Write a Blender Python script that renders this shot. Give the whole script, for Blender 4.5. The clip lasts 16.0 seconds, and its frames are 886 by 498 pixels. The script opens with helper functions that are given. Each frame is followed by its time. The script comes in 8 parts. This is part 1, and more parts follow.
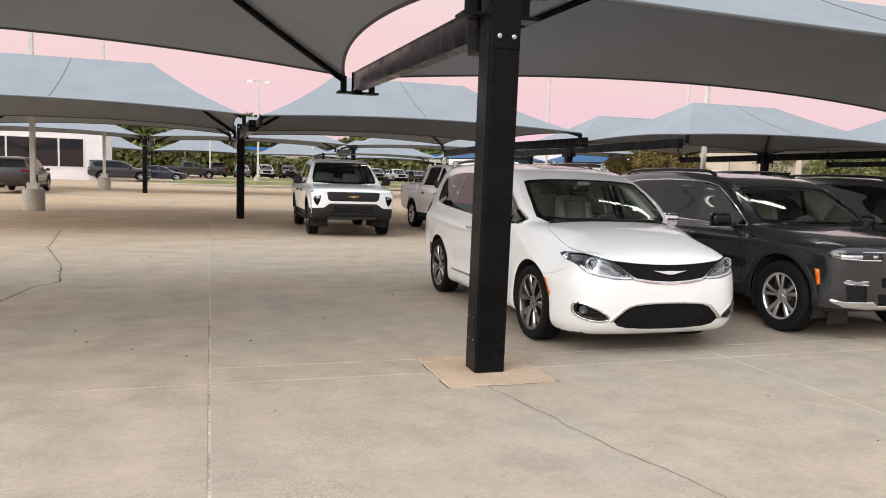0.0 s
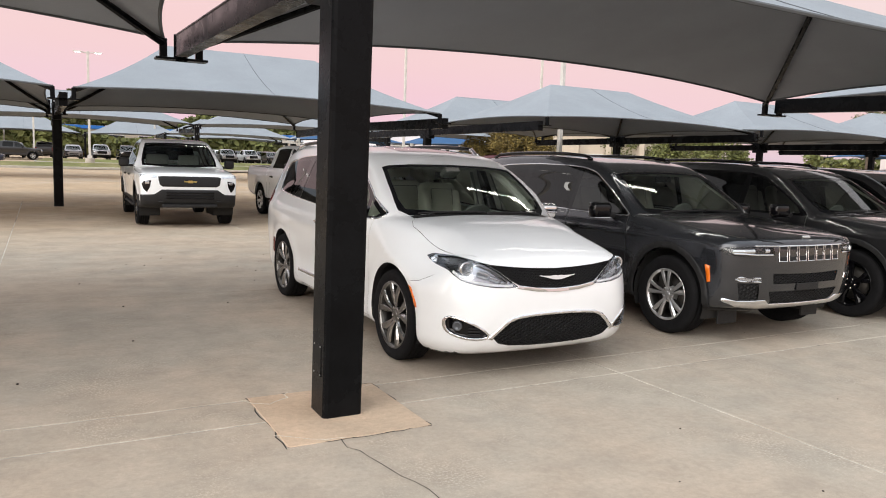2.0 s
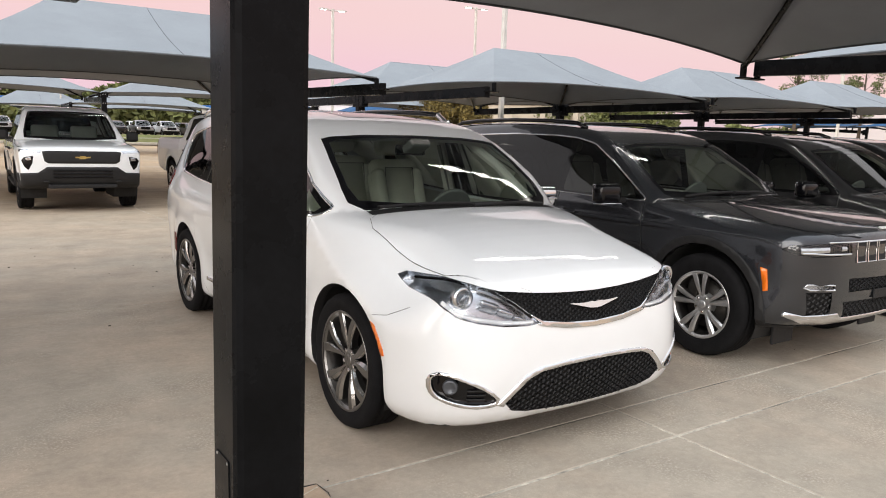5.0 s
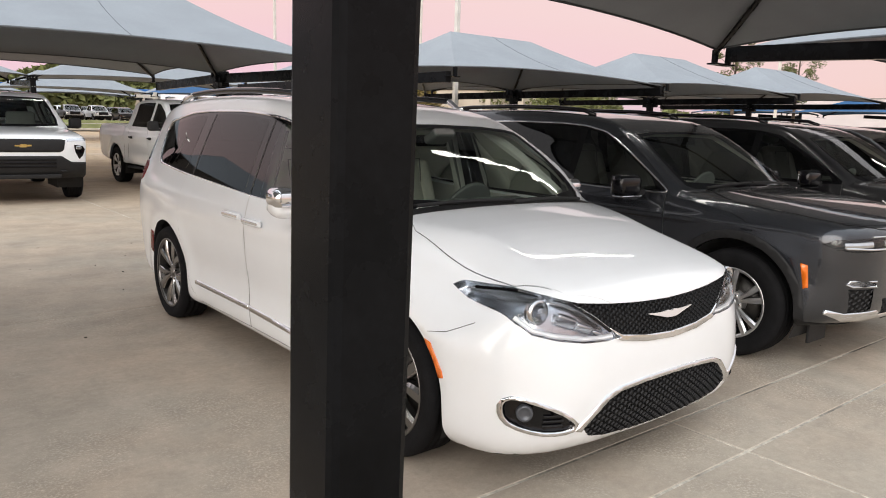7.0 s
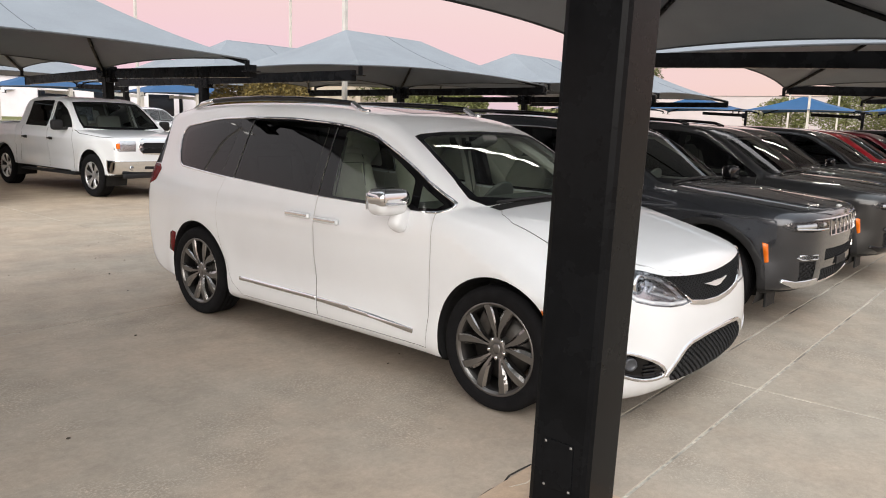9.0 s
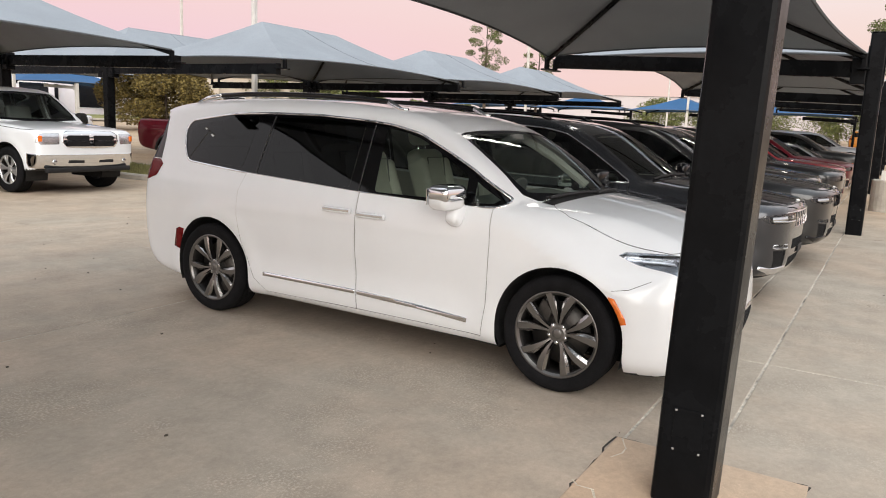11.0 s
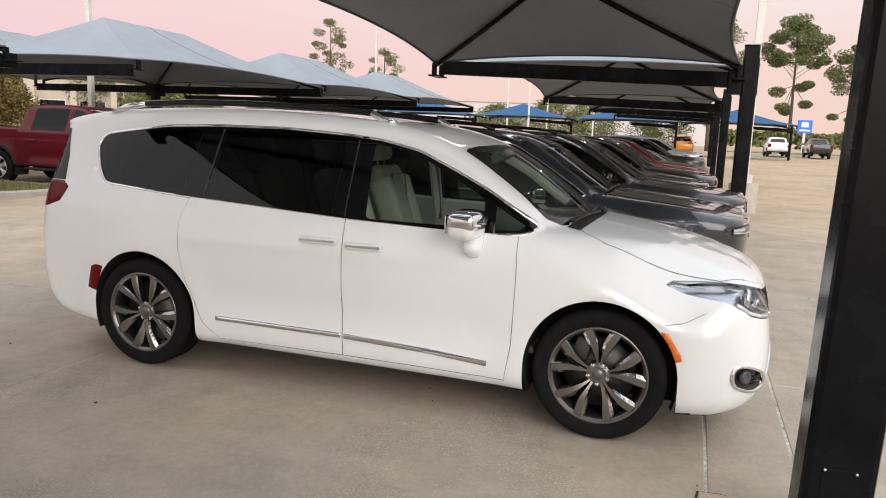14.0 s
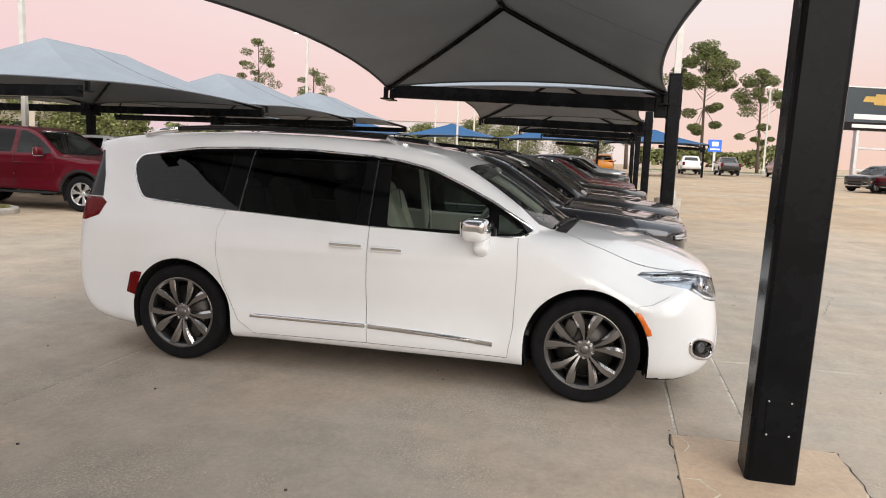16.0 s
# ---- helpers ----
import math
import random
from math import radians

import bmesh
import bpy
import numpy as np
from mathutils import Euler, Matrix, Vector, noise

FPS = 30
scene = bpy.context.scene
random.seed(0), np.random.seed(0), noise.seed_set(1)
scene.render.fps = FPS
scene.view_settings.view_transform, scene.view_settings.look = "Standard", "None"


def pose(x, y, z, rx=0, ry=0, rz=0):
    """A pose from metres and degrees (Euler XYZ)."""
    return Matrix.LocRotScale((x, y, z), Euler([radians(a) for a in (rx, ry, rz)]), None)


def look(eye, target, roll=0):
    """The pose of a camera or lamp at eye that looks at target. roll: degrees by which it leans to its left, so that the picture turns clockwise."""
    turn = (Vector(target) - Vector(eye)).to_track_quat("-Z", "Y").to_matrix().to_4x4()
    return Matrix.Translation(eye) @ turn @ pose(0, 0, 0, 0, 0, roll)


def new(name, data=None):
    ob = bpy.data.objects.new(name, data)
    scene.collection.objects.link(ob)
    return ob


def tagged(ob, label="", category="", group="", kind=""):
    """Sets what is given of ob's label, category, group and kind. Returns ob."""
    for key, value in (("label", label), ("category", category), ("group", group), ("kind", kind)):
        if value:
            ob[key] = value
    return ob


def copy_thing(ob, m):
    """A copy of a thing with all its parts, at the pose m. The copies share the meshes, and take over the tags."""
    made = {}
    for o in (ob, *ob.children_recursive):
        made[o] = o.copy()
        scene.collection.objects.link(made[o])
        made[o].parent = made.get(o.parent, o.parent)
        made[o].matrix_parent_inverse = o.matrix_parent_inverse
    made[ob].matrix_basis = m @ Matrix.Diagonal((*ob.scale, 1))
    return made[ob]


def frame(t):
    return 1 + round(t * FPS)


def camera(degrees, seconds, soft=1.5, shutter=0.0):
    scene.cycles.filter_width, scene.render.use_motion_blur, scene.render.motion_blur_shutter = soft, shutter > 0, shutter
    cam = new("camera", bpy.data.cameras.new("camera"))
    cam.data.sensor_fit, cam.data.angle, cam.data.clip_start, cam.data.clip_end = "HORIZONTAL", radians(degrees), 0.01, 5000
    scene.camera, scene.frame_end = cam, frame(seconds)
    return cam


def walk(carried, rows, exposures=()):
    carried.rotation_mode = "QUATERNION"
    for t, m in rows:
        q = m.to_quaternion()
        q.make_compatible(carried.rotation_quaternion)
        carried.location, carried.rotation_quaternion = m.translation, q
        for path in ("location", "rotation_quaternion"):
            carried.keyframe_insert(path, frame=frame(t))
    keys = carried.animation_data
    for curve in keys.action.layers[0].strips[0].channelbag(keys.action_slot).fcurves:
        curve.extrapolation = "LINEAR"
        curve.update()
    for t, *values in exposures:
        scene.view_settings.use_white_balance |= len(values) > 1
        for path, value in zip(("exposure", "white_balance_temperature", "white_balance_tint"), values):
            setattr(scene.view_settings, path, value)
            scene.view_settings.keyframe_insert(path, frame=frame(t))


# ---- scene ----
cam = camera(62.3, 16.0, soft=1.0)
PATH = [
    (0, (-3.998, -6.586, 1.548), (-3.392, -4.69, 1.361), 1.8),
    (0.5, (-3.853, -6.281, 1.566), (-3.109, -4.435, 1.371), 1.8),
    (1, (-3.696, -5.987, 1.564), (-2.861, -4.182, 1.358), 1.9),
    (1.5, (-3.589, -5.703, 1.567), (-2.688, -3.93, 1.351), 1.9),
    (2, (-3.459, -5.349, 1.588), (-2.501, -3.608, 1.364), 1.9),
    (2.5, (-3.261, -5.055, 1.577), (-2.253, -3.344, 1.345), 1.8),
    (3, (-3.167, -4.748, 1.567), (-2.124, -3.058, 1.324), 1.8),
    (3.5, (-3.056, -4.419, 1.583), (-1.984, -2.75, 1.329), 1.8),
    (4, (-2.917, -4.115, 1.585), (-1.822, -2.463, 1.315), 1.7),
    (6.5, (-2.626, -2.842, 1.579), (-1.44, -1.266, 1.251), 1.6),
    (7, (-2.903, -2.795, 1.596), (-1.66, -1.263, 1.265), 1.6),
    (7.5, (-3.231, -2.719, 1.617), (-1.929, -1.236, 1.289), 1.7),
    (8, (-3.582, -2.606, 1.626), (-2.205, -1.193, 1.297), 1.7),
    (8.5, (-3.972, -2.552, 1.633), (-2.522, -1.215, 1.301), 1.7),
    (9, (-4.29, -2.387, 1.647), (-2.78, -1.12, 1.312), 1.6),
    (11.5, (-5.151, -1.47, 1.637), (-3.433, -0.504, 1.297), 2.4),
    (12, (-5.08, -1.251, 1.645), (-3.332, -0.341, 1.302), 2.2),
    (12.5, (-5.039, -0.982, 1.663), (-3.251, -0.153, 1.323), 2.2),
    (13, (-4.925, -0.769, 1.668), (-3.102, -0.02, 1.333), 2.3),
    (13.5, (-4.875, -0.59, 1.652), (-3.024, 0.094, 1.328), 2.3),
    (14, (-4.959, -0.413, 1.662), (-3.086, 0.218, 1.353), 2.3),
    (14.5, (-5.207, -0.388, 1.655), (-3.321, 0.209, 1.364), 2.3),
    (15, (-5.433, -0.333, 1.675), (-3.532, 0.227, 1.402), 2.2),
    (15.5, (-5.666, -0.161, 1.671), (-3.75, 0.349, 1.411), 2.2),
    (16, (-5.959, -0.117, 1.653), (-4.024, 0.323, 1.402), 2.2),
]
walk(cam, [(t, look(eye, target, roll)) for t, eye, target, roll in PATH])

# ---- light: dusk, the sun just below the edge of the sky behind the camera ----
world = bpy.data.worlds.new("dusk_sky")
scene.world = world
world.use_nodes = True
wn, wl = world.node_tree.nodes, world.node_tree.links
wn.clear()
w_out = wn.new("ShaderNodeOutputWorld")
w_bg = wn.new("ShaderNodeBackground")
w_co = wn.new("ShaderNodeTexCoord")
w_sep = wn.new("ShaderNodeSeparateXYZ")
wl.new(w_co.outputs["Generated"], w_sep.inputs[0])


def sky_ramp(stops):
    r = wn.new("ShaderNodeValToRGB")
    r.color_ramp.interpolation = "EASE"
    while len(r.color_ramp.elements) < len(stops):
        r.color_ramp.elements.new(0.5)
    for e, (p, c) in zip(r.color_ramp.elements, stops):
        e.position, e.color = p, (*c, 1)
    wl.new(w_sep.outputs["Z"], r.inputs[0])
    return r


# the sky opposite to the sunset: lavender haze, a pink belt, pale blue overhead
r_far = sky_ramp([(0.0, (0.66, 0.58, 0.80)), (0.06, (0.97, 0.65, 0.74)), (0.16, (1.0, 0.70, 0.70)), (0.40, (0.94, 0.85, 0.88)), (1.0, (1.36, 1.46, 1.56))])
# towards the sunset: peach, nearly white higher up
r_sun = sky_ramp([(0.0, (1.0, 0.68, 0.54)), (0.07, (1.0, 0.73, 0.65)), (0.20, (1.0, 0.86, 0.84)), (0.40, (1.0, 0.97, 0.99)), (1.0, (1.36, 1.46, 1.56))])
w_dot = wn.new("ShaderNodeVectorMath")
w_dot.operation = "DOT_PRODUCT"
w_dot.inputs[1].default_value = (-0.25, -0.97, 0.0)
wl.new(w_co.outputs["Generated"], w_dot.inputs[0])
w_map = wn.new("ShaderNodeMapRange")
w_map.inputs["From Min"].default_value, w_map.inputs["From Max"].default_value = -0.97, -0.45
wl.new(w_dot.outputs["Value"], w_map.inputs["Value"])
w_mix = wn.new("ShaderNodeMix")
w_mix.data_type = "RGBA"
wl.new(w_map.outputs["Result"], w_mix.inputs["Factor"])
wl.new(r_far.outputs[0], w_mix.inputs["A"])
wl.new(r_sun.outputs[0], w_mix.inputs["B"])
# thin high cloud
w_ns = wn.new("ShaderNodeTexNoise")
w_ns.inputs["Scale"].default_value, w_ns.inputs["Detail"].default_value = 3.0, 5.0
w_mp = wn.new("ShaderNodeMapping")
w_mp.inputs["Scale"].default_value = (1.0, 1.0, 5.0)
wl.new(w_co.outputs["Generated"], w_mp.inputs["Vector"])
wl.new(w_mp.outputs[0], w_ns.inputs["Vector"])
w_cr = wn.new("ShaderNodeMapRange")
w_cr.inputs["From Min"].default_value, w_cr.inputs["From Max"].default_value = 0.35, 0.75
w_cr.inputs["To Min"].default_value, w_cr.inputs["To Max"].default_value = 0.0, 0.10
wl.new(w_ns.outputs[0], w_cr.inputs["Value"])
w_mx2 = wn.new("ShaderNodeMix")
w_mx2.data_type = "RGBA"
wl.new(w_cr.outputs["Result"], w_mx2.inputs["Factor"])
wl.new(w_mix.outputs["Result"], w_mx2.inputs["A"])
w_mx2.inputs["B"].default_value = (0.93, 0.90, 0.95, 1)
wl.new(w_mx2.outputs["Result"], w_bg.inputs["Color"])
w_bg.inputs["Strength"].default_value = 0.75
wl.new(w_bg.outputs[0], w_out.inputs[0])

sun = new("sun", bpy.data.lights.new("sun", "SUN"))
sun.data.energy, sun.data.angle, sun.data.color = 2.4, radians(60), (1.0, 0.955, 0.89)
sun.matrix_world = look((-12, -6.8, 6.5), (0, 0, 0))
scene.view_settings.exposure = 0.32

# ---- materials ----
def mat(name, color, rough=0.6, metal=0.0, vary=0.0, scale=4.0, fine=0.0, fscale=90.0, bump=0.0, spec=None, coat=0.0, stain=None, rvary=0.0, island=0.0):
    """A procedural surface: broad mottling (vary, at scale), fine grain (fine, at fscale), bump, and an optional stain colour in patches."""
    m = bpy.data.materials.new(name)
    m.use_nodes = True
    n, l = m.node_tree.nodes, m.node_tree.links
    b = n["Principled BSDF"]
    b.inputs["Base Color"].default_value = (*color, 1)
    b.inputs["Roughness"].default_value, b.inputs["Metallic"].default_value = rough, metal
    if spec is not None:
        b.inputs["Specular IOR Level"].default_value = spec
    if coat:
        b.inputs["Coat Weight"].default_value, b.inputs["Coat Roughness"].default_value = coat, 0.03
    if not (vary or fine or bump or stain or rvary or island):
        return m
    co = n.new("ShaderNodeTexCoord")
    n1 = n.new("ShaderNodeTexNoise")
    n1.inputs["Scale"].default_value, n1.inputs["Detail"].default_value, n1.inputs["Roughness"].default_value = scale, 6, 0.62
    n2 = n.new("ShaderNodeTexNoise")
    n2.inputs["Scale"].default_value, n2.inputs["Detail"].default_value = fscale, 4
    l.new(co.outputs["Object"], n1.inputs["Vector"])
    l.new(co.outputs["Object"], n2.inputs["Vector"])

    def amp(src, a):
        r = n.new("ShaderNodeMapRange")
        r.inputs["From Min"].default_value, r.inputs["From Max"].default_value = 0.3, 0.7
        r.inputs["To Min"].default_value, r.inputs["To Max"].default_value = 1 - a, 1 + a
        l.new(src, r.inputs["Value"])
        return r.outputs["Result"]

    mul = n.new("ShaderNodeMath")
    mul.operation = "MULTIPLY"
    l.new(amp(n1.outputs[0], vary), mul.inputs[0])
    l.new(amp(n2.outputs[0], fine), mul.inputs[1])
    val = mul.outputs[0]
    if island:
        g = n.new("ShaderNodeNewGeometry")
        m3 = n.new("ShaderNodeMath")
        m3.operation = "MULTIPLY"
        r = n.new("ShaderNodeMapRange")
        r.inputs["To Min"].default_value, r.inputs["To Max"].default_value = 1 - island, 1 + island
        l.new(g.outputs["Random Per Island"], r.inputs["Value"])
        l.new(r.outputs["Result"], m3.inputs[0])
        l.new(val, m3.inputs[1])
        val = m3.outputs[0]
    sc = n.new("ShaderNodeVectorMath")
    sc.operation = "SCALE"
    base = n.new("ShaderNodeRGB")
    base.outputs[0].default_value = (*color, 1)
    src = base.outputs[0]
    if stain:
        n3 = n.new("ShaderNodeTexNoise")
        n3.inputs["Scale"].default_value, n3.inputs["Detail"].default_value = scale * 0.45, 5
        l.new(co.outputs["Object"], n3.inputs["Vector"])
        rr = n.new("ShaderNodeMapRange")
        rr.inputs["From Min"].default_value, rr.inputs["From Max"].default_value = 0.48, 0.68
        l.new(n3.outputs[0], rr.inputs["Value"])
        mx = n.new("ShaderNodeMix")
        mx.data_type = "RGBA"
        l.new(rr.outputs["Result"], mx.inputs["Factor"])
        l.new(src, mx.inputs["A"])
        mx.inputs["B"].default_value = (*stain, 1)
        src = mx.outputs["Result"]
    l.new(src, sc.inputs[0])
    l.new(val, sc.inputs["Scale"])
    l.new(sc.outputs[0], b.inputs["Base Color"])
    if rvary:
        r = n.new("ShaderNodeMapRange")
        r.inputs["From Min"].default_value, r.inputs["From Max"].default_value = 0.3, 0.7
        r.inputs["To Min"].default_value, r.inputs["To Max"].default_value = max(0.0, rough - rvary), min(1.0, rough + rvary)
        l.new(n1.outputs[0], r.inputs["Value"])
        l.new(r.outputs["Result"], b.inputs["Roughness"])
    if bump:
        bp = n.new("ShaderNodeBump")
        bp.inputs["Strength"].default_value, bp.inputs["Distance"].default_value = bump, 0.01
        ad = n.new("ShaderNodeMath")
        l.new(n2.outputs[0], ad.inputs[0])
        l.new(n1.outputs[0], ad.inputs[1])
        l.new(ad.outputs[0], bp.inputs["Height"])
        l.new(bp.outputs[0], b.inputs["Normal"])
    return m


def glass(name, tint, rough=0.0, ior=1.57):
    """Thin pane: glossy by Fresnel over a tinted see-through."""
    m = bpy.data.materials.new(name)
    m.use_nodes = True
    n, l = m.node_tree.nodes, m.node_tree.links
    n.remove(n["Principled BSDF"])
    tr, gl, fr, mx = n.new("ShaderNodeBsdfTransparent"), n.new("ShaderNodeBsdfGlossy"), n.new("ShaderNodeFresnel"), n.new("ShaderNodeMixShader")
    tr.inputs[0].default_value = (*tint, 1)
    gl.inputs["Roughness"].default_value = rough
    fr.inputs["IOR"].default_value = ior
    l.new(fr.outputs[0], mx.inputs[0])
    l.new(tr.outputs[0], mx.inputs[1])
    l.new(gl.outputs[0], mx.inputs[2])
    l.new(mx.outputs[0], n["Material Output"].inputs[0])
    return m


def emit(name, color, strength):
    m = bpy.data.materials.new(name)
    m.use_nodes = True
    b = m.node_tree.nodes["Principled BSDF"]
    b.inputs["Base Color"].default_value = (*color, 1)
    b.inputs["Emission Color"].default_value, b.inputs["Emission Strength"].default_value = (*color, 1), strength
    return m



def concrete(name, color, seed=0.0):
    """Broom-finished, tyre-worn lot concrete: broad stains, exposed aggregate, faint tyre-dark streaks along the lane."""
    m = bpy.data.materials.new(name)
    m.use_nodes = True
    n, l = m.node_tree.nodes, m.node_tree.links
    b = n["Principled BSDF"]
    g = n.new("ShaderNodeNewGeometry")

    def noise(scale, detail=6, rough=0.6, stretch=None):
        t = n.new("ShaderNodeTexNoise")
        t.inputs["Scale"].default_value, t.inputs["Detail"].default_value, t.inputs["Roughness"].default_value = scale, detail, rough
        if stretch:
            mp = n.new("ShaderNodeMapping")
            mp.inputs["Scale"].default_value, mp.inputs["Location"].default_value = stretch, (seed, seed, 0)
            l.new(g.outputs["Position"], mp.inputs["Vector"])
            l.new(mp.outputs[0], t.inputs["Vector"])
        else:
            l.new(g.outputs["Position"], t.inputs["Vector"])
        return t.outputs[0]

    def rng(src, a, b_, lo, hi):
        r = n.new("ShaderNodeMapRange")
        for k, v in (("From Min", a), ("From Max", b_), ("To Min", lo), ("To Max", hi)):
            r.inputs[k].default_value = v
        l.new(src, r.inputs["Value"])
        return r.outputs["Result"]

    def mul(a, b_):
        x = n.new("ShaderNodeMath")
        x.operation = "MULTIPLY"
        l.new(a, x.inputs[0])
        l.new(b_, x.inputs[1])
        return x.outputs[0]

    big = rng(noise(0.35), 0.3, 0.7, 0.89, 1.10)
    mid = rng(noise(2.4, 7, 0.70), 0.3, 0.7, 0.88, 1.12)
    fine = mul(rng(noise(24, 5, 0.78), 0.3, 0.7, 0.89, 1.11), rng(noise(170, 3, 0.7), 0.3, 0.7, 0.93, 1.07))
    # exposed aggregate where the surface has worn off, in patches
    worn = rng(noise(0.75, 7, 0.72), 0.49, 0.60, 0.0, 1.0)
    pebble = rng(noise(66, 3, 0.7), 0.46, 0.74, 0.84, 1.40)
    grit = n.new("ShaderNodeMix")
    grit.data_type = "FLOAT"
    grit.inputs["A"].default_value = 1.0
    l.new(worn, grit.inputs["Factor"])
    l.new(pebble, grit.inputs["B"])
    grit = grit.outputs["Result"]
    blot = rng(noise(1.1, 8, 0.74), 0.54, 0.70, 1.0, 0.86)
    streak = rng(noise(0.9, 5, 0.65, (0.25, 1.6, 1)), 0.52, 0.75, 1.0, 0.91)
    oi = n.new("ShaderNodeObjectInfo")
    per = rng(oi.outputs["Random"], 0, 1, 0.94, 1.06)
    val = mul(mul(mul(big, mid), mul(fine, grit)), mul(mul(streak, per), blot))
    mx = n.new("ShaderNodeMix")
    mx.data_type = "RGBA"
    l.new(rng(noise(0.33, 6, 0.66), 0.40, 0.60, 0.0, 1.0), mx.inputs["Factor"])
    mx.inputs["A"].default_value = (*color, 1)
    mx.inputs["B"].default_value = (color[0] * 0.83, color[1] * 0.895, color[2] * 0.94, 1)
    # tanner from 7 to 20 m away from the van, in uneven patches
    far = n.new("ShaderNodeVectorMath")
    far.operation = "DISTANCE"
    far.inputs[1].default_value = (0.0, -1.0, 0.0)
    l.new(g.outputs["Position"], far.inputs[0])
    far_tan = n.new("ShaderNodeMix")
    far_tan.data_type = "RGBA"
    l.new(mul(rng(far.outputs["Value"], 7.0, 20.0, 0.0, 1.0), rng(noise(0.22, 4), 0.30, 0.55, 0.35, 1.0)), far_tan.inputs["Factor"])
    l.new(mx.outputs["Result"], far_tan.inputs["A"])
    far_tan.inputs["B"].default_value = (color[0] * 0.97, color[1] * 0.88, color[2] * 0.75, 1)
    mx = far_tan
    spot = n.new("ShaderNodeTexVoronoi")
    spot.inputs["Scale"].default_value = 1.3
    l.new(g.outputs["Position"], spot.inputs["Vector"])
    val = mul(val, rng(spot.outputs["Distance"], 0.012, 0.03, 0.35, 1.0))
    sc = n.new("ShaderNodeVectorMath")
    sc.operation = "SCALE"
    l.new(mx.outputs["Result"], sc.inputs[0])
    l.new(val, sc.inputs["Scale"])
    l.new(sc.outputs[0], b.inputs["Base Color"])
    l.new(rng(noise(1.5), 0.3, 0.7, 0.80, 0.98), b.inputs["Roughness"])
    b.inputs["Specular IOR Level"].default_value = 0.12
    bp = n.new("ShaderNodeBump")
    bp.inputs["Strength"].default_value, bp.inputs["Distance"].default_value = 0.35, 0.004
    l.new(noise(120, 4), bp.inputs["Height"])
    l.new(bp.outputs[0], b.inputs["Normal"])
    return m


M_SLAB = concrete("lot_concrete", (0.485, 0.402, 0.322))
M_PAD = concrete("pad_concrete", (0.585, 0.435, 0.315), 3.0)
M_KERB = mat("kerb_concrete", (0.42, 0.39, 0.34), 0.8, vary=0.18, scale=3, fine=0.12, bump=0.3)
M_CRACK = mat("crack", (0.035, 0.03, 0.026), 0.95)
M_FABRIC = mat("shade_fabric", (0.285, 0.318, 0.354), 0.85, vary=0.07, scale=0.8, fine=0.10, fscale=260, bump=0.12, spec=0.2)


def see_through(m, hole, glow):
    """Open weave: some light passes straight through, some is scattered through the threads."""
    n, l = m.node_tree.nodes, m.node_tree.links
    b = n["Principled BSDF"]
    tl, tr, m1, m2 = n.new("ShaderNodeBsdfTranslucent"), n.new("ShaderNodeBsdfTransparent"), n.new("ShaderNodeMixShader"), n.new("ShaderNodeMixShader")
    tl.inputs[0].default_value = (0.30, 0.28, 0.26, 1)
    m1.inputs[0].default_value, m2.inputs[0].default_value = glow, hole
    l.new(b.outputs[0], m1.inputs[1])
    l.new(tl.outputs[0], m1.inputs[2])
    l.new(m1.outputs[0], m2.inputs[1])
    l.new(tr.outputs[0], m2.inputs[2])
    l.new(m2.outputs[0], n["Material Output"].inputs[0])
    return m


see_through(M_FABRIC, 0.014, 0.0)
M_STEEL = mat("black_painted_steel", (0.0055, 0.006, 0.007), 0.27, vary=0.35, scale=2.2, fine=0.15, fscale=50, rvary=0.12, bump=0.03, spec=0.09)
M_HEM = mat("fabric_hem", (0.10, 0.11, 0.12), 0.85)
M_GALV = mat("galvanised_steel", (0.55, 0.56, 0.57), 0.4, 0.9, vary=0.15, scale=20)
M_WPAINT = mat("white_pole_paint", (0.62, 0.60, 0.56), 0.5, vary=0.12, scale=3, fine=0.06)
M_LAMPHEAD = emit("lamp_lens", (1.0, 0.97, 0.92), 6.0)
M_LED = emit("led_strip", (1.0, 0.97, 0.90), 12.0)

# ---- building blocks ----
def gz(x, y):
    """The lot lies flat round the van and rises very slightly away from it."""
    r = math.hypot(x, y)
    return 0.0135 * max(0.0, r - 20.0) if r < 120 else 0.0135 * 100 + 0.002 * (r - 120)


def mesh_ob(name, bm, material, parent=None, label="", smooth=False):
    me = bpy.data.meshes.new(name)
    bm.to_mesh(me)
    bm.free()
    for m in (material if isinstance(material, (list, tuple)) else [material]):
        me.materials.append(m)
    if smooth:
        for p in me.polygons:
            p.use_smooth = True
    ob = new(name, me)
    if parent is not None:
        ob.parent = parent
    if label:
        ob["label"] = label
    return ob


def part(name, bm, material, parent, label="", smooth=False):
    return mesh_ob(name, bm, material, parent, label, smooth)


def thing(name, m, label, category, group="", kind=""):
    e = new(name)
    e.empty_display_size = 0.2
    e.matrix_world = m
    return tagged(e, label, category, group, kind)


def box(bm, c, s, rot=None, bevel=0.0):
    """A box of size s at c in bm, with optional bevelled edges."""
    m = Matrix.Translation(c) @ (rot or Matrix()) @ Matrix.Diagonal((*s, 1))
    g = bmesh.ops.create_cube(bm, size=1.0, matrix=m)
    if bevel:
        es = list({e for v in g["verts"] for e in v.link_edges})
        bmesh.ops.bevel(bm, geom=es, offset=bevel, segments=2, profile=0.5, affect="EDGES")
    return bm


def bx(c, s, bevel=0.0, rot=None):
    return box(bmesh.new(), c, s, rot, bevel)


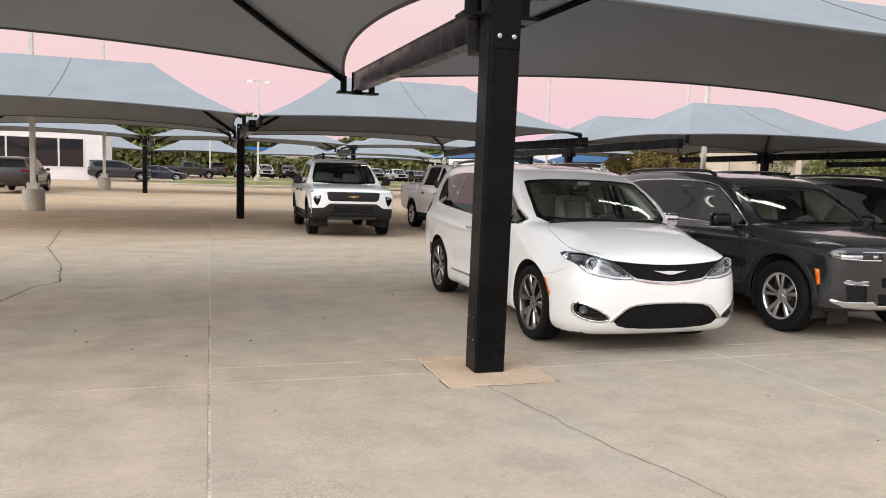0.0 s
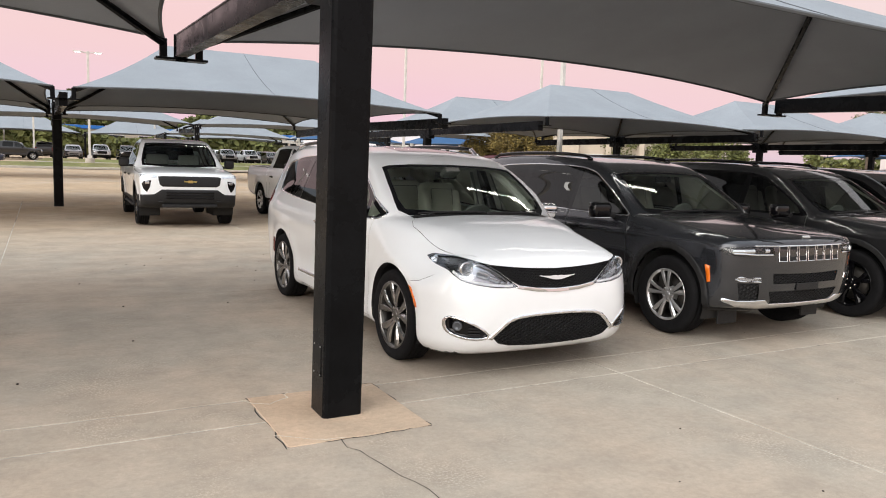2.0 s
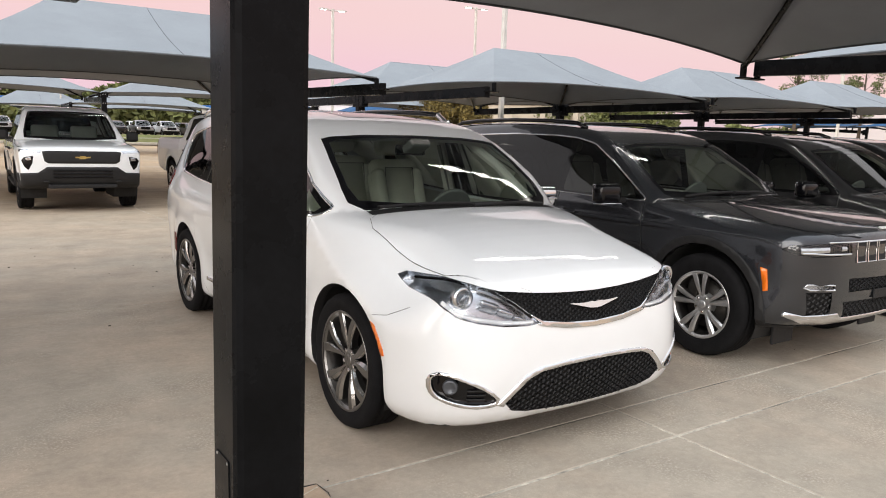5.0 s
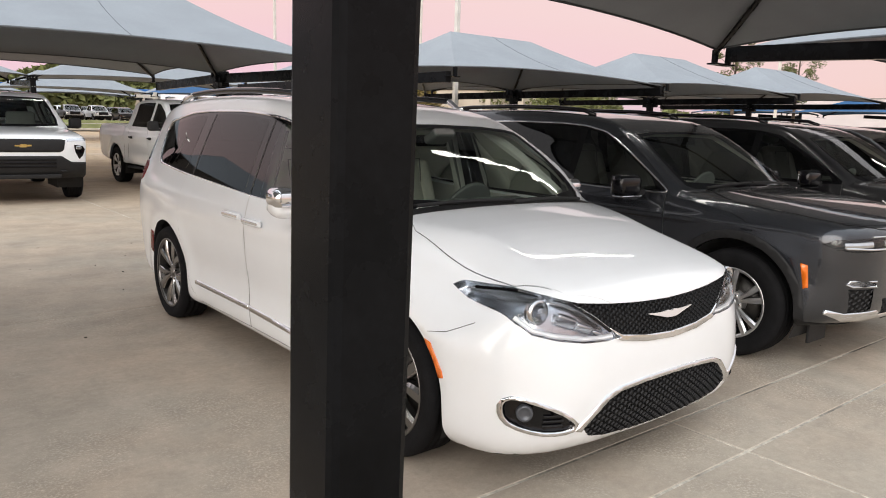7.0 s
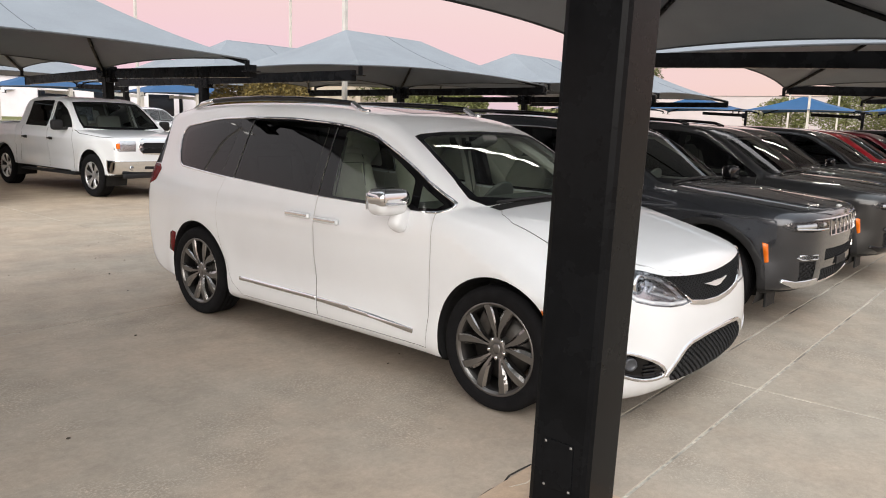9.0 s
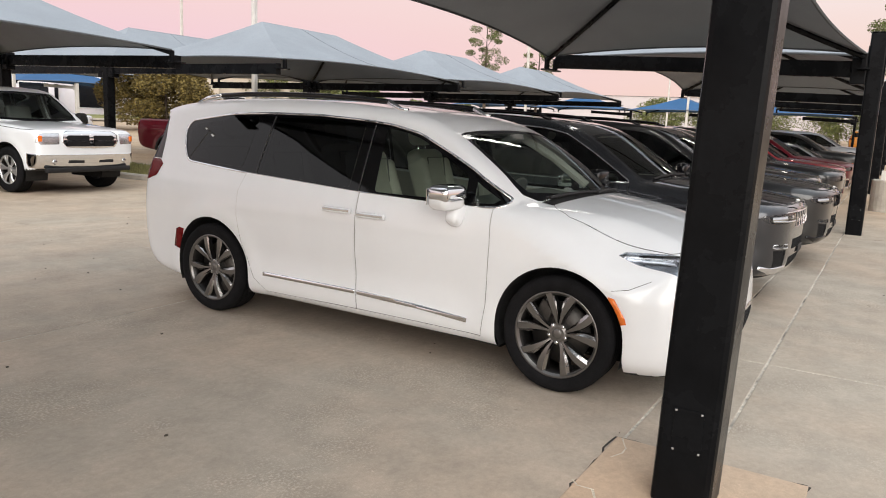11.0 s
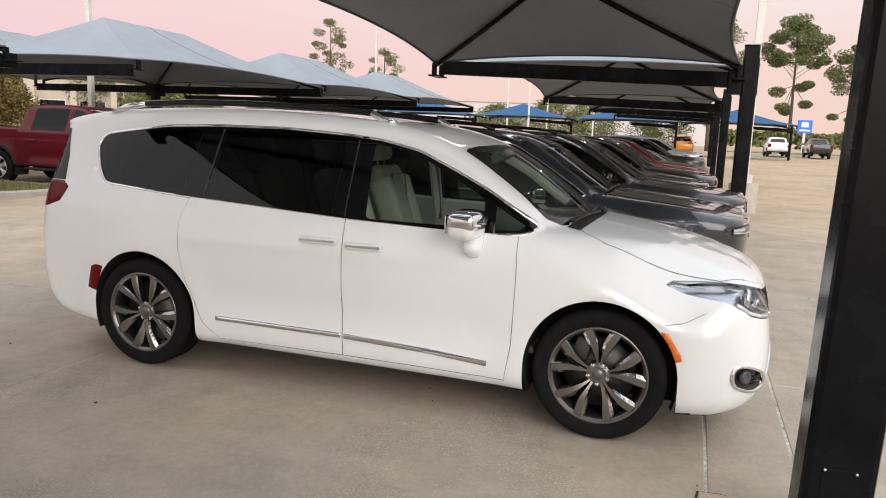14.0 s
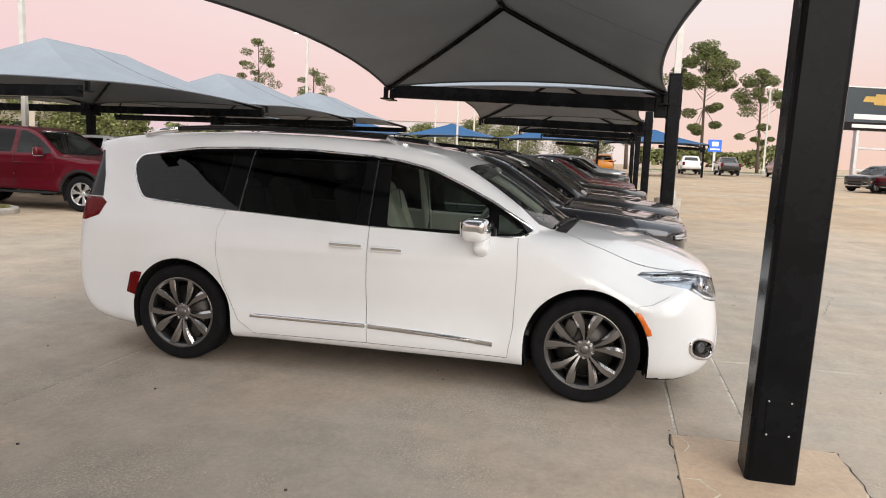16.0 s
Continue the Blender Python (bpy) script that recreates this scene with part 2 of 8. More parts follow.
def tube(bm, pts, r, seg=8, closed=False, cap=True):
    """A round tube along pts; r may be a list of radii."""
    pts = [Vector(p) for p in pts]
    rings = []
    n = len(pts)
    up0 = Vector((0, 0, 1))
    for i, p in enumerate(pts):
        a = pts[(i - 1) % n] if (closed or i) else p
        b = pts[(i + 1) % n] if (closed or i < n - 1) else p
        d = (b - a).normalized()
        s = d.cross(up0)
        if s.length < 1e-3:
            s = d.cross(Vector((1, 0, 0)))
        s.normalize()
        u = s.cross(d)
        rr = r[i] if isinstance(r, (list, tuple)) else r
        rings.append([bm.verts.new(p + rr * (math.cos(k * math.tau / seg) * s + math.sin(k * math.tau / seg) * u)) for k in range(seg)])
    for i in range(n if closed else n - 1):
        A, B = rings[i], rings[(i + 1) % n]
        for k in range(seg):
            bm.faces.new((A[k], A[(k + 1) % seg], B[(k + 1) % seg], B[k]))
    if cap and not closed:
        bm.faces.new(list(reversed(rings[0])))
        bm.faces.new(rings[-1])
    return bm


def tb(pts, r, seg=8, closed=False):
    return tube(bmesh.new(), pts, r, seg, closed)


def lathe(bm, prof, seg=24, axis="z", m=None, caps=True):
    """Turns the profile [(radius, height)] about an axis."""
    rings = []
    for r, h in prof:
        ring = []
        for k in range(seg):
            a = k * math.tau / seg
            p = Vector((r * math.cos(a), r * math.sin(a), h))
            if axis == "x":
                p = Vector((h, p.x, p.y))
            elif axis == "y":
                p = Vector((p.x, h, p.y))
            ring.append(bm.verts.new(m @ p if m else p))
        rings.append(ring)
    for A, B in zip(rings, rings[1:]):
        for k in range(seg):
            bm.faces.new((A[k], A[(k + 1) % seg], B[(k + 1) % seg], B[k]))
    for ring in (rings[0], rings[-1]) if caps else ():
        bm.faces.new(ring)
    bmesh.ops.recalc_face_normals(bm, faces=bm.faces)
    return bm


# ---- ground ----
def grid_sheet(name, xs, ys, dz, material):
    bm = bmesh.new()
    vs = [[bm.verts.new((x, y, gz(x, y) + dz(x, y))) for x in xs] for y in ys]
    for j in range(len(ys) - 1):
        for i in range(len(xs) - 1):
            bm.faces.new((vs[j][i], vs[j][i + 1], vs[j + 1][i + 1], vs[j + 1][i]))
    return mesh_ob(name, bm, material)


def spread(lo, hi, near_lo, near_hi, step, far):
    out, v = [], near_lo
    while v <= near_hi + 1e-6:
        out.append(v)
        v += step
    a, s = near_lo, step
    while a > lo:
        s *= far
        a -= s
        out.insert(0, a)
    a, s = out[-1], step
    while a < hi:
        s *= far
        a += s
        out.append(a)
    return out


SX0, SX1, SY0, SY1 = -22.2, 50.6, -14.77, 21.85   # extent of the slabs that are laid one by one
ground = grid_sheet("ground", spread(-2500, 2500, -60, 120, 6, 1.5), spread(-2500, 2500, -60, 132, 6, 1.5),
                    lambda x, y: -0.05 if SX0 - 5 < x < SX1 + 5 and SY0 - 5 < y < SY1 + 5 else -0.02, M_SLAB)
tagged(ground, "worn beige concrete parking lot that reaches the horizon", "ground", kind="structure")


# ---- shade canopies ----
def edge_pt(c0, c1, u, inward, up):
    k = 4 * u * (1 - u)
    return Vector(c0).lerp(Vector(c1), u) + k * (Vector(inward) + Vector((0, 0, up)))


def panel(lower, upper, nu, nv, sag):
    """Cloth between a lower and an upper edge curve, pulled slightly hollow."""
    bm = bmesh.new()
    rows = []
    for j in range(nv + 1):
        v = j / nv
        rows.append([bm.verts.new(lower(i / nu).lerp(upper(i / nu), v) - Vector((0, 0, sag * 4 * v * (1 - v)))) for i in range(nu + 1)])
    for j in range(nv):
        for i in range(nu):
            bm.faces.new((rows[j][i], rows[j][i + 1], rows[j + 1][i + 1], rows[j + 1][i]))
    bmesh.ops.remove_doubles(bm, verts=bm.verts, dist=1e-4)
    return bm


def shade_canopy(x0, x1, y0, y1, zc, zr, inset, long_in=0.42, long_up=0.30, cloth=None, label="pale blue-grey hip-shaped shade cloth stretched between black steel arms", rear_up=None, strip_len=0.0, sag=0.10, end_in=0.30):
    """One bay of cloth: corners at height zc, ridge at zr, ends of the ridge inset from the arms."""
    g = gz((x0 + x1) / 2, (y0 + y1) / 2)
    cx, cy = (x0 + x1) / 2, (y0 + y1) / 2
    ob = thing("shade_canopy", pose(cx, cy, g), label, "shade canopy", "shade canopies over the lot")
    hx, hy = (x1 - x0) / 2, (y1 - y0) / 2
    A, B, C, D = (-hx, -hy, zc), (hx, -hy, zc), (hx, hy, zc), (-hx, hy, zc)
    R0, R1 = Vector((-hx + inset, 0, zr)), Vector((hx - inset, 0, zr))
    cloth = cloth or M_FABRIC
    edges = {"front_panel": (A, B, (0, long_in, 0), long_up, R0, R1), "end_panel": (B, C, (-end_in, 0, 0), 0.12, R1, R1),
             "rear_panel": (C, D, (0, -long_in, 0), long_up if rear_up is None else rear_up, R1, R0), "end_panel.001": (D, A, (end_in, 0, 0), 0.12, R0, R0)}
    for nm, (p, q, inn, up, t0, t1) in edges.items():
        low = lambda u, p=p, q=q, inn=inn, up=up: edge_pt(p, q, u, inn, up)
        top = lambda u, t0=t0, t1=t1: t0.lerp(t1, u)
        part(nm.split(".")[0], panel(low, top, 20, 8, sag), cloth, ob, smooth=True)
        part("hem_cable", tb([low(i / 20) for i in range(21)], 0.022, 6), M_HEM, ob, "dark hem with a steel cable inside")
    for c, r in ((A, R0), (B, R1), (C, R1), (D, R0)):
        part("hip_rib", tb([Vector(c) + Vector((0, 0, -0.12))] + [Vector(c).lerp(r, k / 8) - Vector((0, 0, 0.075 + sag * k / 2 * (1 - k / 8))) for k in range(9)], 0.045, 8), M_STEEL, ob, "black steel tube")
        bm = bx((0, 0, -0.13), (0.09, 0.09, 0.24), 0.012)
        box(bm, (-0.10 if c[0] < 0 else 0.10, 0, -0.26), (0.40, 0.20, 0.030), None, 0.008)
        bmesh.ops.translate(bm, verts=bm.verts, vec=c)
        part("corner_bracket", bm, M_STEEL, ob, "black steel corner post")
    if strip_len:       # a lit tube lamp hung under the ridge
        h = strip_len / 2
        z = zr - 0.27
        c = -0.18 * strip_len
        bm = bx((c, -0.27, z + 0.045), (2 * h + 0.06, 0.13, 0.02), 0.004)
        for k in (-1, 1):
            box(bm, (c, -0.27 + k * 0.06, z + 0.01), (2 * h + 0.06, 0.01, 0.09))
        for k in (-1, 1):
            tube(bm, [(c + k * h * 0.8, -0.27, z + 0.05), (c + k * h * 0.8, -0.05, zr - 0.06)], 0.008, 6)
        lamp = part("strip_light", bm, M_STEEL, ob, "slim black strip light under the ridge")
        part("diffuser", bx((c, -0.27, z + 0.018), (2 * h, 0.100, 0.022), 0.006), M_LED, lamp, "lit white diffuser")
    part("ridge_tube", tb([R0 + Vector((0, 0, -0.05)), R1 + Vector((0, 0, -0.05))], 0.045, 8), M_STEEL, ob)
    part("seam", tb([edge_pt(A, B, 0.5, (0, long_in, 0), long_up).lerp((R0 + R1) / 2, k / 8) + Vector((0, 0, 0.004 - sag * 4 * k / 8 * (1 - k / 8))) for k in range(9)], 0.006, 4), M_HEM, ob)
    return ob


def canopy_support(x, y, arms, zpost=3.45, zarm=2.70, w=0.26, lean=0.0, rise=0.18, label="black square steel post with a long cantilevered arm", steel=None):
    """A square tube post; arms: lengths along +y or -y of the beams that carry the cloth."""
    g = gz(x, y)
    st_ = steel or M_STEEL
    ob = thing("canopy_support", pose(x, y, g), label, "canopy support", "canopy supports of the lot")
    po = part("post", bx((0, 0, zpost / 2 - 0.01), (w, w, zpost + 0.02), 0.028), st_, ob, smooth=False)
    po.rotation_euler.x = radians(lean)
    part("post_cap", bx((0, -zpost * math.tan(radians(lean)), zpost + 0.004), (w + 0.012, w + 0.012, 0.012), 0.003), st_, ob)
    for a in arms:
        s = 1 if a > 0 else -1
        tilt = Matrix.Rotation(s * math.atan2(rise, abs(a)), 4, "X")
        m = Matrix.Translation((0, s * w / 2, zarm + 0.14)) @ tilt
        L = abs(a) - w / 2
        # a boxed beam with flanges that stand proud above and below
        half = [(0.075, 0.137), (0.075, 0.123), (0.066, 0.123), (0.066, -0.123), (0.075, -0.123), (0.075, -0.137)]
        prof = half + [(-a_, b_) for a_, b_ in reversed(half)]
        bm = bmesh.new()
        e0, e1 = [[bm.verts.new((a_, y_, b_)) for a_, b_ in prof] for y_ in (0.0, s * L)]
        for k in range(12):
            bm.faces.new((e0[k], e0[(k + 1) % 12], e1[(k + 1) % 12], e1[k]))
        bm.faces.new(e0)
        bm.faces.new(e1)
        bmesh.ops.recalc_face_normals(bm, faces=bm.faces)
        bmesh.ops.transform(bm, matrix=m, verts=bm.verts)
        arm_ = part("arm", bm, st_, ob, "black steel cantilever beam")
        bm = bx((0, s * (L + 0.006), 0), (0.17, 0.012, 0.29))
        bmesh.ops.transform(bm, matrix=m, verts=bm.verts)
        part("end_plate", bm, st_, arm_)
        bm = bx((0, s * (w / 2 + 0.12), zarm + 0.12), (w - 0.02, 0.24, 0.46), 0.02)
        part("gusset", bm, st_, ob)
    # bolted splice plate round the head of the post
    for sx, sy in ((0, -1), (0, 1)):
        tl = math.tan(radians(lean))
        part("splice_plate", bx((sx * (w / 2 + 0.006), sy * (w / 2 + 0.006) - (zarm + 0.20) * tl, zarm + 0.20), (w - 0.03, 0.014, 0.66), 0.004, Matrix.Rotation(radians(lean), 4, "X")), st_, ob)
        for bxp in (-0.06, 0.06):
            for bz in (zarm - 0.04, zarm + 0.42):
                bm = lathe(bmesh.new(), [(0.019, 0), (0.019, 0.010), (0.012, 0.014), (0.012, 0.022)], 8, "y")
                if sy < 0:
                    bmesh.ops.scale(bm, vec=(1, -1, 1), verts=bm.verts)
                    bmesh.ops.reverse_faces(bm, faces=bm.faces)
                bmesh.ops.translate(bm, verts=bm.verts, vec=(bxp, sy * (w / 2 + 0.012) - bz * tl, bz))
                part("bolt", bm, M_GALV, ob, "galvanised bolt head")
    for sx in (-1,):
        part("hand_hole_cover", bx((sx * (w / 2 + 0.002), -0.01, 0.36), (0.004, 0.13, 0.20), 0.001), st_, ob)
        for dy, dz in ((-0.055, 0.09), (0.055, 0.09), (-0.055, -0.09), (0.055, -0.09)):
            part("screw", bx((sx * (w / 2 + 0.005), -0.01 + dy, 0.36 + dz), (0.004, 0.010, 0.010), 0.002), M_GALV, ob)
    return ob


ROW_A = [-1.83 + 11.5 * k for k in range(-1, 5)]
for x in ROW_A:
    canopy_support(x, -1.03 if x < 0 else -1.20, [5.85], lean=1.5 if x < 0 else 0.0)
for a, b in zip(ROW_A, ROW_A[1:]):
    shade_canopy(a + 0.22, b - 0.22, -1.02, 4.78, 3.10, 4.25, 2.75, 0.34, 0.04, rear_up=0.25, strip_len=3.3, sag=0.03)
# second row: posts with arms to one or both sides
ROW_B = [-12.2, -3.0, 6.25, 9.43, 18.83, 28.2, 37.6]
for x in ROW_B:
    canopy_support(x, 19.6, [5.9, -7.2], 3.05, 2.70, rise=0.0 if x > 9 else -0.10)
for a, b in zip(ROW_B, ROW_B[1:]):
    if b - a < 5:       # the island parts the row here
        continue
    cut = 2.35 if a < 5 else 2.7
    shade_canopy(a + 0.2, b - 0.2, 19.75, 25.4, 3.12, 4.5, cut, 0.26, 0.16, end_in=0.12)
    shade_canopy(a + 0.2, b - 0.2, 12.35, 19.45, 3.12 if a > 5 else 3.0, 4.55, cut, 0.26, 0.16, strip_len=2.3, end_in=0.12)
# third row, farther back
ROW_C = [-32.0, -19.8, -7.6, 4.6, 16.8, 29.0]
for x in ROW_C:
    canopy_support(x, 39.5, [5.9], 3.05, 2.75)
for a, b in zip(ROW_C, ROW_C[1:]):
    shade_canopy(a + 0.2, b - 0.2, 39.6, 45.3, 3.25, 4.9, 3.6, 0.3, 0.2)

# ---- vehicle bodies: a smooth solid from a side profile and cross-sections, cut into panels ----
def curve_fn(keys):
    """A smooth function through (t, value) keys."""
    t = np.array([k[0] for k in keys], float)
    v = np.array([k[1] for k in keys], float)
    d = np.diff(v) / np.diff(t)
    m = np.concatenate([[d[0]], (d[1:] + d[:-1]) / 2, [d[-1]]])
    flat = np.concatenate([[False], d[1:] * d[:-1] <= 0, [False]])
    m[flat] = 0
    for i in range(len(d)):
        lim = 3 * abs(d[i])
        m[i], m[i + 1] = np.clip(m[i], -lim, lim), np.clip(m[i + 1], -lim, lim)

    def f(x):
        x = np.clip(x, t[0], t[-1])
        i = np.clip(np.searchsorted(t, x) - 1, 0, len(t) - 2)
        h = t[i + 1] - t[i]
        s = (x - t[i]) / h
        s2, s3 = s * s, s * s * s
        return (2 * s3 - 3 * s2 + 1) * v[i] + (s3 - 2 * s2 + s) * h * m[i] + (3 * s2 - 2 * s3) * v[i + 1] + (s3 - s2) * h * m[i + 1]
    return f


def smooth_poly(pts, n=3):
    """A closed outline rounded by corner cutting; a point with a third value 1 stays sharp."""
    p = [(a[0], a[1], len(a) > 2 and a[2]) for a in pts]
    for _ in range(n):
        q = []
        for i, b in enumerate(p):
            a, c = p[i - 1], p[(i + 1) % len(p)]
            if b[2]:
                q.append(b)
            else:
                q.append((b[0] * 0.75 + a[0] * 0.25, b[1] * 0.75 + a[1] * 0.25, 0))
                q.append((b[0] * 0.75 + c[0] * 0.25, b[1] * 0.75 + c[1] * 0.25, 0))
        p = q
    return [(a, b) for a, b, _ in p]


def round_poly(pts, r):
    """A closed outline with its corners rounded by about r."""
    out = []
    n = len(pts)
    for i in range(n):
        a, b, c = np.array(pts[i - 1], float), np.array(pts[i], float), np.array(pts[(i + 1) % n], float)
        da, dc = a - b, c - b
        la, lc = np.hypot(*da), np.hypot(*dc)
        k = min(r, 0.45 * la, 0.45 * lc)
        p, q = b + da / la * k, b + dc / lc * k
        for t in (0.0, 0.33, 0.67, 1.0):
            w = (1 - t) ** 2 * p + 2 * t * (1 - t) * b + t * t * q
            out.append((float(w[0]), float(w[1])))
    return out


def poly_sdf(poly, y, z):
    """Signed distance of the points (y, z) to a closed outline, negative inside."""
    d = np.full(y.shape, 1e9)
    inside = np.zeros(y.shape, bool)
    n = len(poly)
    for i in range(n):
        (ay, az), (by, bz) = poly[i], poly[(i + 1) % n]
        ey, ez = by - ay, bz - az
        wy, wz = y - ay, z - az
        t = np.clip((wy * ey + wz * ez) / (ey * ey + ez * ez + 1e-12), 0, 1)
        d = np.minimum(d, (wy - t * ey) ** 2 + (wz - t * ez) ** 2)
        if az != bz:
            inside ^= ((az > z) != (bz > z)) & (y < (bz - az) * 0 + ay + (z - az) * ey / ez)
    d = np.sqrt(d)
    return np.where(inside, -d, d)


def smax(a, b, k):
    h = np.maximum(k - np.abs(a - b), 0) / k
    return np.maximum(a, b) + h * h * k * 0.25


def body_field(s):
    """The field of a body from its description s: negative inside."""
    prof = smooth_poly(s["profile"], s.get("smooth", 2))
    wz = curve_fn(s["section"])                      # half width by height, amidships
    plan = curve_fn(s["plan"])                       # change of half width along the length
    taper = curve_fn(s["taper"])                     # how far the greenhouse's slope follows along the length
    belt = s["belt"]
    bowf, bowr, mid = s["bow_front"], s["bow_rear"], s["mid"]
    crown, k = s["crown"], s["round"]
    hw = s["half"]
    lines = s.get("lines", [])
    zsh, ssh = (curve_fn(s["shoulder"]), curve_fn(s["slope"])) if "shoulder" in s else (None, None)

    gy, gz_ = np.arange(-2.2, 6.6, 0.02), np.arange(-0.4, 2.6, 0.02)
    A, B = np.meshgrid(gy, gz_, indexing="ij")
    table = poly_sdf(prof, A, B)

    def profile_at(y, z):
        if len(y) < 80000:
            return poly_sdf(prof, y, z)
        u, v = np.clip((y + 2.2) / 0.02, 0, len(gy) - 2), np.clip((z + 0.4) / 0.02, 0, len(gz_) - 2)
        i, j = u.astype(int), v.astype(int)
        u, v = u - i, v - j
        return (table[i, j] * (1 - u) + table[i + 1, j] * u) * (1 - v) + (table[i, j + 1] * (1 - u) + table[i + 1, j + 1] * u) * v

    def F(p):
        x, y, z = np.abs(p[:, 0]), p[:, 1], p[:, 2]
        q = x / hw
        f = np.clip((mid - y) / 1.2, 0, 1)
        r = np.clip((y - mid) / 1.2, 0, 1)
        low = np.clip((1.15 * belt - z) / (0.25 * belt), 0, 1)
        yy = y - f * (bowf[0] * q ** 2 + low * bowf[1] * np.clip((q - 0.5) / 0.5, 0, 2) ** 3) + r * (bowr[0] * q ** 2 + bowr[1] * np.clip((q - 0.5) / 0.5, 0, 2) ** 3)
        up = np.clip((z - 0.5 * belt) / (0.5 * belt), 0, 1)
        zz = z + up * crown * q ** 2.2
        a = profile_at(yy, zz)
        w = wz(z)
        extra = plan(y)
        above = np.clip((z - belt) / 0.5, 0, 1)
        w = w + extra + above * taper(y)
        for y0, y1, zc, h, amp in lines:             # raised or hollow lines along the side
            w = w + amp * np.exp(-((z - zc) / h) ** 2) * np.clip((y - y0) / 0.25, 0, 1) * np.clip((y1 - y) / 0.25, 0, 1)
        for cy, cz, rad, amp in s.get("arches", []):   # swollen wheel arches
            w = w + amp * np.exp(-((np.hypot(y - cy, z - cz) - rad) / 0.10) ** 2) * (z > 0)
        if zsh is not None:                           # fenders that round in towards the bonnet
            d = np.clip(z - zsh(y), 0, 1)
            w = w - ssh(y) * d * d / (d + 0.06)
        b = (x - w) * 0.97
        kk = k[0] + (k[1] - k[0]) * np.clip((mid - 1.0 - y) / 0.8, 0, 1) * np.clip(low, 0, 1)
        return smax(a, b, kk)
    return F


VAN = dict(
    profile=[(-0.60, 0.17), (-0.78, 0.18), (-0.885, 0.25), (-0.925, 0.36), (-0.935, 0.48), (-0.925, 0.62), (-0.905, 0.74), (-0.885, 0.825), (-0.862, 0.893), (-0.80, 0.946),
             (-0.62, 1.013), (-0.30, 1.105), (0.0, 1.152), (0.14, 1.172), (0.22, 1.187, 1), (0.46, 1.36), (0.72, 1.52), (0.95, 1.635), (1.16, 1.705), (1.45, 1.75), (1.95, 1.785), (2.45, 1.80),
             (2.9, 1.80), (3.4, 1.782), (3.8, 1.745), (4.08, 1.70), (4.14, 1.665), (4.06, 1.60), (4.10, 1.38), (4.16, 1.20), (4.19, 1.0), (4.21, 0.75), (4.21, 0.52), (4.15, 0.36), (4.0, 0.25), (3.5, 0.20), (1.5, 0.20)],
    section=[(0.10, 0.84), (0.20, 0.905), (0.27, 0.945), (0.34, 0.957), (0.50, 0.962), (0.66, 0.974), (0.82, 0.985), (0.96, 0.982), (1.06, 0.966), (1.14, 0.940), (1.24, 0.905), (1.40, 0.845), (1.55, 0.785), (1.66, 0.735), (1.74, 0.69), (1.85, 0.62)],
    plan=[(-1.0, -0.03), (-0.75, -0.02), (-0.45, -0.008), (0.0, 0.0), (0.5, 0.0), (1.2, 0.0), (2.6, 0.0), (3.1, -0.006), (3.5, -0.022), (3.85, -0.055), (4.1, -0.10), (4.3, -0.16)],
    taper=[(-0.5, 0.0), (0.2, 0.0), (0.6, 0.0), (1.6, 0.0), (3.0, 0.0), (3.6, -0.02), (4.1, -0.05)],
    belt=1.14, bow_front=(0.10, 0.26), bow_rear=(0.10, 0.10), mid=1.6, crown=0.055, round=(0.07, 0.09), half=0.95, smooth=2,
    lines=[(0.6, 3.0, 0.92, 0.05, 0.006), (0.45, 2.8, 0.56, 0.10, -0.008)],
    shoulder=[(-0.9, 0.62), (-0.37, 0.68), (0.0, 0.84), (0.4, 1.0)], slope=[(-0.9, 1.0), (-0.37, 1.0), (0.0, 0.8), (0.35, 0.3), (0.6, 0.0)],
    arches=[(0.0, 0.37, 0.47, 0.014), (3.089, 0.37, 0.47, 0.014)],
)

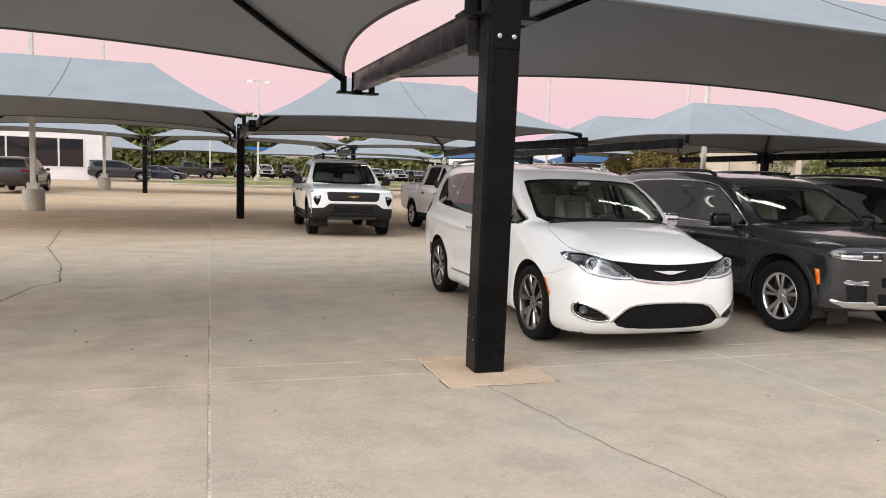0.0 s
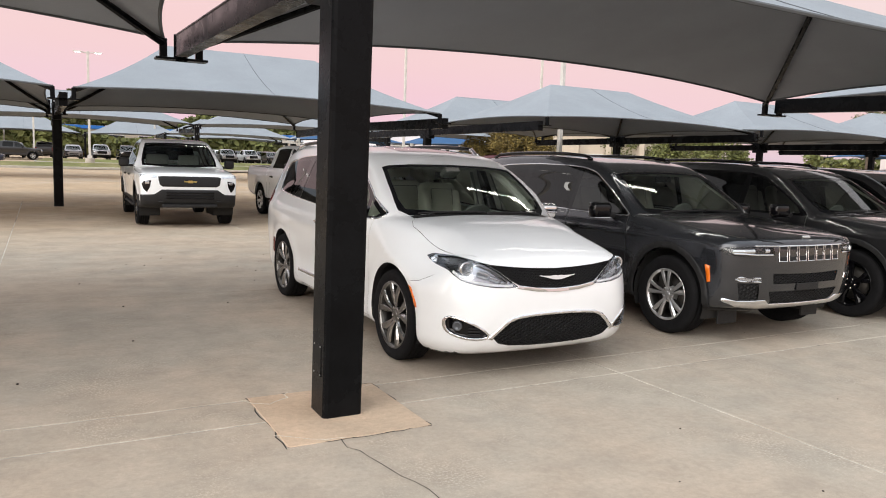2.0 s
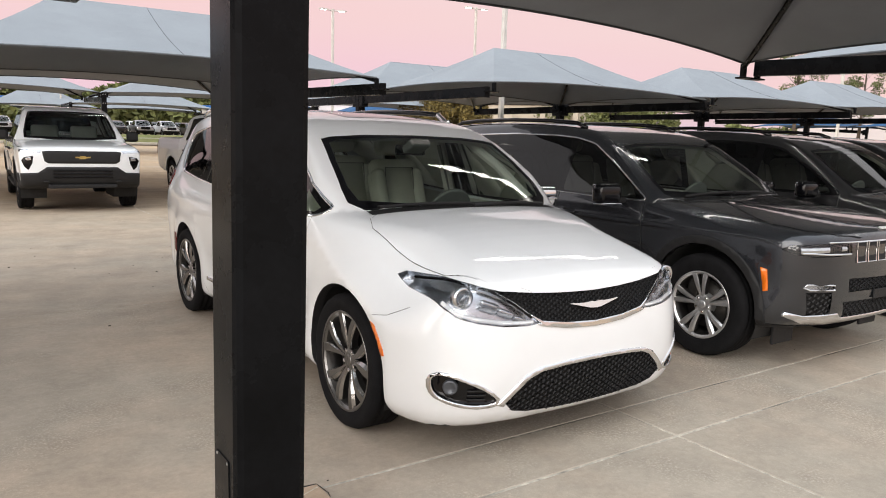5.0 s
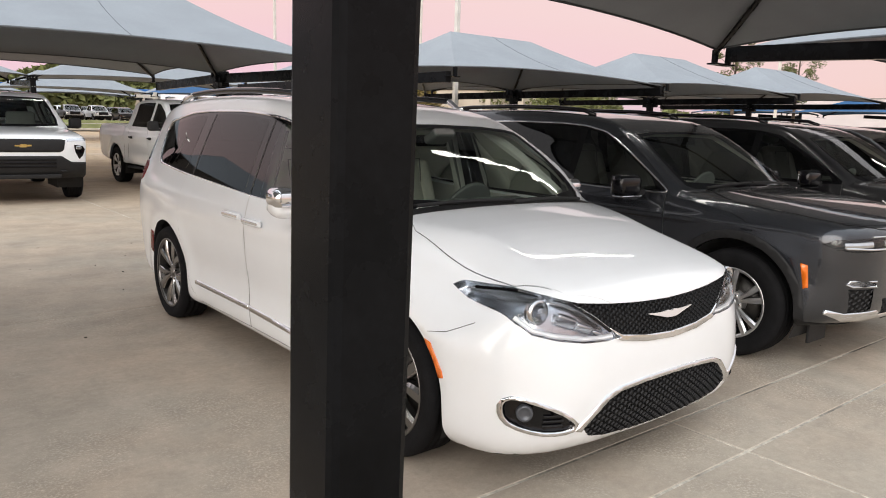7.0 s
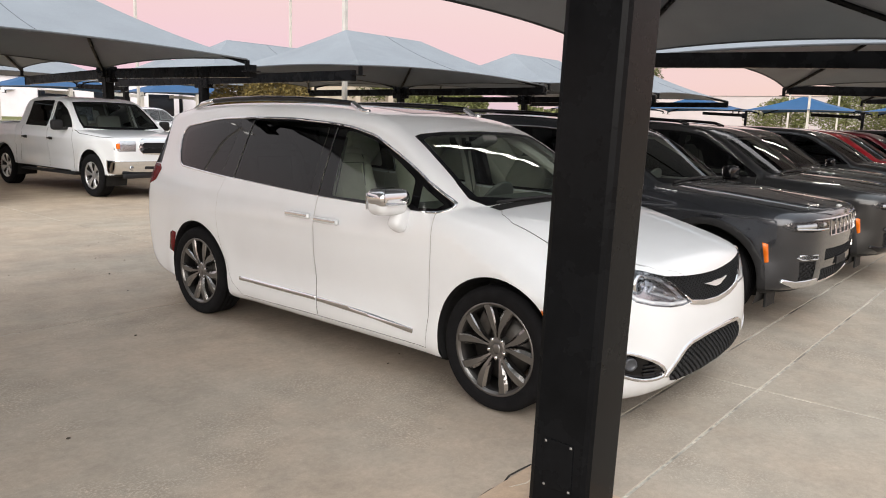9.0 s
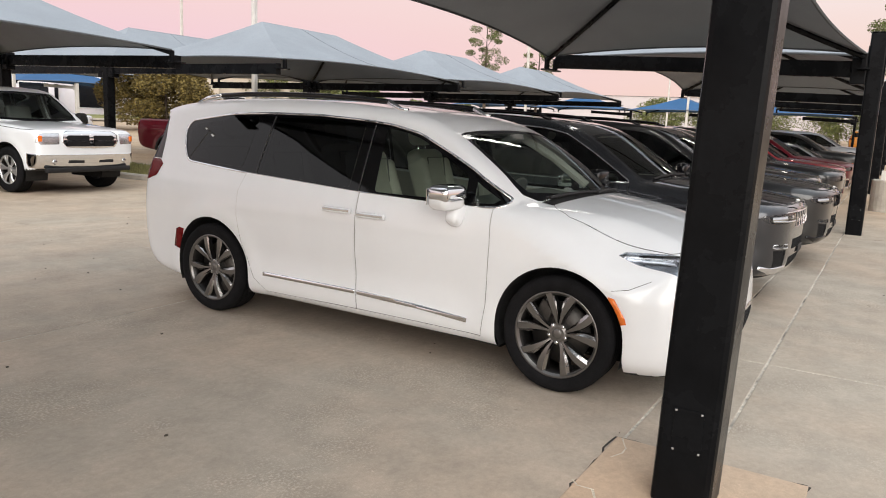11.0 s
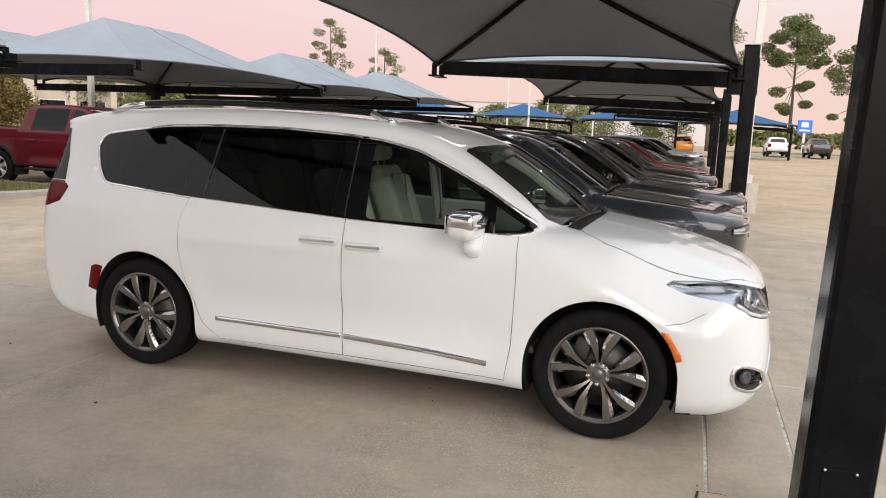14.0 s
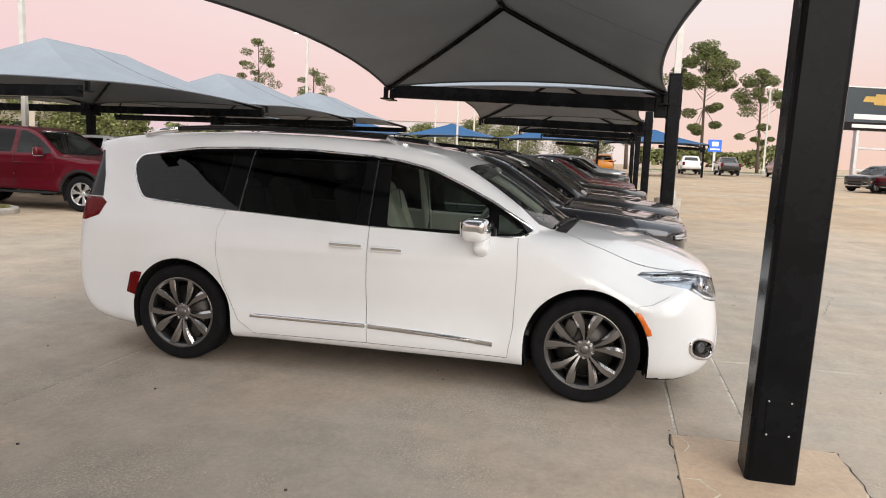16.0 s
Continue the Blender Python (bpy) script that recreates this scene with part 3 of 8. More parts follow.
def surface_net(F, lo, hi, h):
    """Vertices and quads of the surface F = 0 in a box, settled onto it."""
    ax = [np.arange(a, b + h, h) for a, b in zip(lo, hi)]
    nx, ny, nz = (len(a) for a in ax)
    X, Y, Z = np.meshgrid(*ax, indexing="ij")
    V = F(np.stack([X.ravel(), Y.ravel(), Z.ravel()], 1)).reshape(nx, ny, nz)
    S = V < 0
    acc = np.zeros((nx - 1, ny - 1, nz - 1, 3))
    cnt = np.zeros((nx - 1, ny - 1, nz - 1))
    P = np.stack([X, Y, Z], -1)
    for d in range(3):
        sl0 = [slice(None)] * 3
        sl1 = [slice(None)] * 3
        sl0[d], sl1[d] = slice(0, -1), slice(1, None)
        a, b = V[tuple(sl0)], V[tuple(sl1)]
        cr = (a < 0) != (b < 0)
        t = np.where(cr, a / np.where(cr, a - b, 1), 0)[..., None]
        pt = (P[tuple(sl0)] * (1 - t) + P[tuple(sl1)] * t) * cr[..., None]
        o = [k for k in range(3) if k != d]
        for i in (0, 1):
            for j in (0, 1):
                sl = [slice(None)] * 3
                n = [nx, ny, nz]
                sl[o[0]] = slice(i, n[o[0]] - 1 + i)
                sl[o[1]] = slice(j, n[o[1]] - 1 + j)
                acc += pt[tuple(sl)]
                cnt += cr[tuple(sl)]
    on = cnt > 0
    idx = np.full(on.shape, -1)
    idx[on] = np.arange(on.sum())
    verts = acc[on] / cnt[on][:, None]
    quads = []
    for d in range(3):
        o = [k for k in range(3) if k != d]
        sl0 = [slice(1, -1)] * 3
        sl1 = [slice(1, -1)] * 3
        sl0[d], sl1[d] = slice(0, -1), slice(1, None)
        a, b = S[tuple(sl0)], S[tuple(sl1)]
        I = np.argwhere(a != b)
        inside = a[tuple(I.T)]
        base = I.copy()
        base[:, o[0]] += 1
        base[:, o[1]] += 1
        c = []
        for i, j in ((-1, -1), (0, -1), (0, 0), (-1, 0)):
            q = base.copy()
            q[:, o[0]] += i
            q[:, o[1]] += j
            c.append(idx[tuple(q.T)])
        c = np.stack(c, 1)
        flip = inside if d != 1 else ~inside
        c[~flip] = c[~flip][:, ::-1]
        quads.append(c)
    quads = np.concatenate(quads)
    for _ in range(3):
        verts = settle(F, verts)
    return verts, quads


def gradient(F, v, e=2e-3):
    g = np.zeros_like(v)
    for k in range(3):
        d = np.zeros(3)
        d[k] = e
        g[:, k] = (F(v + d) - F(v - d)) / (2 * e)
    return g


def settle(F, v):
    g = gradient(F, v)
    return v - (F(v) / np.maximum((g * g).sum(1), 0.05))[:, None] * g


def in_poly(poly, a, b):
    r = False
    n = len(poly)
    for i in range(n):
        ya, za = poly[i]
        yb, zb = poly[i - 1]
        if (za > b) != (zb > b) and a < (yb - ya) * (b - za) / (zb - za) + ya:
            r = not r
    return r


def strip(pts, w):
    """A narrow closed outline along an open line."""
    p = [Vector(q) for q in pts]
    L, R = [], []
    for i, c in enumerate(p):
        d = (p[min(i + 1, len(p) - 1)] - p[max(i - 1, 0)]).normalized()
        n = Vector((-d.y, d.x)) * w / 2
        L.append(tuple(c + n))
        R.append(tuple(c - n))
    return L + R[::-1]


def grow(poly, w):
    """An outline moved outwards by w."""
    area = sum(poly[i - 1][0] * poly[i][1] - poly[i][0] * poly[i - 1][1] for i in range(len(poly)))
    s = 1 if area > 0 else -1
    out = []
    for i, c in enumerate(poly):
        a, b = Vector(poly[i - 1]), Vector(poly[(i + 1) % len(poly)])
        d = (b - a).normalized()
        out.append((c[0] + s * d.y * w, c[1] - s * d.x * w))
    return out


AXES = {"side": (1, 2, 0), "front": (0, 2, 1), "top": (0, 1, 2)}


def cut_regions(bm, regions):
    """Cuts the shell along the outlines of the regions and marks each face with the last region that holds it."""
    lay = bm.faces.layers.int.new("region")
    for ri, (nm, view, poly, cond) in enumerate(regions, 1):
        ia, ib, ic = AXES[view]
        polys = [poly] if view == "side" else [poly, [(-a, b) for a, b in poly]]
        for pl in polys:
            xs, ys = [p[0] for p in pl], [p[1] for p in pl]
            x0, x1, y0, y1 = min(xs) - 0.01, max(xs) + 0.01, min(ys) - 0.01, max(ys) + 0.01

            def span(f):
                A = [v.co[ia] for v in f.verts]
                B = [v.co[ib] for v in f.verts]
                return min(A), max(A), min(B), max(B)
            bm.normal_update()
            active = []
            for f in bm.faces:
                s = span(f)
                if s[1] > x0 and s[0] < x1 and s[3] > y0 and s[2] < y1 and cond(f.calc_center_median(), f.normal):
                    active.append(f)
            for i in range(len(pl)):
                p, q = pl[i - 1], pl[i]
                if math.hypot(p[0] - q[0], p[1] - q[1]) < 1e-6:
                    continue
                e0, e1, g0, g1 = min(p[0], q[0]) - 1e-4, max(p[0], q[0]) + 1e-4, min(p[1], q[1]) - 1e-4, max(p[1], q[1]) + 1e-4
                sel = []
                for f in active:
                    if f.is_valid:
                        s = span(f)
                        if s[1] > e0 and s[0] < e1 and s[3] > g0 and s[2] < g1:
                            sel.append(f)
                if not sel:
                    continue
                co, no = [0, 0, 0], [0, 0, 0]
                co[ia], co[ib] = p
                no[ia], no[ib] = -(q[1] - p[1]), q[0] - p[0]
                geom = list({v for f in sel for v in f.verts}) + list({e for f in sel for e in f.edges}) + sel
                res = bmesh.ops.bisect_plane(bm, geom=geom, dist=2e-4, plane_co=co, plane_no=Vector(no).normalized())
                known = set(active)
                active += [g for g in res["geom"] if isinstance(g, bmesh.types.BMFace) and g not in known]
            for f in active:
                if f.is_valid:
                    c = f.calc_center_median()
                    if x0 < c[ia] < x1 and y0 < c[ib] < y1 and in_poly(pl, c[ia], c[ib]):
                        f[lay] = ri
    return lay


def shell_parts(F, h, lo, hi, regions, default="body"):
    """{(region, side): (verts, faces, normals)} of the cut shell."""
    V, Q = surface_net(F, lo, hi, h)
    bm = bmesh.new()
    vs = [bm.verts.new(v) for v in V]
    for q in Q:
        try:
            bm.faces.new([vs[i] for i in q])
        except ValueError:
            pass
    lay = cut_regions(bm, regions)
    names = [default] + [r[0] for r in regions]
    bm.verts.index_update()
    co = np.array([v.co for v in bm.verts])
    co = settle(F, co)
    nr = gradient(F, co)
    nr /= np.maximum(np.linalg.norm(nr, axis=1), 1e-6)[:, None]
    out = {}
    for f in bm.faces:
        nm = names[f[lay]]
        if nm == "":
            continue
        side = 0
        if nm[0] == "*":
            nm, side = nm[1:], -1 if f.calc_center_median().x < 0 else 1
        out.setdefault((nm, side), []).append([v.index for v in f.verts])
    bm.free()
    res = {}
    for key, faces in out.items():
        ids = sorted({i for f in faces for i in f})
        mp = {i: k for k, i in enumerate(ids)}
        res[key] = (co[ids], [[mp[i] for i in f] for f in faces], nr[ids])
    return res


def shell_mesh(name, data, off=0.0, rim=0.0):
    """A mesh from a shell part, moved off along the normals; rim: depth of a turned-in edge."""
    v, faces, n = data
    v = v + n * off
    faces = list(faces)
    nn = n
    if rim:
        cnt = {}
        for f in faces:
            for a, b in zip(f, f[1:] + f[:1]):
                cnt[(a, b)] = 1
        open_e = [(a, b) for a, b in cnt if (b, a) not in cnt]
        ids = sorted({i for e in open_e for i in e})
        mp = {i: len(v) + k for k, i in enumerate(ids)}
        v = np.concatenate([v, v[ids] - n[ids] * rim])
        nn = np.concatenate([n, n[ids]])
        faces += [[b, a, mp[a], mp[b]] for a, b in open_e]
    me = bpy.data.meshes.new(name)
    me.from_pydata([tuple(p) for p in v], [], faces)
    for p in me.polygons:
        p.use_smooth = True
    if not rim:
        me.normals_split_custom_set_from_vertices([tuple(p) for p in nn])
    return me


def mpart(name, me, material, parent, label=""):
    if not me.materials:
        me.materials.append(material)
    ob = new(name, me)
    ob.parent = parent
    ob.material_slots[0].link = "OBJECT"
    ob.material_slots[0].material = material
    if label:
        ob["label"] = label
    return ob


def paint(name, color, metal=0.0, rough=0.35, coat=1.0):
    m = mat(name, color, rough, metal, vary=0.03, scale=1.2, fine=0.03 if metal else 0.0, fscale=900, coat=coat)
    return m


M_WHITE = paint("white_car_paint", (0.825, 0.85, 0.875))
M_GREY = paint("granite_grey_paint", (0.045, 0.048, 0.056), 0.75, 0.27)
M_BLACK = paint("black_car_paint", (0.006, 0.006, 0.007))
M_RED = mat("dark_red_paint", (0.085, 0.0022, 0.0085), 0.3, 0.0, vary=0.03, scale=1.2, coat=0.6, spec=0.2)
M_BRIGHTRED = paint("bright_red_paint", (0.26, 0.006, 0.014))
M_SILVER = paint("silver_car_paint", (0.42, 0.43, 0.45), 0.7)
M_BLUE = paint("navy_car_paint", (0.012, 0.02, 0.05), 0.3)
M_ORANGE = paint("orange_car_paint", (0.75, 0.28, 0.02))
M_MESHBLACK = mat("matt_black_mesh", (0.008, 0.008, 0.009), 0.5, spec=0.25, vary=0.2, scale=30)
M_GLOSSBLACK = mat("gloss_black_trim", (0.004, 0.004, 0.005), 0.10, spec=0.35)
M_TRIM = mat("black_plastic_trim", (0.016, 0.016, 0.017), 0.6, spec=0.3, vary=0.15, scale=9, fine=0.2, fscale=400, bump=0.15)
M_GAP = mat("panel_gap", (0.01, 0.01, 0.011), 0.9)
# the van's gaps are white inside; this grey paints the shade in them
M_SHADEGAP = mat("pale_panel_gap", (0.27, 0.27, 0.27), 0.9)
M_MIDSEAM = mat("grey_rubber_seam", (0.028, 0.028, 0.03), 0.45)
M_CHROME = mat("chrome", (0.80, 0.81, 0.83), 0.06, 1.0)
M_BRUSH = mat("machined_alloy", (0.46, 0.455, 0.45), 0.22, 1.0, vary=0.06, scale=12)
M_DARKALLOY = mat("dark_painted_alloy", (0.030, 0.029, 0.028), 0.35, 0.6, vary=0.08, scale=10)
M_GREYALLOY = mat("grey_machined_alloy", (0.21, 0.205, 0.20), 0.30, 0.9, vary=0.06, scale=12)
M_SILVALLOY = mat("silver_painted_alloy", (0.62, 0.62, 0.63), 0.28, 0.8, vary=0.05, scale=10)
M_TYRE = mat("tyre_rubber", (0.010, 0.010, 0.011), 0.85, spec=0.1, vary=0.25, scale=14, fine=0.25, fscale=200, bump=0.15)
M_DISC = mat("brake_disc_steel", (0.07, 0.066, 0.062), 0.45, 0.8, vary=0.2, scale=20)
M_UNDER = mat("underbody", (0.012, 0.012, 0.012), 0.85, vary=0.3, scale=10)
M_GLASS_CLEAR = glass("windscreen_glass", (0.78, 0.88, 0.82))
M_GLASS_FRONT = glass("front_door_glass", (0.76, 0.88, 0.80))
M_GLASS_DARK = glass("privacy_glass", (0.020, 0.024, 0.030), ior=1.47)
M_LENS = glass("lamp_cover", (0.90, 0.92, 0.95))
M_LAMPIN = mat("lamp_reflector", (0.70, 0.72, 0.75), 0.24, 1.0, vary=0.1, scale=40)
M_LAMPDARK = mat("lamp_housing", (0.085, 0.092, 0.105), 0.28, 0.35, vary=0.15, scale=12)
M_LAMPBLACK = mat("black_lamp_housing", (0.025, 0.026, 0.028), 0.25, vary=0.15, scale=12)
M_AMBER = mat("amber_marker", (0.75, 0.16, 0.01), 0.2, coat=0.8, vary=0.1, scale=60)
M_REDLENS = mat("red_lens", (0.12, 0.002, 0.003), 0.25, coat=0.08, spec=0.12, vary=0.2, scale=40)
M_BAND = mat("black_window_surround", (0.003, 0.003, 0.0035), 0.05, spec=0.35)
M_LEATHER = mat("cream_leather", (0.55, 0.55, 0.475), 0.5, vary=0.08, scale=8, fine=0.06, fscale=160, bump=0.12)
M_LINER = mat("light_grey_lining", (0.50, 0.50, 0.46), 0.85, vary=0.06, scale=5)
M_DASH = mat("dark_dashboard", (0.13, 0.134, 0.128), 0.7, vary=0.15, scale=10, fine=0.1, fscale=300, bump=0.1)
M_DARKSEAT = mat("dark_upholstery", (0.18, 0.18, 0.172), 0.7, vary=0.1, scale=10)
M_TAUPE = mat("taupe_upholstery", (0.36, 0.35, 0.31), 0.6, vary=0.08, scale=8)
M_TAUPEDASH = mat("taupe_dashboard", (0.23, 0.225, 0.20), 0.7, vary=0.1, scale=10)
M_SCREEN = mat("dark_screen", (0.01, 0.011, 0.013), 0.1)
M_BADGE = mat("satin_silver_badge", (0.78, 0.78, 0.79), 0.35, 0.5)
M_GOLD = mat("gold_emblem", (0.85, 0.60, 0.20), 0.30, 0.2)

WHEELS = {}


def wheel_meshes(kind, R, width, rim_r, spokes, face, pocket, split, seg=56, hub_off=0.03, wa=0.034, wb=0.060, side=None, hub=0.085):
    """Meshes of a wheel about the x axis, its outer face towards -x."""
    if kind in WHEELS:
        return WHEELS[kind]
    w = width / 2
    bm = bmesh.new()
    pr = [(rim_r, -w * 0.80), (rim_r + 0.012, -w * 0.92), (R * 0.90, -w), (R * 0.955, -w * 0.95), (R * 0.985, -w * 0.78)]
    for c in (-0.55, -0.18, 0.18, 0.55):   # tread grooves
        pr += [(R, (c - 0.12) * w), (R, (c + 0.06) * w), (R - 0.010, (c + 0.075) * w), (R - 0.010, (c + 0.12) * w)]
    pr += [(R, 0.74 * w), (R * 0.985, 0.80 * w), (R * 0.95, w * 0.96), (R * 0.90, w), (rim_r, w * 0.85)]
    lathe(bm, pr + [(rim_r - 0.01, w * 0.5), (rim_r - 0.01, -w * 0.5), pr[0]], seg, "x", None, False)
    tyre = bpy.data.meshes.new("tyre")
    bm.to_mesh(tyre)
    bm.free()
    # rim: barrel, lip and spokes
    bm = bmesh.new()
    lathe(bm, [(rim_r - 0.002, -w * 0.90), (rim_r + 0.008, -w * 0.93), (rim_r + 0.010, -w * 0.86), (rim_r - 0.016, -w * 0.80), (rim_r - 0.028, -w * 0.3), (rim_r - 0.028, w * 0.7), (rim_r - 0.002, w * 0.8)], seg, "x", None, False)
    bar = bpy.data.meshes.new("rim_barrel")
    bm.to_mesh(bar)
    bm.free()
    bm = bmesh.new()

    def spoke(a0, a1, wa, wb, x0, x1, r0, r1, th):
        n = 8
        rows = []
        for i in range(n + 1):
            t = i / n
            e = min(1.0, t / 0.82)
            e = e * e * (3 - 2 * e)
            r = r0 + (r1 - r0) * t
            a = a0 + (a1 - a0) * t ** 1.3
            hw = (wa + (wb - wa) * e) / 2
            x = x0 + (x1 - x0) * t - 0.012 * math.sin(math.pi * t)
            d, s = Vector((0, math.cos(a), math.sin(a))), Vector((0, -math.sin(a), math.cos(a)))
            c = d * r
            rows.append([bm.verts.new(c + s * hw * k + Vector((x + dx, 0, 0))) for k, dx in ((-1.10, th), (-1, 0.014), (-0.42, 0), (0.80, 0), (1, 0.010), (1.10, th))])
        for A, B in zip(rows, rows[1:]):
            for k in range(5):
                f = bm.faces.new((A[k], A[k + 1], B[k + 1], B[k]))
                f.material_index = 0 if k == 2 else 2 if k in (1, 3) else 1
        bm.faces.new(rows[0])
        bm.faces.new(rows[-1][::-1])

    for k in range(spokes):
        a = k * math.tau / spokes
        if split:
            spoke(a - hub_off, a - split, wa, wb, -w * 0.62, -w * 0.84, 0.05, rim_r - 0.006, 0.045)
            spoke(a + hub_off, a + split, wa, wb, -w * 0.62, -w * 0.84, 0.05, rim_r - 0.006, 0.045)
        else:
            spoke(a, a, 0.06, 0.075, -w * 0.62, -w * 0.84, 0.05, rim_r - 0.006, 0.045)
    lathe(bm, [(0.0001, -w * 0.66), (hub * 0.65, -w * 0.66), (hub * 0.92, -w * 0.60), (hub, -w * 0.3), (hub, w * 0.2)], 24, "x")
    bmesh.ops.recalc_face_normals(bm, faces=bm.faces)
    sp = bpy.data.meshes.new("spokes")
    bm.to_mesh(sp)
    bm.free()
    bm = lathe(bmesh.new(), [(0.0001, -w * 0.70), (0.024, -w * 0.70), (0.032, -w * 0.66), (0.032, -w * 0.5)], 20, "x")
    cap = bpy.data.meshes.new("hub_cap")
    bm.to_mesh(cap)
    bm.free()
    bm = lathe(bmesh.new(), [(0.011, -w * 0.5), (0.011, -w * 0.665), (0.006, -w * 0.69)], 8, "x")
    nut = bpy.data.meshes.new("lug_nut")
    bm.to_mesh(nut)
    bm.free()
    bm = lathe(bmesh.new(), [(0.06, -w * 0.18), (rim_r * 0.74, -w * 0.18), (rim_r * 0.74, -w * 0.02), (0.06, -w * 0.02)], 24, "x")
    box(bm, (-w * 0.12, rim_r * 0.52, 0.07), (0.09, 0.10, 0.17), None, 0.015)
    disc = bpy.data.meshes.new("brake_disc")
    bm.to_mesh(disc)
    bm.free()
    for me in (tyre, bar, sp, cap, disc):
        for p in me.polygons:
            p.use_smooth = me is not sp
    for p in bar.polygons:      # the lip carries the colour of the spokes
        if p.center.x < -w * 0.79:
            p.material_index = 1
    tyre.materials.append(M_TYRE)
    bar.materials.append(pocket)
    bar.materials.append(face)
    sp.materials.append(face)
    sp.materials.append(pocket)
    sp.materials.append(side or face)
    cap.materials.append(face)
    nut.materials.append(M_CHROME)
    disc.materials.append(M_DISC)
    WHEELS[kind] = (tyre, bar, sp, cap, nut, disc)
    return WHEELS[kind]


def add_wheel(parent, kind, x, y, z, turn=0.0):
    tyre, bar, sp, cap, nut, disc = WHEELS[kind]
    e = new("wheel", tyre)
    e.parent = parent
    e.matrix_local = Matrix.Translation((x, y, z)) @ Matrix.Rotation(turn, 4, "X") if x < 0 else Matrix.Translation((x, y, z)) @ Matrix.Rotation(math.pi, 4, "Z") @ Matrix.Rotation(turn, 4, "X")
    e["label"] = "black rubber tyre on an alloy rim"
    for nm, me in (("rim_barrel", bar), ("spokes", sp), ("hub_cap", cap), ("brake_disc", disc)):
        o = new(nm, me)
        o.parent = e
    for k in range(5 if kind != "far_wheel" else 0):
        o = new("lug_nut", nut)
        o.parent = e
        o.location = (0, 0.058 * math.cos((k + 0.5) * math.tau / 5), 0.058 * math.sin((k + 0.5) * math.tau / 5))
    return e


def first_hit(F, p, axis, start, step, n):
    """Along an axis, the first coordinate at which each of the points p meets the body."""
    p = np.array(p, float)
    ts = start + step * np.arange(n)
    q = np.repeat(p[:, None, :], n, 1)
    q[:, :, axis] = ts[None, :]
    v = F(q.reshape(-1, 3)).reshape(len(p), n)
    k = np.clip(np.argmax(v < 0, 1), 1, n - 1)
    i = np.arange(len(p))
    a, b = v[i, k - 1], v[i, k]
    return ts[k - 1] + step * np.clip(a / np.where(np.abs(a - b) < 1e-9, 1, a - b), 0, 1)


def on_side(F, y, z, out=0.0):
    """The x of the near side of a body at (y, z), moved out."""
    return -(first_hit(F, [(0, y, z)], 0, 1.25, -0.012, 60)[0] + out)


def on_front(F, x, z, out=0.0):
    return first_hit(F, [(x, 0, z)], 1, -1.6, 0.012, 130)[0] - out


def on_top(F, x, y, out=0.0):
    return first_hit(F, [(x, y, 0)], 2, 2.3, -0.012, 150)[0] + out


def soft_box(c, s, rot=None, r=0.04, seg=3):
    """A cushion-like rounded box."""
    bm = bmesh.new()
    m = Matrix.Translation(c) @ (rot or Matrix())
    g = bmesh.ops.create_cube(bm, size=1.0, matrix=Matrix.Diagonal((*s, 1)))
    bmesh.ops.bevel(bm, geom=list(bm.edges), offset=min(r, min(s) * 0.45), segments=seg, profile=0.5, affect="EDGES")
    bmesh.ops.transform(bm, matrix=m, verts=bm.verts)
    return bm


def seat(parent, x, y, z, material, wide=0.52, mats=None):
    """A car seat facing -y: part of the vehicle, with its cushion, back and headrest."""
    s = part("seat", soft_box((x, y, z), (wide, 0.52, 0.16), Matrix.Rotation(-0.10, 4, "X"), 0.06), material, parent, "cream leather seat" if material is M_LEATHER else "", True)
    lean = Matrix.Rotation(-0.34, 4, "X")
    part("backrest", soft_box((x, y + 0.33, z + 0.36), (wide - 0.02, 0.15, 0.64), lean, 0.07), material, s, "", True)
    for k in (-1, 1):
        part("side_bolster", soft_box((x + k * (wide / 2 - 0.05), y + 0.29, z + 0.32), (0.10, 0.19, 0.54), lean, 0.045), material, s, "", True)
    part("headrest", soft_box((x, y + 0.47, z + 0.80), (0.28, 0.13, 0.21), Matrix.Rotation(-0.2, 4, "X"), 0.064, 5), material, s, "", True)
    part("headrest_posts", tube(tb([(x - 0.06, y + 0.44, z + 0.62), (x - 0.06, y + 0.46, z + 0.74)], 0.007, 6), [(x + 0.06, y + 0.44, z + 0.62), (x + 0.06, y + 0.46, z + 0.74)], 0.007, 6), M_CHROME, s)
    part("piping", tb([(x - wide / 2 + 0.09, y + 0.23, z + 0.12), (x - wide / 2 + 0.10, y + 0.30, z + 0.60), (x + wide / 2 - 0.10, y + 0.30, z + 0.60), (x + wide / 2 - 0.09, y + 0.23, z + 0.12)], 0.006, 5), M_DASH, s)
    return s

# ---- the white minivan ----
def side_face(c, n):
    return abs(n.x) > 0.35


def arch(cy, cz, r, zb):
    """A wheel opening: round above, straight down to below the sill."""
    p = [(cy + r * math.cos(math.pi * k / 28), cz + r * math.sin(math.pi * k / 28)) for k in range(29)]
    return p + [(cy - r * 1.0, zb), (cy + r * 1.0, zb)]


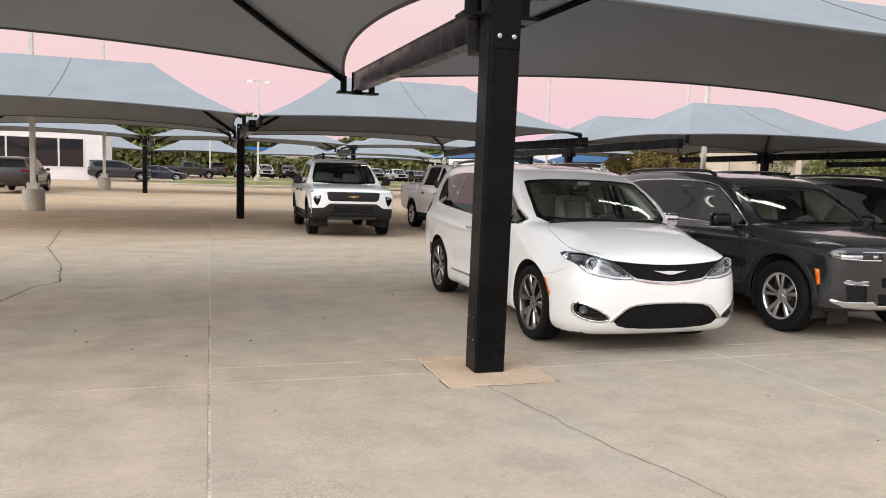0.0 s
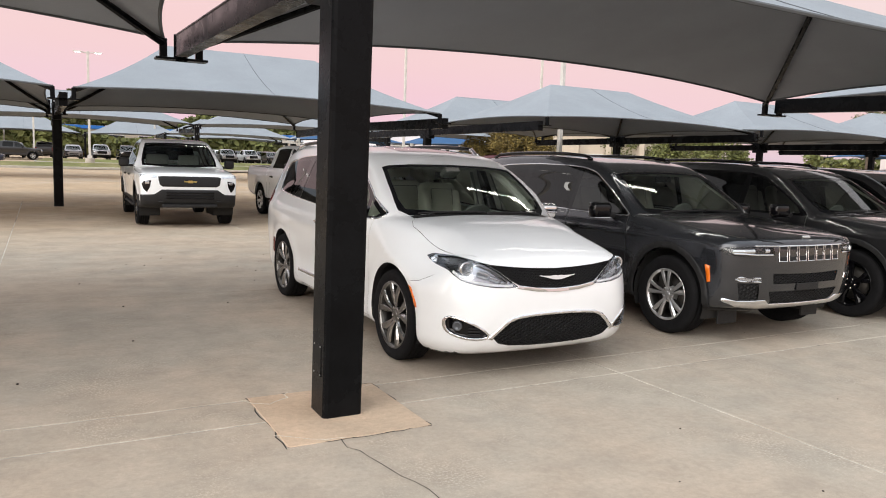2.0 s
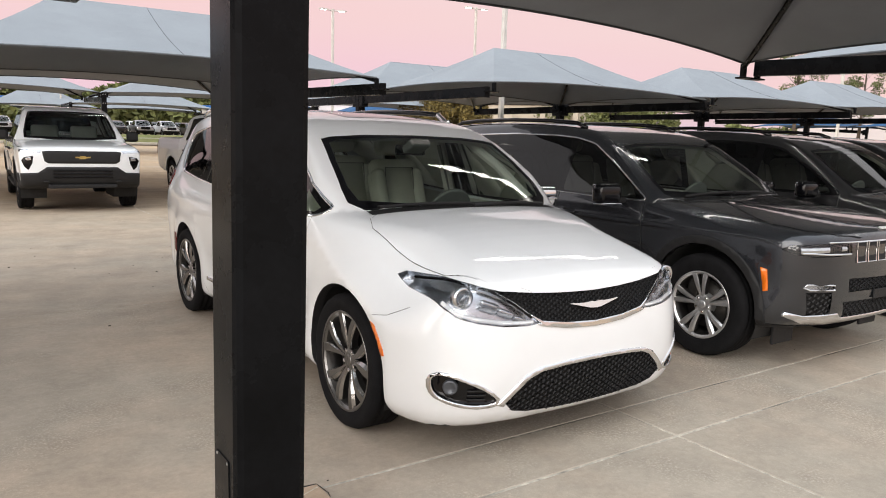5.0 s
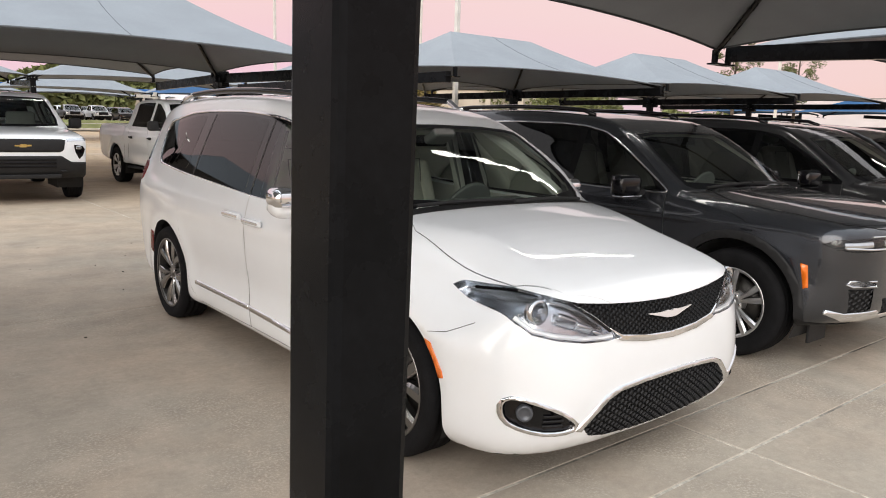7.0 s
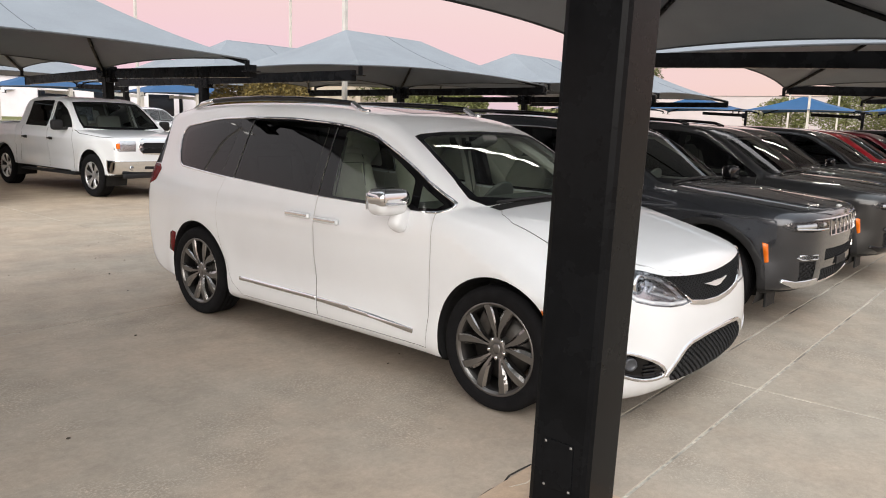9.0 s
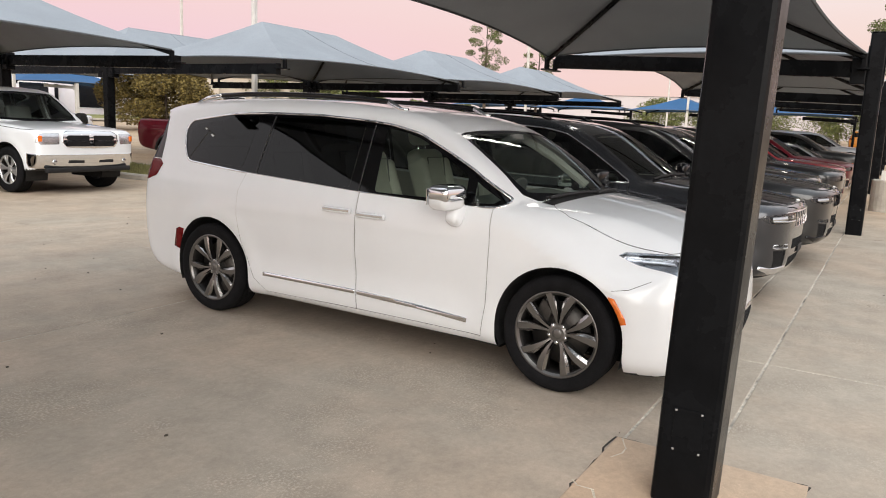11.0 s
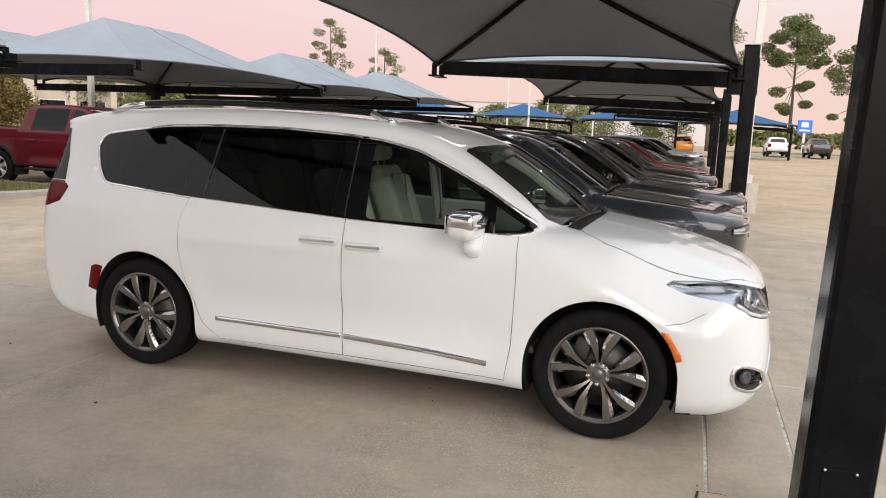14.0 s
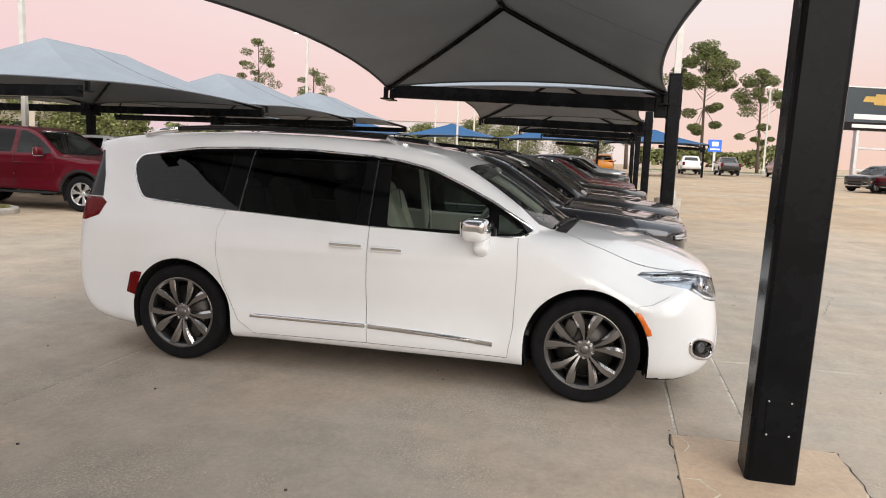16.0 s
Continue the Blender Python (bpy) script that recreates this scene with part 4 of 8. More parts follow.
F_VAN = body_field(VAN)
band = round_poly([(3.62, 1.50), (3.57, 1.575), (3.06, 1.645), (2.63, 1.662), (2.12, 1.662), (1.64, 1.635), (1.42, 1.612), (1.17, 1.562), (0.87, 1.435), (0.67, 1.34), (0.385, 1.165), (0.46, 1.120), (0.66, 1.108), (0.98, 1.108), (1.62, 1.128), (2.77, 1.188), (3.11, 1.212), (3.46, 1.238), (3.545, 1.34)], 0.06)
q_win = round_poly([(3.555, 1.53), (3.10, 1.605), (2.735, 1.632), (2.785, 1.222), (3.10, 1.238), (3.41, 1.258), (3.49, 1.33)], 0.05)
s_win = round_poly([(2.54, 1.638), (2.12, 1.638), (1.66, 1.608), (1.675, 1.152), (2.58, 1.196)], 0.03)
f_win = round_poly([(1.465, 1.590), (1.30, 1.565), (1.16, 1.530), (0.91, 1.410), (0.715, 1.305), (0.705, 1.140), (1.445, 1.142)], 0.03)
t_win = [(0.640, 1.270), (0.465, 1.168), (0.50, 1.142), (0.635, 1.136)]
hl = [(0.795, 0.918), (0.730, 0.924), (0.61, 0.888), (0.50, 0.820), (0.40, 0.746), (0.352, 0.713), (0.44, 0.706), (0.56, 0.712), (0.69, 0.732), (0.775, 0.756), (0.815, 0.80), (0.834, 0.855), (0.828, 0.898)]
gr = [(0, 0.842), (0.20, 0.847), (0.38, 0.858), (0.56, 0.876), (0.61, 0.888), (0.50, 0.822), (0.40, 0.748), (0.352, 0.716), (0.20, 0.694), (0, 0.684)]
gr_ch = [(0, 0.692), (0.20, 0.702), (0.352, 0.724), (0.44, 0.772), (0.53, 0.838), (0.545, 0.838), (0.46, 0.765), (0.40, 0.716), (0.352, 0.698), (0.20, 0.674), (0, 0.663)]
lg = [(0, 0.497), (0.20, 0.492), (0.36, 0.478), (0.43, 0.452), (0.50, 0.395), (0.555, 0.340), (0.50, 0.288), (0.40, 0.266), (0.20, 0.255), (0, 0.252)]
lg_ch = [(0, 0.517), (0.20, 0.513), (0.37, 0.499), (0.45, 0.470), (0.52, 0.410), (0.60, 0.335), (0.56, 0.325), (0.545, 0.345), (0.50, 0.395), (0.43, 0.452), (0.36, 0.478), (0, 0.49)]
fog = smooth_poly([(0.865, 0.470), (0.835, 0.490), (0.74, 0.455), (0.645, 0.405), (0.585, 0.350), (0.66, 0.335), (0.75, 0.340), (0.835, 0.372), (0.862, 0.41)], 1)
wsh = [(0, 1.605), (0.40, 1.598), (0.62, 1.582), (0.695, 1.566), (0.735, 1.44), (0.765, 1.28), (0.765, 1.20), (0.70, 1.165), (0.40, 1.155), (0, 1.15)]
wsh_in = [(0, 1.585), (0.40, 1.578), (0.60, 1.562), (0.66, 1.545), (0.698, 1.43), (0.722, 1.29), (0.70, 1.215), (0.40, 1.198), (0, 1.195)]
hood = [(0, 0.145), (0.40, 0.165), (0.66, 0.20), (0.74, 0.14), (0.785, 0.03), (0.772, -0.2), (0.745, -0.45), (0.725, -0.60), (0.60, -0.785), (0.36, -0.862), (0, -0.885)]
frontish = lambda c, n: c.y < -0.28 and n.z < 0.93
up = lambda c, n: n.z > 0.25 and c.z > 0.80 and c.y < 0.5
wcond = lambda c, n: 0.02 < c.y < 1.35 and n.y < -0.25 and c.z > 1.10
sd = side_face
GAPW = 0.0038
van_regions = [
    ("underbody", "side", [(-0.7, 0.0), (4.05, 0.0), (4.05, 0.215), (-0.7, 0.215)], lambda c, n: n.z < -0.55),
    ("bonnet", "top", hood, up),
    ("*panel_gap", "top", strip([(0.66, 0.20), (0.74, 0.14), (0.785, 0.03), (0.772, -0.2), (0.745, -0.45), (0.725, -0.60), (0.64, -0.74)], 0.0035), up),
    ("bumper_front", "side", [(-1.2, 0.0), (-0.32, 0.0), (-0.32, 0.70), (-0.43, 0.715), (-0.56, 0.80), (-0.7, 0.845), (-1.2, 0.80)], lambda c, n: c.y < -0.28 and n.z > -0.8),
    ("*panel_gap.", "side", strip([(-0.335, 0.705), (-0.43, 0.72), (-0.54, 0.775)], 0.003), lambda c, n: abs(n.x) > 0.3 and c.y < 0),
    ("*window_band", "side", band, sd),
    ("*chrome_window_trim", "side", strip(band + band[:1], 0.013), sd),
    ("*pillar_seam", "side", strip([(2.575, 1.637), (2.62, 1.197)], 0.008), sd), ("*pillar_seam.", "side", strip([(1.575, 1.605), (1.585, 1.145)], 0.007), sd),
    ("*quarter_window", "side", q_win, sd), ("*sliding_window", "side", s_win, sd), ("*front_window", "side", f_win, sd), ("*corner_window", "side", t_win, sd),
    ("*front_door", "side", [(1.568, 1.125), (1.575, 0.7), (1.568, 0.275), (0.535, 0.262), (0.50, 0.48), (0.487, 0.88), (0.495, 1.108)], lambda c, n: abs(n.x) > 0.35 and c.z < 1.13),
    ("*sliding_door", "side", [(1.576, 1.128), (1.583, 0.7), (1.576, 0.275), (2.48, 0.262), (2.60, 0.36), (2.72, 0.62), (2.775, 0.85), (2.775, 1.05), (2.72, 1.185)], lambda c, n: abs(n.x) > 0.35 and c.z < 1.19),
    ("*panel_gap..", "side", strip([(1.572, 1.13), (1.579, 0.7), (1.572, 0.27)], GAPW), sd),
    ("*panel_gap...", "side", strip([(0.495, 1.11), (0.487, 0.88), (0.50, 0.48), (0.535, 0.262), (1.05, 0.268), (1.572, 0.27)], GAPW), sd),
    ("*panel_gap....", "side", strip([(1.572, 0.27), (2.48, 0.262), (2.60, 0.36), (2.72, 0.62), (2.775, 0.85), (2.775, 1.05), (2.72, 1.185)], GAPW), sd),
    ("*tail_lamp", "side", [(4.4, 1.235), (3.86, 1.228), (3.80, 1.19), (3.85, 1.09), (3.98, 1.045), (4.4, 1.03)], lambda c, n: c.y > 3.7 and abs(c.x) > 0.55),
    ("rear_window", "front", [(0, 1.60), (0.66, 1.585), (0.76, 1.25), (0, 1.23)], lambda c, n: c.y > 3.8 and n.y > 0.3),
    ("*rear_window_wrap", "side", [(4.4, 1.60), (3.97, 1.60), (3.885, 1.40), (3.85, 1.235), (4.4, 1.235)], lambda c, n: c.y > 3.75 and abs(c.x) > 0.5 and c.z < 1.6),
    ("*marker_lamp", "side", [(-0.318, 0.668), (-0.358, 0.660), (-0.430, 0.545), (-0.437, 0.515), (-0.405, 0.507), (-0.345, 0.60)], sd),
    ("*side_reflector", "side", [(3.575, 0.50), (3.53, 0.655), (3.485, 0.672), (3.425, 0.665), (3.47, 0.56), (3.495, 0.48)], sd),
    ("*chrome_sill_strip", "side", strip([(2.50, 0.404), (1.585, 0.402)], 0.030), sd),
    ("*chrome_sill_strip.", "side", strip([(1.560, 0.400), (1.0, 0.380), (0.64, 0.352)], 0.030), sd),
    ("windscreen_frit", "front", wsh, wcond), ("windscreen", "front", wsh_in, wcond),
    ("sunroof", "top", [(0, 1.28), (0.30, 1.28), (0.33, 1.31), (0.33, 1.66), (0.30, 1.69), (0, 1.69)], lambda c, n: n.z > 0.6 and c.z > 1.5),
    ("upper_grille", "front", gr, frontish), ("chrome_grille_trim", "front", gr_ch, frontish), ("*headlamp_housing", "front", hl, frontish),
    ("chrome_lower_trim", "front", lg_ch, frontish), ("lower_grille", "front", lg, frontish),
    ("*chrome_fog_bezel", "front", grow(fog, 0.014), frontish), ("*fog_pocket", "front", fog, frontish),
    ("", "side", arch(0.0, 0.375, 0.425, 0.0), lambda c, n: abs(c.x) > 0.62), ("", "side", arch(3.089, 0.375, 0.425, 0.0), lambda c, n: abs(c.x) > 0.62),
]
van = thing("minivan", pose(0, 0, 0), "white minivan with chrome trim parked on the concrete lot", "minivan")
vp = shell_parts(F_VAN, 0.038, (-1.06, -1.05, 0.08), (1.06, 4.36, 1.90), van_regions)
VAN_LOOK = {
    "body": (M_WHITE, 0, 0, "glossy white painted body"), "bonnet": (M_WHITE, 0.001, 0, "glossy white bonnet"), "bumper_front": (M_WHITE, 0, 0, "white front bumper"), "panel_gap": (M_SHADEGAP, -0.006, 0, ""),
    "underbody": (M_UNDER, 0, 0, ""), "window_band": (M_BAND, -0.004, 0, "gloss black window surround"), "chrome_window_trim": (M_CHROME, 0.003, 0.007, "bright chrome window trim"), "pillar_seam": (M_MIDSEAM, 0.001, 0, "grey rubber seam"), "pillar_seam.": (M_MIDSEAM, 0.001, 0, "grey rubber seam"),
    "quarter_window": (M_GLASS_DARK, -0.003, 0, "dark privacy glass"), "sliding_window": (M_GLASS_DARK, -0.003, 0, "dark privacy glass"), "front_window": (M_GLASS_FRONT, -0.003, 0, "lightly tinted glass"),
    "corner_window": (M_GLASS_FRONT, -0.003, 0, ""), "front_door": (M_WHITE, 0, 0, "white front door"), "sliding_door": (M_WHITE, 0.001, 0, "white sliding door"), "tail_lamp": (M_REDLENS, 0.004, 0.01, "red tail lamp"),
    "rear_window": (M_GLASS_DARK, -0.003, 0, ""), "rear_window_wrap": (M_GLOSSBLACK, 0.001, 0, ""), "marker_lamp": (M_AMBER, 0.004, 0.008, "amber side marker"), "side_reflector": (M_REDLENS, 0.003, 0.006, "red reflector"),
    "chrome_sill_strip": (M_CHROME, 0.010, 0.014, "chrome strip"), "chrome_sill_strip.": (M_CHROME, 0.010, 0.014, "chrome strip"), "windscreen_frit": (M_GLOSSBLACK, -0.002, 0, ""), "windscreen": (M_GLASS_CLEAR, -0.003, 0, "clear windscreen"),
    "sunroof": (M_GLOSSBLACK, 0.002, 0, "dark glass sunroof"), "upper_grille": (M_TRIM, -0.035, 0, "black grille"), "chrome_grille_trim": (M_CHROME, 0.007, 0.016, "chrome grille trim"),
    "headlamp_housing": (M_LAMPDARK, -0.05, 0, "dark lamp housing"), "chrome_lower_trim": (M_CHROME, 0.008, 0.02, "chrome trim"), "lower_grille": (M_TRIM, -0.04, 0, "black honeycomb grille"),
    "chrome_fog_bezel": (M_CHROME, 0.008, 0.02, "chrome fog lamp bezel"), "fog_pocket": (M_GLOSSBLACK, -0.02, 0, "black fog lamp pocket"),
}
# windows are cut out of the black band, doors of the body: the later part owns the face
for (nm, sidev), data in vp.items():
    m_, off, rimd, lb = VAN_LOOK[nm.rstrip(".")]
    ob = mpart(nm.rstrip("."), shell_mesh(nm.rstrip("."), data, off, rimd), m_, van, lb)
    if "glass" in m_.name:
        ob.visible_shadow = False
# clear lens in front of the lamp housings, deep walls behind their edges
for sidev in (-1, 1):
    d = vp[("headlamp_housing", sidev)]
    o = mpart("headlamp_lens", shell_mesh("headlamp_lens", d, 0.0, 0), M_LENS, van, "clear headlamp lens")
    o.visible_shadow = False
    mpart("headlamp_edge", shell_mesh("headlamp_edge", d, -0.048, -0.047), M_LAMPIN, van)
    d = vp[("fog_pocket", sidev)]
    mpart("fog_pocket_edge", shell_mesh("fog_pocket_edge", d, -0.018, -0.018), M_GLOSSBLACK, van)
for nm, dep in (("upper_grille", 0.033), ("lower_grille", 0.038)):
    mpart(nm + "_edge", shell_mesh(nm + "_edge", vp[(nm, 0)], -dep, -dep), M_TRIM, van)
# inner lining of the cabin
for nm in ("body", "front_door", "sliding_door"):
    for sidev in ((0,) if nm == "body" else (-1, 1)):
        v_, f_, n_ = vp[(nm, sidev)]
        keep = [f for f in f_ if all(0.45 < v_[i][1] < 4.05 and v_[i][2] > 0.62 for i in f)]
        mpart("cabin_lining", shell_mesh("cabin_lining", (v_, [f[::-1] for f in keep], -n_), 0.045), M_LINER, van, "light grey cabin lining")

M_LENSRIB = mat("lamp_rib", (0.85, 0.87, 0.9), 0.15)


def honeycomb(F, poly, dx, dz, thick, depth, skip=None):
    """A mesh of slanted hexagon bars lying on the front of a body inside an outline given for x >= 0."""
    bm = bmesh.new()
    gx, gz0 = np.arange(0, max(p[0] for p in poly) + 0.15, 0.02), np.arange(min(p[1] for p in poly) - 0.06, max(p[1] for p in poly) + 0.10, 0.02)
    T = first_hit(F, [(a, 0, b) for a in gx for b in gz0], 1, -1.6, 0.015, 80).reshape(len(gx), len(gz0))

    def surf(x, z):
        u, v = min(abs(x) / 0.02, len(gx) - 1.01), min(max((z - gz0[0]) / 0.02, 0), len(gz0) - 1.01)
        i, j = int(u), int(v)
        u, v = u - i, v - j
        return (T[i, j] * (1 - u) + T[i + 1, j] * u) * (1 - v) + (T[i, j + 1] * (1 - u) + T[i + 1, j + 1] * u) * v

    def bar(a, b):
        pa, pb = Vector((a[0], surf(*a) + depth, a[1])), Vector((b[0], surf(*b) + depth, b[1]))
        d = (pb - pa).normalized()
        u = d.cross(Vector((0, -1, 0))).normalized() * thick / 2
        f = Vector((0, -thick * 0.9, 0))
        q = [bm.verts.new(p) for p in (pa + u, pa + f, pa - u, pb + u, pb + f, pb - u)]
        bm.faces.new((q[0], q[1], q[4], q[3]))
        bm.faces.new((q[1], q[2], q[5], q[4]))
    zs = [p[1] for p in poly]
    xm = max(p[0] for p in poly)
    row = 0
    z = min(zs)
    while z < max(zs) + dz:
        x = -xm - dx + (dx / 2 if row % 2 else 0)
        while x < xm + dx:
            for a, b in (((x - dx / 2, z), (x - dx / 4, z + dz / 2)), ((x - dx / 4, z + dz / 2), (x + dx / 4, z + dz / 2)), ((x + dx / 4, z + dz / 2), (x + dx / 2, z))):
                mx, mz = abs((a[0] + b[0]) / 2), (a[1] + b[1]) / 2
                if in_poly(poly, mx, mz):
                    bar(a, b)
            x += dx
        z += dz / 2
        row += 1
    bmesh.ops.recalc_face_normals(bm, faces=bm.faces)
    return bm


part("grille_mesh", honeycomb(F_VAN, gr, 0.038, 0.024, 0.006, 0.004), M_MESHBLACK, van, "gloss black mesh")
part("lower_grille_mesh", honeycomb(F_VAN, lg, 0.052, 0.030, 0.008, 0.004), M_MESHBLACK, van, "black honeycomb mesh")


def wing(F, z0, half, out):
    """A flat winged emblem, drawn as a plain shape, on the front of a body."""
    bm = bmesh.new()
    top = [(0, 0.012), (0.025, 0.017), (0.06, 0.013), (0.11, 0.014), (half, 0.018)]
    bot = [(0, -0.017), (0.03, -0.016), (0.06, -0.010), (0.11, 0.002), (half, 0.014)]
    for s in (-1, 1):
        T = [bm.verts.new((s * x, on_front(F, x, z0 + z) - out, z0 + z)) for x, z in top]
        B = [bm.verts.new((s * x, on_front(F, x, z0 + z) - out, z0 + z)) for x, z in bot]
        for i in range(len(T) - 1):
            bm.faces.new((T[i], T[i + 1], B[i + 1], B[i]))
    bmesh.ops.remove_doubles(bm, verts=bm.verts, dist=1e-4)
    bmesh.ops.recalc_face_normals(bm, faces=bm.faces)
    bmesh.ops.solidify(bm, geom=bm.faces, thickness=0.009)
    return bm


part("emblem", wing(F_VAN, 0.775, 0.165, 0.012), M_BADGE, van, "chrome winged emblem")
for s in (-1, 1):
    # headlamp: projector, inner reflector with facets, light strip
    def hp(x, z, back):
        return Vector((s * x, on_front(F_VAN, x, z) + back, z))
    c = hp(0.725, 0.842, 0.035)
    bm = lathe(bmesh.new(), [(0.0001, -0.006), (0.026, -0.004), (0.036, -0.002), (0.040, -0.014), (0.052, -0.016), (0.056, 0.02)], 28, "y", Matrix.Translation(c))
    part("projector", bm, M_LAMPIN, van, "round chrome projector lamp", True)
    bm = lathe(bmesh.new(), [(0.0001, -0.036), (0.022, -0.032), (0.033, -0.016)], 24, "y", Matrix.Translation(c))
    o = part("projector_lens", bm, M_LENS, van, "", True)
    o.visible_shadow = False
    for i, (x, z, w_, h_) in enumerate(((0.618, 0.800, 0.100, 0.058), (0.535, 0.766, 0.085, 0.044), (0.462, 0.738, 0.055, 0.028))):
        p = hp(x, z, 0.034)
        bm = soft_box(p, (w_, 0.030, h_), Matrix.Rotation(s * 0.45, 4, "Z") @ Matrix.Rotation(0.25, 4, "X") @ Matrix.Rotation(-s * 0.35, 4, "Y"), 0.0149, 5)
        part("reflector", bm, M_LAMPIN, van, "bright reflector bowl", True)
    low = [(0.805, 0.815), (0.765, 0.768), (0.69, 0.745), (0.56, 0.724), (0.45, 0.717), (0.40, 0.718)]
    bm = tb([hp(x, z + 0.004, 0.010) for x, z in low], 0.011, 8)
    part("light_strip", bm, M_LENSRIB, van, "bright strip along the lower edge")
    tp = [(0.79, 0.900), (0.73, 0.914), (0.61, 0.880), (0.50, 0.812), (0.41, 0.745)]
    part("lamp_edge_trim", tb([hp(x, z, 0.003) for x, z in tp], 0.008, 6), M_GLOSSBLACK, van)
    # fog lamp
    c = Vector((s * 0.795, on_front(F_VAN, 0.795, 0.425) + 0.015, 0.425))
    m = Matrix.Translation(c) @ Matrix.Rotation(s * 0.7, 4, "Z")
    part("fog_lamp", lathe(bmesh.new(), [(0.0001, -0.012), (0.020, -0.010), (0.024, -0.014), (0.034, -0.016), (0.037, 0.0), (0.037, 0.03)], 24, "y", m), M_LAMPDARK, van, "round fog lamp", True)
    bm = bmesh.new()
    for k in range(3):
        p = [(x, on_front(F_VAN, x, 0.365 + 0.022 * k) + 0.012, 0.365 + 0.022 * k) for x in (0.73, 0.69, 0.65)]
        tube(bm, [(s * a, b, z_) for a, b, z_ in p], 0.004, 5)
    part("fog_pocket_slats", bm, M_TRIM, van)

# wheels and the dark liners of the wheel arches
wheel_meshes("van_wheel", 0.372, 0.235, 0.268, 5, M_GREYALLOY, M_DARKALLOY, 0.314, 56, 0.15, 0.020, 0.066, M_BRUSH, 0.072)


def arch_liner(parent, y, z, r, x0, x1, n=20):
    bm = bmesh.new()
    rows = []
    for x in (x0, x1):
        rows.append([bm.verts.new((x, y + r * math.cos(a), z + r * math.sin(a))) for a in [math.pi * (-0.12 + 1.24 * k / n) for k in range(n + 1)]])
    for k in range(n):
        bm.faces.new((rows[0][k], rows[0][k + 1], rows[1][k + 1], rows[1][k]))
    bm.faces.new(rows[1])
    part("wheel_arch_liner", bm, M_UNDER, parent)


for s in (-1, 1):
    for y in (0.0, 3.089):
        add_wheel(van, "van_wheel", s * 0.862, y, 0.372, 0.35 + y)
        arch_liner(van, y, 0.375, 0.43, s * 0.945, s * 0.60)


def ring_lip(F, cy, cz, r, zb, w, parent, material, name="arch_lip"):
    """The folded edge round a wheel opening on both sides."""
    for s in (-1, 1):
        bm = bmesh.new()
        n = 32
        a0 = math.asin(max(-1, (zb - cz) / r))
        pts = []
        for k in range(n + 1):
            a = a0 + (math.pi - 2 * a0) * k / n
            y, z = cy + r * math.cos(a), cz + r * math.sin(a)
            x = -on_side(F, y, z)
            pts.append((x, y, z))
        A = [bm.verts.new((s * (x + 0.001), y, z)) for x, y, z in pts]
        B = [bm.verts.new((s * (x - w), cy + (y - cy) * 0.985, cz + (z - cz) * 0.985)) for x, y, z in pts]
        for k in range(n):
            bm.faces.new((A[k], A[k + 1], B[k + 1], B[k]))
        part(name, bm, material, parent, "", True)


ring_lip(F_VAN, 0.0, 0.375, 0.425, 0.22, 0.05, van, M_TRIM)
ring_lip(F_VAN, 3.089, 0.375, 0.425, 0.22, 0.05, van, M_TRIM)

